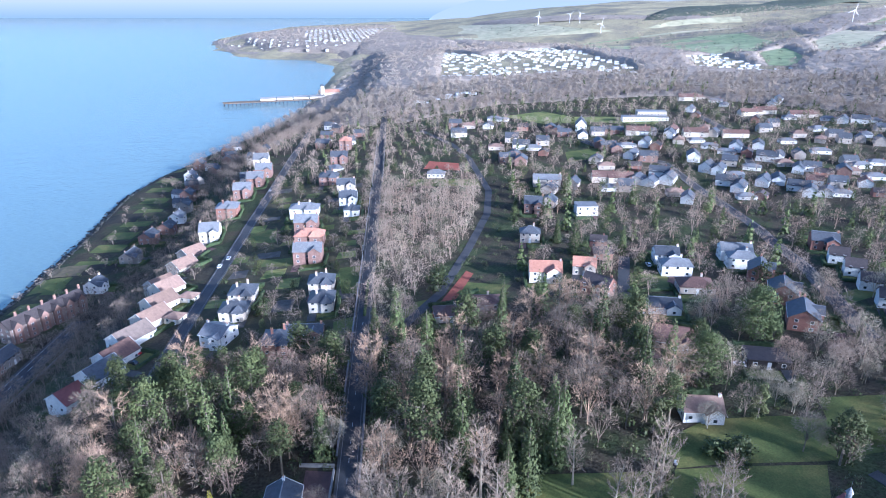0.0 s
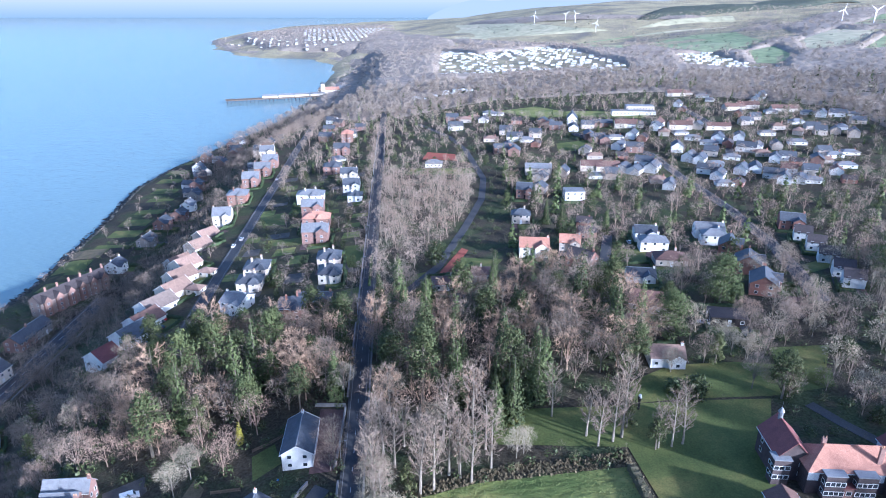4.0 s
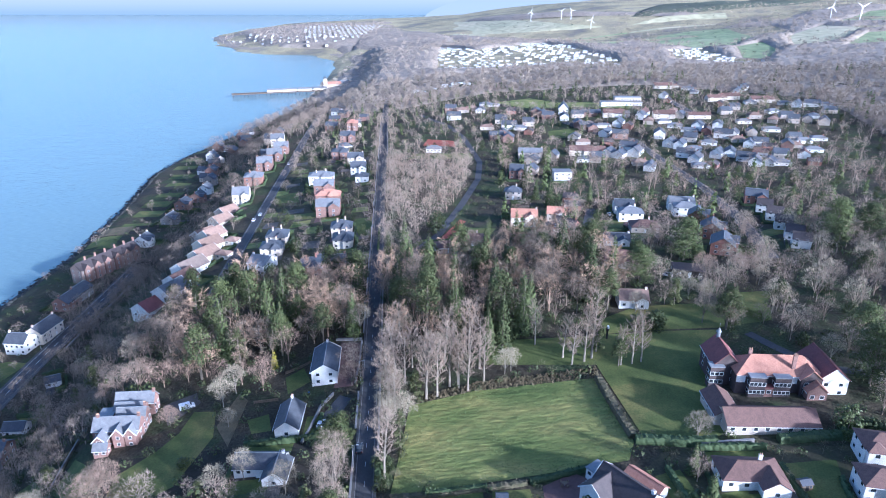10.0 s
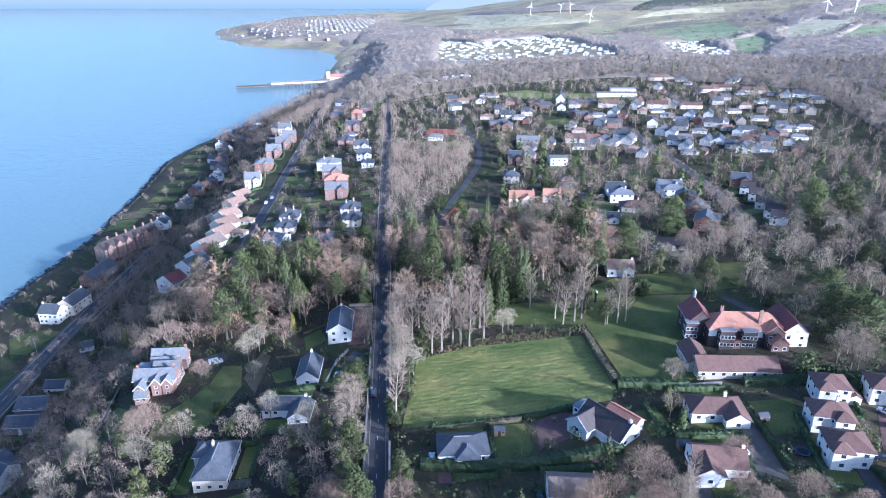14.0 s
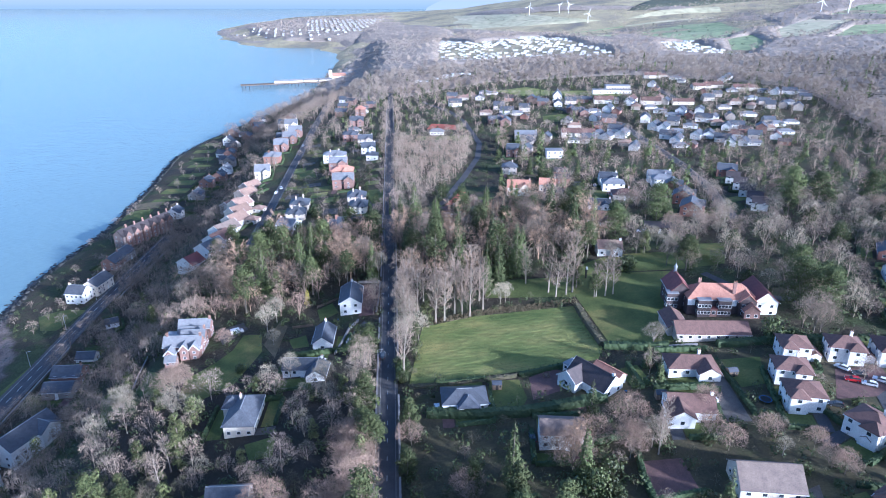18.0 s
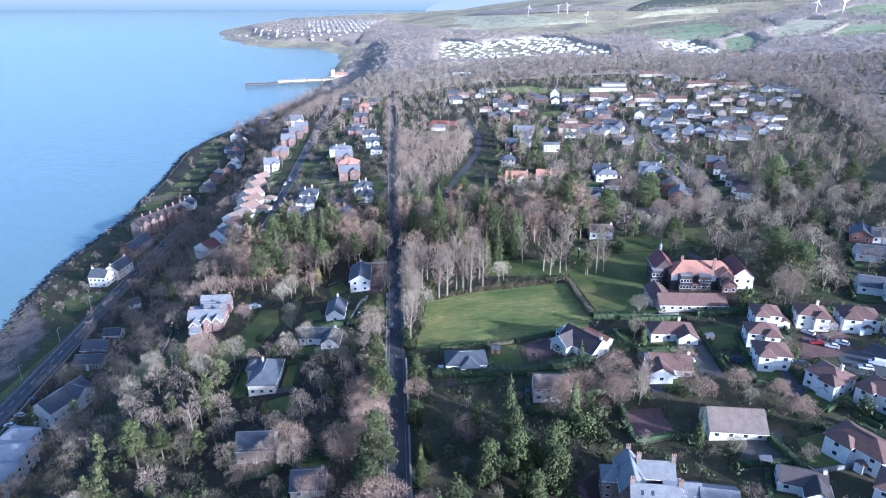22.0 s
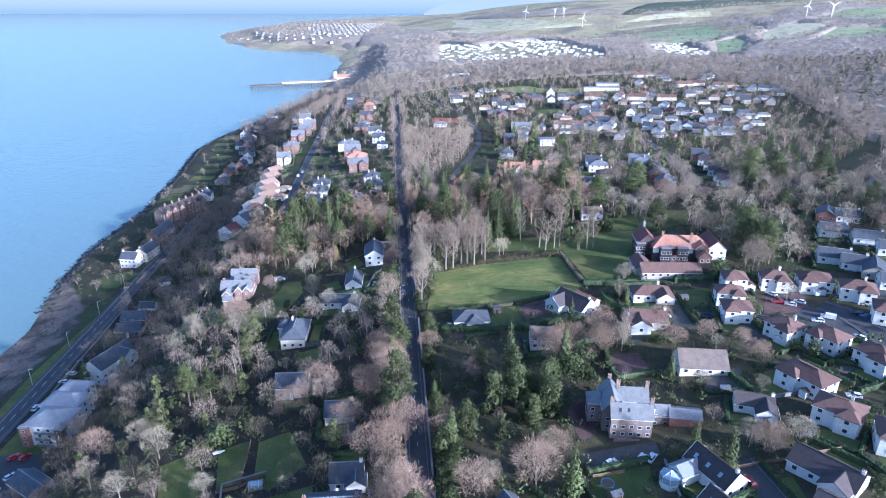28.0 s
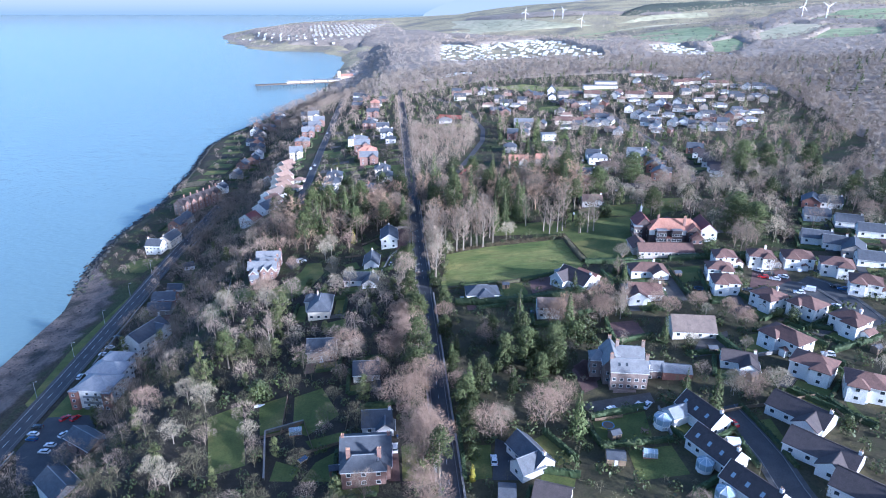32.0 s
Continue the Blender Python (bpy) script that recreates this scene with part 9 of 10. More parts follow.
plant("spruce", 63.6, 296.0, 1.17)
plant("spruce", 58.0, 312.4, 1.04)
plant("spruce", 54.5, 339.0, 1.04)
plant("spruce", 86.7, 295.0, 0.91)
plant("evergreen", 75.8, 138.5, 1.43)
plant("evergreen", -2.2, 259.6, 1.98)
plant("ivy", 89.3, 155.8, 0.96)
plant("ivy", 58.0, 149.4, 1.08)
plant("pale", 95.2, 167.1, 1.08)
plant("pale", 96.6, 161.0, 0.84)
plant("pale", 73.4, 151.5, 0.84)
plant("pale", 99.9, 157.9, 0.72)
plant("ash", 94.4, 140.7, 0.88)
plant("ivy", 103.4, 135.8, 0.96)
plant("round", 101.8, 138.0, 0.94)
plant("round", 110.5, 182.8, 0.94)
plant("ash", 118.9, 171.8, 0.88)
plant("pale", 128.7, 171.1, 0.84)
plant("larch", 31.3, 22.1, 0.78)
plant("round", 47.4, 24.7, 0.94)
plant("birch", 55.9, 25.1, 0.57)
plant("round", 70.0, 28.2, 0.74)
plant("round", 84.6, 26.4, 0.74)
plant("round", 94.6, 21.0, 0.61)
plant("round", 96.8, 10.9, 0.68)
plant("evergreen", 31.9, 12.8, 1.43)
plant("evergreen", 39.5, 15.8, 1.43)
plant("evergreen", 34.6, 9.4, 1.32)
plant("evergreen", 40.0, 8.1, 1.1)
plant("yew", 15.1, 6.0, 1.1)
plant("yew", 23.4, -5.2, 1.1)
plant("ivy", 16.4, -2.7, 0.84)
plant("evergreen", 110.6, 15.6, 0.88)
plant("evergreen", 113.7, 11.2, 0.99)
plant("evergreen", 120.7, 68.1, 0.99)
plant("pale", -109.1, 63.7, 0.84)
plant("round", -92.9, 68.8, 1.28)
plant("ivy", -81.4, 41.8, 0.9)
plant("pine", -93.5, 13.7, 0.91)
plant("pine", -87.1, 16.7, 0.85)
plant("evergreen", -76.3, -9.4, 1.54)
plant("ivy", -104.9, 15.5, 0.84)
plant("pale", -55.2, 75.6, 0.84)
plant("pale", -41.9, 68.4, 0.9)
plant("ivy", -34.4, 58.5, 0.96)
plant("ivy", -27.7, 42.0, 0.96)
plant("round", -31.6, 32.5, 0.88)
plant("round", -27.6, 11.0, 1.08)
plant("pine", -22.1, 30.8, 0.91)
plant("round", -32.5, 9.1, 1.08)
plant("bush", 66.1, -3.8, 1.0)
plant("evergreen", 71.4, -2.0, 0.77)
plant("spruce", 64.5, 2.7, 0.59)

# Three trees added to cast shade on the beige house.
plant("ash", -52.0, 4.5, 1.0)
plant("round", -47.5, 8.5, 1.15)
plant("ash", -45.0, 2.0, 0.95)
plant("larch", 33.5, 24.5, 0.8)
plant("round", 27.0, 23.0, 1.05)
plant("round", 38.0, 27.0, 0.95)
plant("spruce", 63.5, 64.0, 0.75)


# ---- woods and gardens ----
# the tall wood across the road
wood([(-95, 190), (-28, 198), (-24, 150), (-30, 128), (-36, 146), (-60, 134), (-86, 130), (-112, 155), (-118, 185)], 7.6, {"spruce": 4, "larch": 3, "pine": 7, "ash": 2, "round": 1, "ivy": 2}, 11, (1.1, 1.55), 0.8)
wood([(-22, 135), (-24, 212), (30, 228), (62, 215), (75, 172), (50, 150), (15, 140)], 8.2, {"spruce": 8, "larch": 4, "pine": 4, "ash": 2, "round": 1}, 12, (1.1, 1.6), 0.8)
TALL = [(-118, 150), (-118, 190), (-28, 200), (30, 228), (75, 220), (78, 172), (50, 148), (15, 138), (-24, 130), (-36, 146), (-60, 134), (-86, 128)]
thicket("tall_wood", "crowded bare trees of the wood", TALL, 9.5, LEAN, TWIG, 51, (1.0, 1.6), 0.5)
thicket("tall_wood", "russet larches of the wood", TALL, 12.5, LEAN, TWIG_RED, 52, (1.1, 1.6), 0.5)
wood([(-19.5, 62), (-20, 130), (12, 136), (14, 112), (-9, 104), (-14, 64)], 5.8, {"birch": 3, "pale": 2, "ash": 1}, 13, (0.9, 1.15), 0.6)
# the bank above the shore road and the gardens on the plateau's edge
SLOPE = [(-150, 22), (-160, 60), (-168, 175), (-112, 190), (-108, 120), (-112, 80), (-90, 70), (-55, 72), (-26, 70), (-22, 22)]
LOWER = [(-136, -90), (-150, 22), (-22, 22), (-16, -90)]
thicket("garden_wood", "crowded bare trees on the slope", SLOPE, 7.0, LEAN, TWIG, 53, (0.5, 1.1), 0.8)
thicket("garden_wood", "pale lichened trees on the slope", SLOPE, 14.0, LEAN, TWIG_PALE, 54, (0.5, 1.0), 0.8)
thicket("garden_wood", "warm brown trees round the villa", [(-114, 118), (-112, 152), (-84, 132), (-58, 140), (-52, 134), (-58, 112), (-68, 122), (-80, 124), (-92, 124)], 7.0, LEAN, TWIG_WARM, 153, (0.7, 1.2), 0.5)
thicket("garden_wood", "ivy-clad and evergreen trees on the slope", SLOPE, 17.0, IVIED, IVY, 55, (0.55, 1.0), 0.8)
# Darker shrub tone on these trees stands in for the slope's shade.
thicket("garden_wood", "bare trees round the lower gardens", LOWER, 7.5, LEAN, BUSH, 58, (0.5, 1.05), 0.8)
thicket("garden_wood", "pale lichened trees round the lower gardens", LOWER, 14.0, LEAN, TWIG, 158, (0.5, 1.0), 0.8)
thicket("garden_wood", "ivy-clad trees round the lower gardens", LOWER, 17.0, IVIED, IVY, 59, (0.5, 0.9), 0.8)
wood([(-9, -60), (-17, 40), (40, 45), (36, -8), (26, -50)], 10.0, {"round": 2, "yew": 4, "cypress": 1, "bush": 4, "spruce": 1}, 16, (0.85, 1.2))
HILLTOP = [(122, 78), (118, 96), (124, 118), (60, 152), (75, 222), (180, 240), (245, 200), (300, 95), (170, 90)]
wood(HILLTOP, 16.0, {"pine": 2, "round": 1, "evergreen": 2, "cedar": 1}, 17, (0.9, 1.15))
thicket("park_trees", "bare park trees behind the hall", HILLTOP, 9.0, LEAN, TWIG, 56, (0.8, 1.25), 0.8)
thicket("park_trees", "pale bare park trees behind the hall", HILLTOP, 13.0, LEAN, TWIG_PALE, 57, (0.8, 1.2), 0.8)
wood([(60, -70), (56, 60), (120, 70), (160, 30), (150, -70)], 12.5, {"bush": 4, "evergreen": 4, "pale": 1}, 18, (0.5, 0.8), 0.8)
LOT = [(38, 232), (30, 300), (42, 360), (45, 430), (60, 440), (150, 370), (250, 340), (300, 360), (330, 330), (240, 240), (150, 210), (75, 222)]
WEST_LOT = [(-103, 205), (-122, 450), (-52, 450), (-38, 215)]
thicket("garden_trees", "bare garden trees among the houses", LOT, 11.5, LEAN_MID, TWIG, 41, (0.65, 1.15), 1.2)
thicket("garden_trees", "warm grey bare trees among the houses", LOT, 15.0, LEAN_MID, TWIG_WARM, 42, (0.6, 1.1), 1.2)
thicket("garden_conifers", "dark conifers among the house gardens", LOT, 19.0, SPIRE, NEEDLE, 43, (0.5, 1.1), 0.3)
thicket("garden_evergreens", "broad evergreen trees among the house gardens", LOT, 23.0, BROAD, PINE, 48, (0.6, 1.1), 0.3)
VILLAGE_LOT = [(-108, 440), (-108, 700), (-20, 760), (120, 740), (400, 640), (360, 380), (330, 330), (300, 360), (250, 340), (150, 370), (60, 440), (-20, 430)]
thicket("village_trees", "bare trees among the village houses", VILLAGE_LOT, 9.5, LEAN_MID, TWIG, 61, (0.45, 0.95), -2.5)
thicket("village_conifers", "dark conifers among the village houses", VILLAGE_LOT, 22.0, SPIRE, NEEDLE, 62, (0.3, 0.7), 0.0)
thicket("village_evergreens", "evergreen trees among the village houses", VILLAGE_LOT, 22.0, BROAD, PINE, 65, (0.35, 0.75), 0.0)
thicket("west_trees", "bare trees in the gardens beside the road", WEST_LOT, 11.0, LEAN_MID, TWIG, 66, (0.45, 0.85), 0.2)
thicket("west_evergreens", "evergreen trees in the gardens beside the road", WEST_LOT, 19.0, BROAD, PINE, 67, (0.35, 0.75), 0.5)
lr = random.Random(17)
for x, y in scatter(WEST_LOT, 15.0, 68, 1.0):
    a, b, c = lr.uniform(4.5, 7), lr.uniform(3.5, 6), lr.uniform(-0.2, 0.2)
    plot("lawn", [(x - a, y - b), (x + a, y - b + c * a), (x + a - 1, y + b), (x - a + 0.5, y + b - c)], lr.choice((LAWN, LAWN, FIELD, GRAVEL)), "green garden lawn between hedges", "lawn", 0.09)
GREEN_LOT = [(-108, 200), (-108, 440), (-108, 700), (-20, 760), (120, 740), (400, 640), (360, 380), (330, 330), (240, 240), (150, 210), (60, 220), (-25, 212)]
thicket("garden_shrubs", "evergreen shrubs in village gardens", GREEN_LOT, 8.0, SHRUBLET, LEAF, 44, (0.6, 1.3), 0.2)
thicket("garden_shrubs", "bare brown shrubs in village gardens", GREEN_LOT, 8.0, TWIGLET, BUSH, 45, (0.6, 1.4), 0.2)
NEAR_LOT = [(-112, -90), (-130, 20), (-110, 195), (130, 225), (240, 200), (175, -90)]
thicket("undergrowth", "evergreen garden shrubs and brambles", NEAR_LOT, 5.6, SHRUBLET, LEAF, 46, (0.7, 1.4), 0.2)
thicket("undergrowth", "bare brown shrubs and bramble", NEAR_LOT, 4.4, TWIGLET, BUSH, 47, (0.5, 1.2), 0.0)
BANK = [(-112, -90), (-135, 20), (-112, 200), (-130, 380), (-150, 720), (-215, 860), (-238, 720), (-205, 500), (-176, 400), (-174, 200), (-168, 60), (-160, -90)]
thicket("bank_wood", "bare trees on the steep bank", BANK, 7.5, LEAN_MID, TWIG, 33, (0.6, 1.1), 0.5)
thicket("bank_shrubs", "evergreen scrub on the steep bank", BANK, 7.0, SHRUBLET, LEAF, 34, (0.6, 1.3), 0.5)
thicket("shore_shrubs", "low shrubs and hedges of the shore gardens", [(-228, 150), (-232, 700), (-215, 720), (-190, 420), (-188, 150)], 5.0, SHRUBLET, LEAF, 35, (0.3, 0.8), 0.3)
thicket("middle_wood", "dense bare young wood between the roads", [(-33, 228), (-18, 228), (6, 300), (18, 360), (22, 415), (0, 430), (-44, 425)], 6.4, LEAN_MID, TWIG, 32, (0.7, 1.2), 0.5)
thicket("middle_wood", "pale scrub at the wood's edge", [(-33, 228), (-18, 228), (6, 300), (18, 360), (22, 415), (0, 430), (-44, 425)], 11.0, LEAN_MID, TWIG_PALE, 36, (0.6, 1.0), 0.5)
thicket("middle_wood", "warm brown young trees between the roads", [(-30, 290), (4, 300), (16, 360), (18, 410), (-38, 415)], 10.0, LEAN_MID, TWIG_WARM, 136, (0.7, 1.1), 0.5)
NEAR_FAR = [(-60, 640), (-150, 720), (-208, 860), (-206, 930), (300, 930), (640, 760), (760, 430), (620, 100), (300, 90), (245, 200), (330, 300), (380, 600), (250, 730), (60, 720)]
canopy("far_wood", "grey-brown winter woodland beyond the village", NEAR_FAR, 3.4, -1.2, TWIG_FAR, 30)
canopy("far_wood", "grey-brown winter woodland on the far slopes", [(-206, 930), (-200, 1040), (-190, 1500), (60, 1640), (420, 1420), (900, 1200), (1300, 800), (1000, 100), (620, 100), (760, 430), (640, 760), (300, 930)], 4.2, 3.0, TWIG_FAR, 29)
MID_FAR = [(-206, 930), (-200, 1040), (-190, 1500), (60, 1640), (420, 1420), (900, 1200), (1300, 800), (1000, 100), (620, 100), (760, 430), (640, 760), (300, 930)]
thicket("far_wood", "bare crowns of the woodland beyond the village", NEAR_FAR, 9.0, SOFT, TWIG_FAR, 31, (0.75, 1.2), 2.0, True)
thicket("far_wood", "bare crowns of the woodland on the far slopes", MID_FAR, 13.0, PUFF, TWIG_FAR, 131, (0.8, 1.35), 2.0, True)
thicket("far_conifers", "scattered dark conifers in the far woods", NEAR_FAR, 55.0, SPIRE, NEEDLE, 37, (0.6, 0.95), 2.0)
thicket("far_conifers", "dark conifers on the wooded slope", [(405, 490), (410, 640), (525, 815), (610, 730), (484, 534)], 26.0, SPIRE, NEEDLE, 137, (0.6, 1.0), 2.0)
thicket("far_conifers", "dark conifers behind the village", [(200, 745), (290, 735), (330, 800), (230, 820)], 15.0, SPIRE, NEEDLE, 138, (0.5, 0.9), 2.0)
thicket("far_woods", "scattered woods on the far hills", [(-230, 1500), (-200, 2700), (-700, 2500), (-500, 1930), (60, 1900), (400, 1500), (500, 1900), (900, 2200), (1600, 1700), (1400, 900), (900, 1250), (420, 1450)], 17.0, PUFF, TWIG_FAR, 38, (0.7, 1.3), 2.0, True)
thicket("hill_gorse", "dark gorse and hedges over the hill pastures", [(40, 2400), (820, 1920), (1300, 1700), (900, 1170), (500, 970), (345, 1291), (300, 1460)], 38.0, PUFF, FOREST, 139, (0.4, 0.9), 2.0, False)
HILL_WOODS = [[(-195, 1490), (60, 1650), (20, 1960), (-60, 2150), (-230, 1990), (-232, 1640)], [(70, 1650), (420, 1430), (470, 1530), (330, 1650), (310, 1760), (30, 1940)],
              [(690, 1630), (780, 1530), (690, 1260), (860, 1330), (1300, 800), (1700, 1350), (1250, 1950)], [(60, 2270), (310, 2115), (600, 1975), (720, 1870), (760, 1960), (500, 2150), (120, 2420)]]
for k, p in enumerate(HILL_WOODS):
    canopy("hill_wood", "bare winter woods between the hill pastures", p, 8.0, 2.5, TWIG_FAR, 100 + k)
canopy("hill_forest", "dark conifer plantation on the far ridge", [(560, 1950), (690, 2210), (840, 2230), (1130, 2450), (1700, 2900), (1500, 2450), (966, 2070), (755, 1985)], 9.0, 9.0, FOREST, 39)
thicket("headland_woods", "bare woods and gardens of the headland", [(-230, 1650), (-300, 1780), (-420, 1870), (-580, 1950), (-720, 2180), (-840, 2480), (-600, 2900), (-200, 2800), (-100, 2000)], 19.0, PUFF, TWIG_FAR, 63, (0.5, 0.9), 2.0)
thicket("slope_evergreens", "dark evergreen trees and rhododendrons on the slope", SLOPE[1:] + LOWER[:1] + LOWER[3:], 9.0, SHRUBLET, LEAF, 64, (1.0, 2.2), 1.0)

# trees that lean over the main road; the southernmost, unseen, are added for shade
rr = random.Random(91)
for i in range(34):
    y = -88 + i * 6.4 + rr.uniform(-1.5, 1.5)
    if not 84 < y < 116:
        plant(rr.choice(("round", "ash", "round", "round", "pine", "bush")), -16.5 - 0.0655 * y - rr.uniform(5.2, 8.5), y, rr.uniform(0.8, 1.25))
    if -50 < y < 42:
        plant(rr.choice(("yew", "round", "evergreen", "bush", "cypress", "evergreen")), -16.5 - 0.0655 * y + rr.uniform(5.2, 8.0), y, rr.uniform(0.6, 0.95))
EDGE_L = [(-37, 212), (-63, 600), (-57.5, 600), (-32.5, 212)]
EDGE_R = [(-28, 212), (-54, 600), (-48, 600), (-22, 212)]
for n, e in enumerate((EDGE_L, EDGE_R)):
    thicket("roadside_trees", "bare trees and shrubs beside the long road", e, 6.5, LEAN_MID, TWIG, 92 + n, (0.5, 0.95), -0.6, False)
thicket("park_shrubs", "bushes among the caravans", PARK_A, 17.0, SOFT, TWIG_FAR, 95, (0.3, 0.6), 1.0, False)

EDGE_S = [(-176.5, 128), (-179, 190), (-181, 300), (-186, 420), (-172, 420), (-168, 300), (-165, 128)]
thicket("roadside_trees", "bare trees beside the shore road", EDGE_S, 6.5, LEAN, TWIG, 96, (0.5, 1.0), -1.0, False)
NEAR_BANK = [(-112, -90), (-135, 20), (-112, 200), (-125, 300), (-170, 300), (-168, 60), (-160, -90)]
thicket("bank_wood", "dense grey bare trees on the bank", NEAR_BANK, 8.5, LEAN, TWIG, 97, (0.5, 0.95), 0.8)

thicket("shore_trees", "bare trees between the shore gardens", [(-206, 165), (-210, 330), (-205, 430), (-186, 430), (-188, 165)], 10.0, LEAN_MID, TWIG, 143, (0.4, 0.8), -1.5, False)
thicket("shore_trees", "small bare trees of the terraced shore gardens", [(-232, 175), (-238, 330), (-250, 560), (-205, 560), (-190, 430), (-190, 175)], 13.0, LEAN_MID, TWIG, 144, (0.3, 0.65), 0.0, False)
thicket("roadside_trees", "bare trees over the wooded end of the shore road", [(-190, 212), (-192, 320), (-172, 320), (-172, 212)], 6.0, LEAN, TWIG, 145, (0.6, 1.05), -6.0, False)
thicket("garden_trees", "small bare trees among the bungalow gardens", [(0, -78), (-4, 40), (45, 50), (60, 62), (172, 56), (172, -80)], 13.5, LEAN, TWIG, 146, (0.35, 0.7), 1.5)
COAST = [(-112, 545), (-118, 700), (-160, 900), (-212, 900), (-248, 690), (-246, 560), (-215, 520), (-150, 470), (-150, 545)]
thicket("coast_wood", "bare trees over the far brow of the coast", COAST, 9.0, LEAN_MID, TWIG, 141, (0.6, 1.15), 0.0, False)
UPPER_EDGE = [(-119, 405), (-122, 485), (-128, 570), (-142, 725), (-132, 725), (-119, 570), (-113, 485), (-110, 405)]
thicket("roadside_trees", "bare trees arching over the upper road", UPPER_EDGE, 8.5, LEAN_MID, TWIG, 142, (0.5, 0.85), -3.0, False)

thicket("wood_edge", "bare trees along the edge of the far woodland", [(262, 90), (240, 205), (325, 300), (375, 600), (250, 735), (60, 725), (-60, 640), (-60, 665), (60, 752), (265, 765), (412, 625), (362, 290), (280, 195), (302, 85)], 7.5, LEAN_MID, TWIG, 98, (0.6, 1.1), 0.5)

thicket("garden_evergreens", "dark evergreen bushes between the gardens", [(0, -70), (-6, 42), (45, 52), (60, 62), (172, 56), (172, -75)], 8.0, SHRUBLET, LEAF, 99, (0.9, 1.9), 1.0)

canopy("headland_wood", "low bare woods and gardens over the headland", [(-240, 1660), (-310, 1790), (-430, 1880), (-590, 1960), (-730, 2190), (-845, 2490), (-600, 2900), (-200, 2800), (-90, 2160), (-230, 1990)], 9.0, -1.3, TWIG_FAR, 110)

# ---- grass tufts in the pasture ----
def tufts(name, label, poly, count, tall, material, seed):
    r = np.random.default_rng(seed)
    xs, ys = [p[0] for p in poly], [p[1] for p in poly]
    x, y = r.uniform(min(xs), max(xs), count * 2), r.uniform(min(ys), max(ys), count * 2)
    keep = [i for i in range(len(x)) if inside(poly, x[i], y[i])][:count]
    x, y = x[keep], y[keep]
    z = height(x, y) + 0.08
    n = len(x)
    a = r.random(n) * math.tau
    s = tall * (0.5 + r.random(n))
    c, d = np.cos(a) * s, np.sin(a) * s
    v = np.stack([np.stack([x - c * 0.8, y - d * 0.8, z], 1), np.stack([x + c * 0.8, y + d * 0.8, z], 1), np.stack([x + d * 0.4, y - c * 0.4, z + s], 1), np.stack([x - d * 0.7, y + c * 0.7, z], 1)], 1).reshape(-1, 3)
    i = np.arange(n)[:, None] * 4
    return tagged(part(name, v.tolist(), np.concatenate([i + [0, 1, 2], i + [3, 0, 2], i + [1, 3, 2]]).tolist(), material), label, "grass", kind="stuff")


FIELD_EDGE = [(-10.3, 102.8), (10.1, 108.0), (49.9, 110.0), (51.1, 91.8), (52.5, 77.6), (49.3, 70.4), (17.7, 66.6), (-13.8, 63.9), (-12.0, 82.1)]
tufts("grass", "tufted rough grass of the pasture", FIELD_EDGE, 11000, 0.19, TUFT, 61)
tufts("grass", "dry brown grass along the field edge", [(-10, 103), (10, 108), (50, 110), (51, 116), (12, 113), (-10, 107)], 1500, 0.5, DRY, 62)


# ---- shore rocks ----
def rock_shape(seed):
    r = np.random.default_rng(seed)
    v = unit(np.array([(1, 0, 0), (-1, 0, 0), (0, 1, 0), (0, -1, 0), (0, 0, 1), (0, 0, -1), (1, 1, 0.6), (-1, 1, 0.6), (-1, -1, 0.6), (1, -1, 0.6)], float)) * (0.7 + 0.6 * r.random((10, 1))) * (1.2, 1.0, 0.6)
    f = [(4, 6, 7), (4, 7, 8), (4, 8, 9), (4, 9, 6), (6, 0, 2), (6, 2, 7), (7, 2, 1), (7, 1, 8), (8, 1, 3), (8, 3, 9), (9, 3, 0), (9, 0, 6), (5, 2, 0), (5, 1, 2), (5, 3, 1), (5, 0, 3)]
    return v.tolist(), f


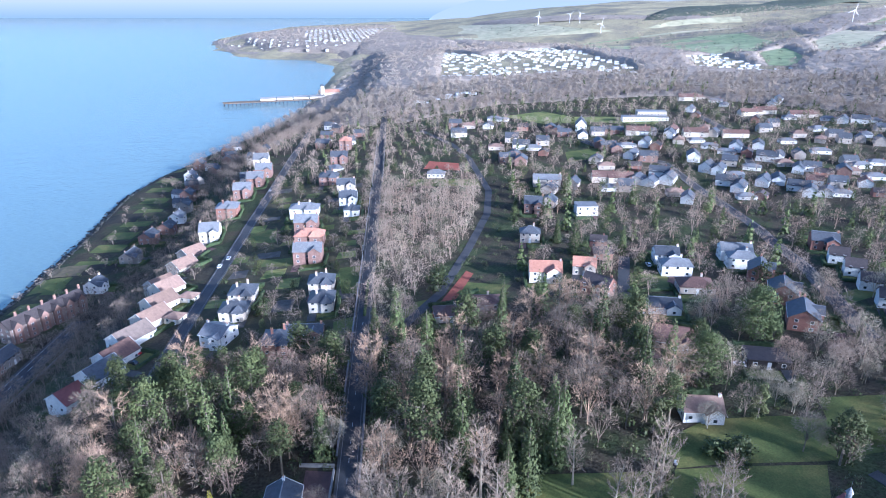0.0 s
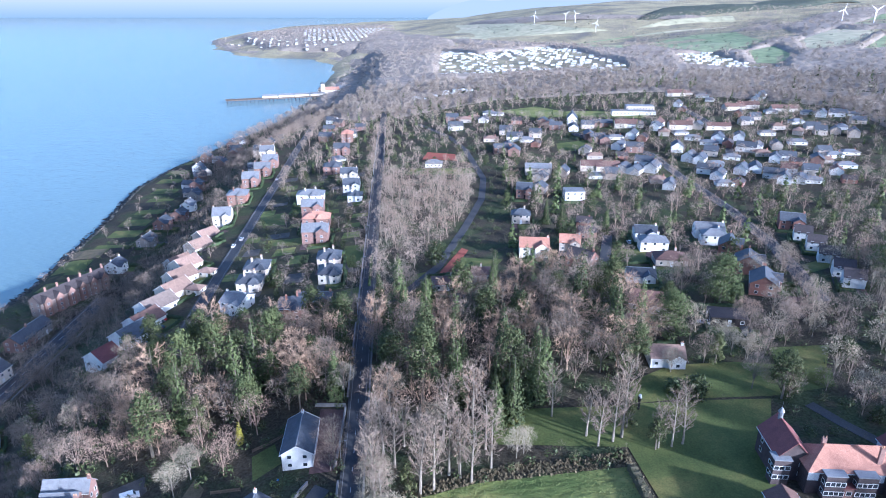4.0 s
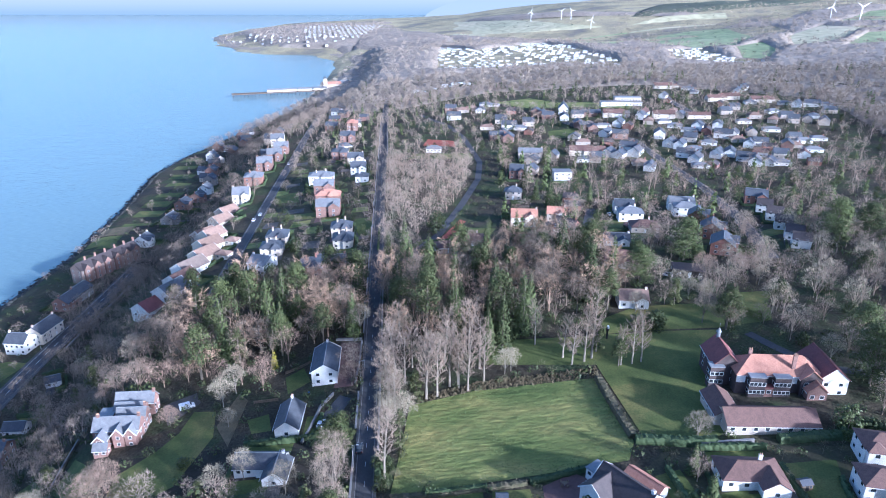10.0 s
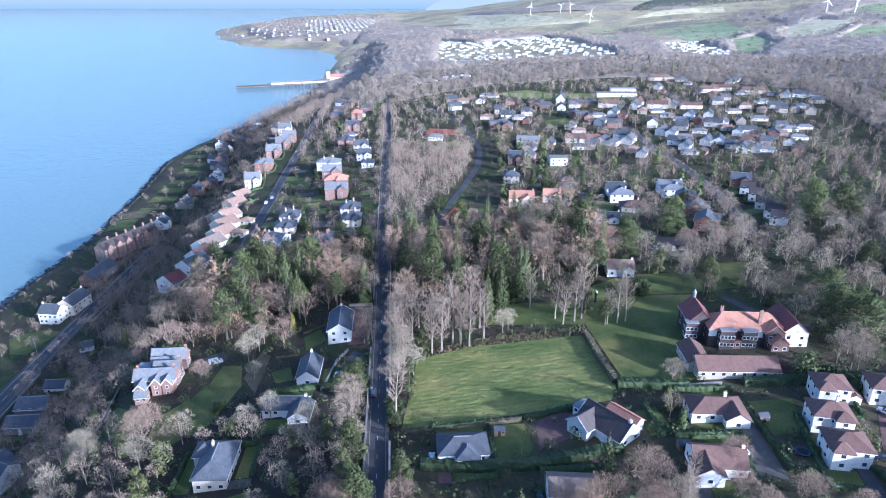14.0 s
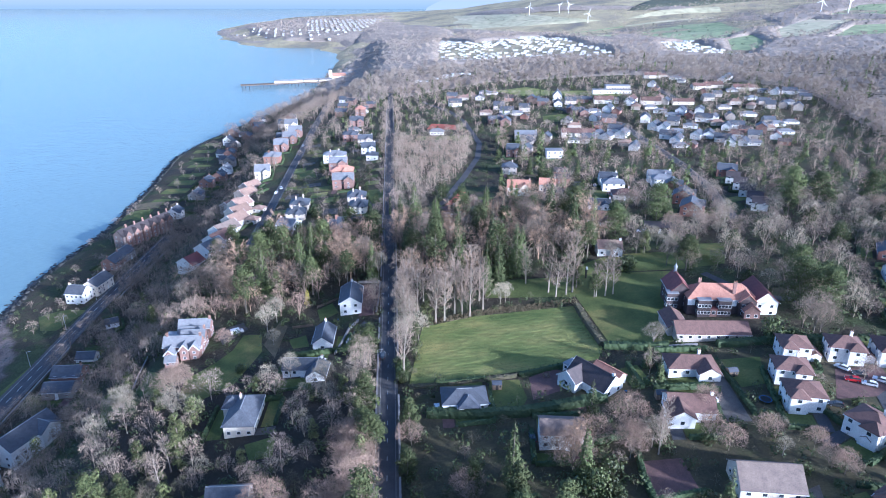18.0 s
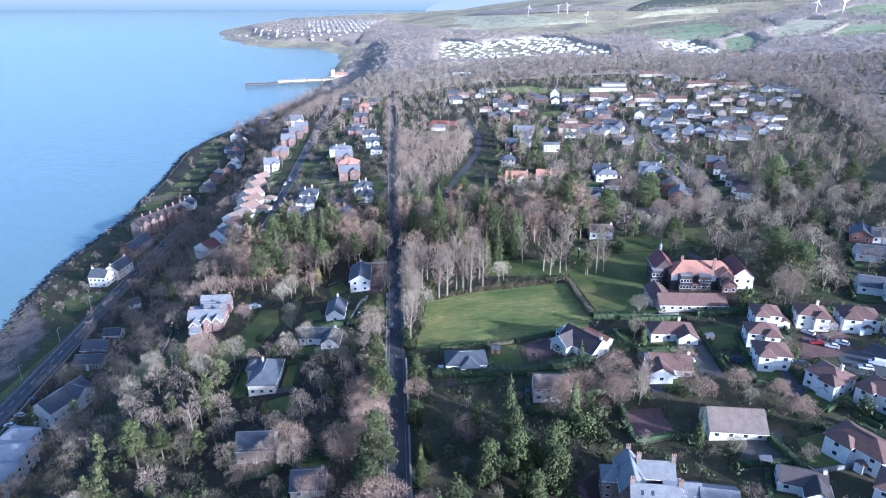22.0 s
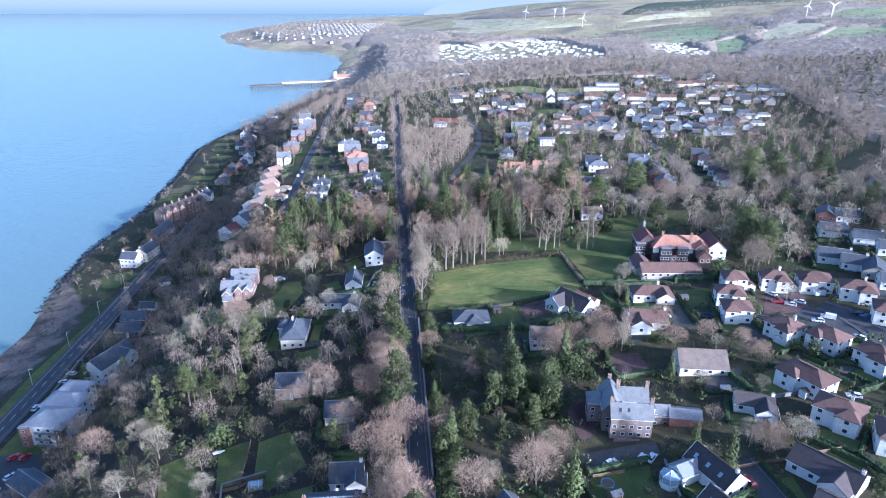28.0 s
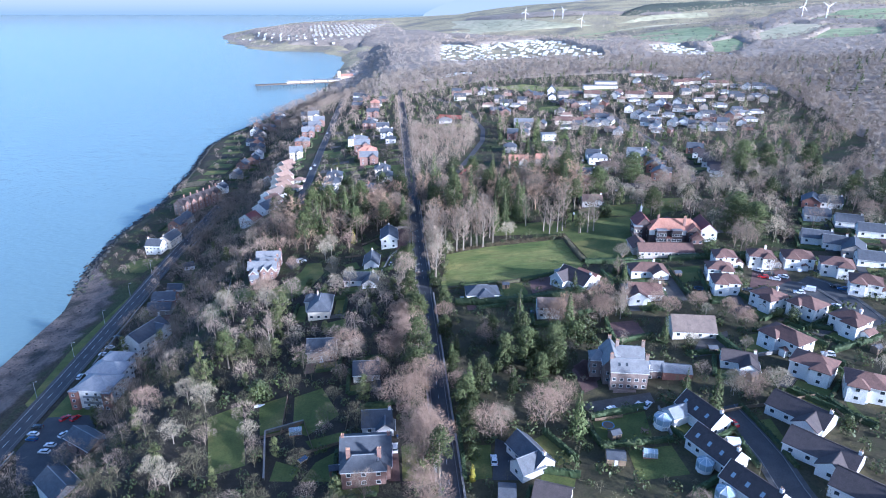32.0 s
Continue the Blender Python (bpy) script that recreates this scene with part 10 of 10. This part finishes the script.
ROCKS = [rock_shape(i) for i in range(5)]
SHORE_BAND = [(shore(y) - 4.0, y) for y in range(150, 900, 25)] + [(shore(y) + 7.0, y) for y in range(875, 149, -25)]
thicket("shore_rocks", "dark weedy rocks along the water's edge", [(float(x), y) for x, y in SHORE_BAND], 1.9, ROCKS, ROCK, 71, (0.5, 2.0), 0.0, False)
NEAR_BEACH = [(-226, -120), (-224, 140), (-206, 150), (-200, -120)]
thicket("beach_stones", "scattered stones and weed on the shingle", NEAR_BEACH, 2.6, ROCKS, ROCK, 72, (0.25, 0.9), 0.0, False)


# ---- gardens that run down to the shore ----
sr = random.Random(5)
y = 168.0
while y < 640:
    deep = sr.uniform(9, 22)
    if sr.random() < 0.7 and not any(abs(cy - y - deep / 2) < r and cx < -190 for cx, cy, r in KEEP_OUT):
        x0 = [float(shore(v)) + sr.uniform(6, 9) for v in (y, y + deep)]
        x1 = [float(np.interp(v, [100, 190, 300, 500, 720], [-189, -192, -196, -212, -236])) for v in (y, y + deep)]
        c = sr.uniform(0.45, 0.7)
        mid = [a + (b - a) * c for a, b in zip(x0, x1)]
        plot("shore_lawn", [(x0[0], y), (mid[0], y), (mid[1], y + deep), (x0[1], y + deep)], sr.choice((LAWN, TURF, DRY, TURF, LITTER)), "green sloping garden above the shore", "lawn", 0.12, False)
        plot("shore_lawn", [(mid[0] + 1, y), (x1[0], y), (x1[1], y + deep), (mid[1] + 1, y + deep)], sr.choice((LAWN, TURF, TURF, LITTER)), "upper terrace of a shore garden", "lawn", 0.12, False)
    y += deep + sr.uniform(1.0, 3.5)

plot("garden_ground", [(-9, -110), (-12, 58), (50, 64), (60, 74), (122, 70), (178, 60), (190, -110)], TURF, "mossy turf between the gardens", "ground", 0.05, False)
plot("garden_ground", [(-104, 205), (-122, 450), (-52, 450), (-38, 215)], TURF, "mossy turf between the roadside gardens", "ground", 0.05, False)
# Leaf litter sheet; the shade under the trees is put into its dark tone.
plot("garden_ground", [(-120, -100), (-128, 22), (-98, 90), (-30, 90), (-16, -100)], LITTER, "dark leaf litter with tree shade painted in", "ground", 0.05, False)
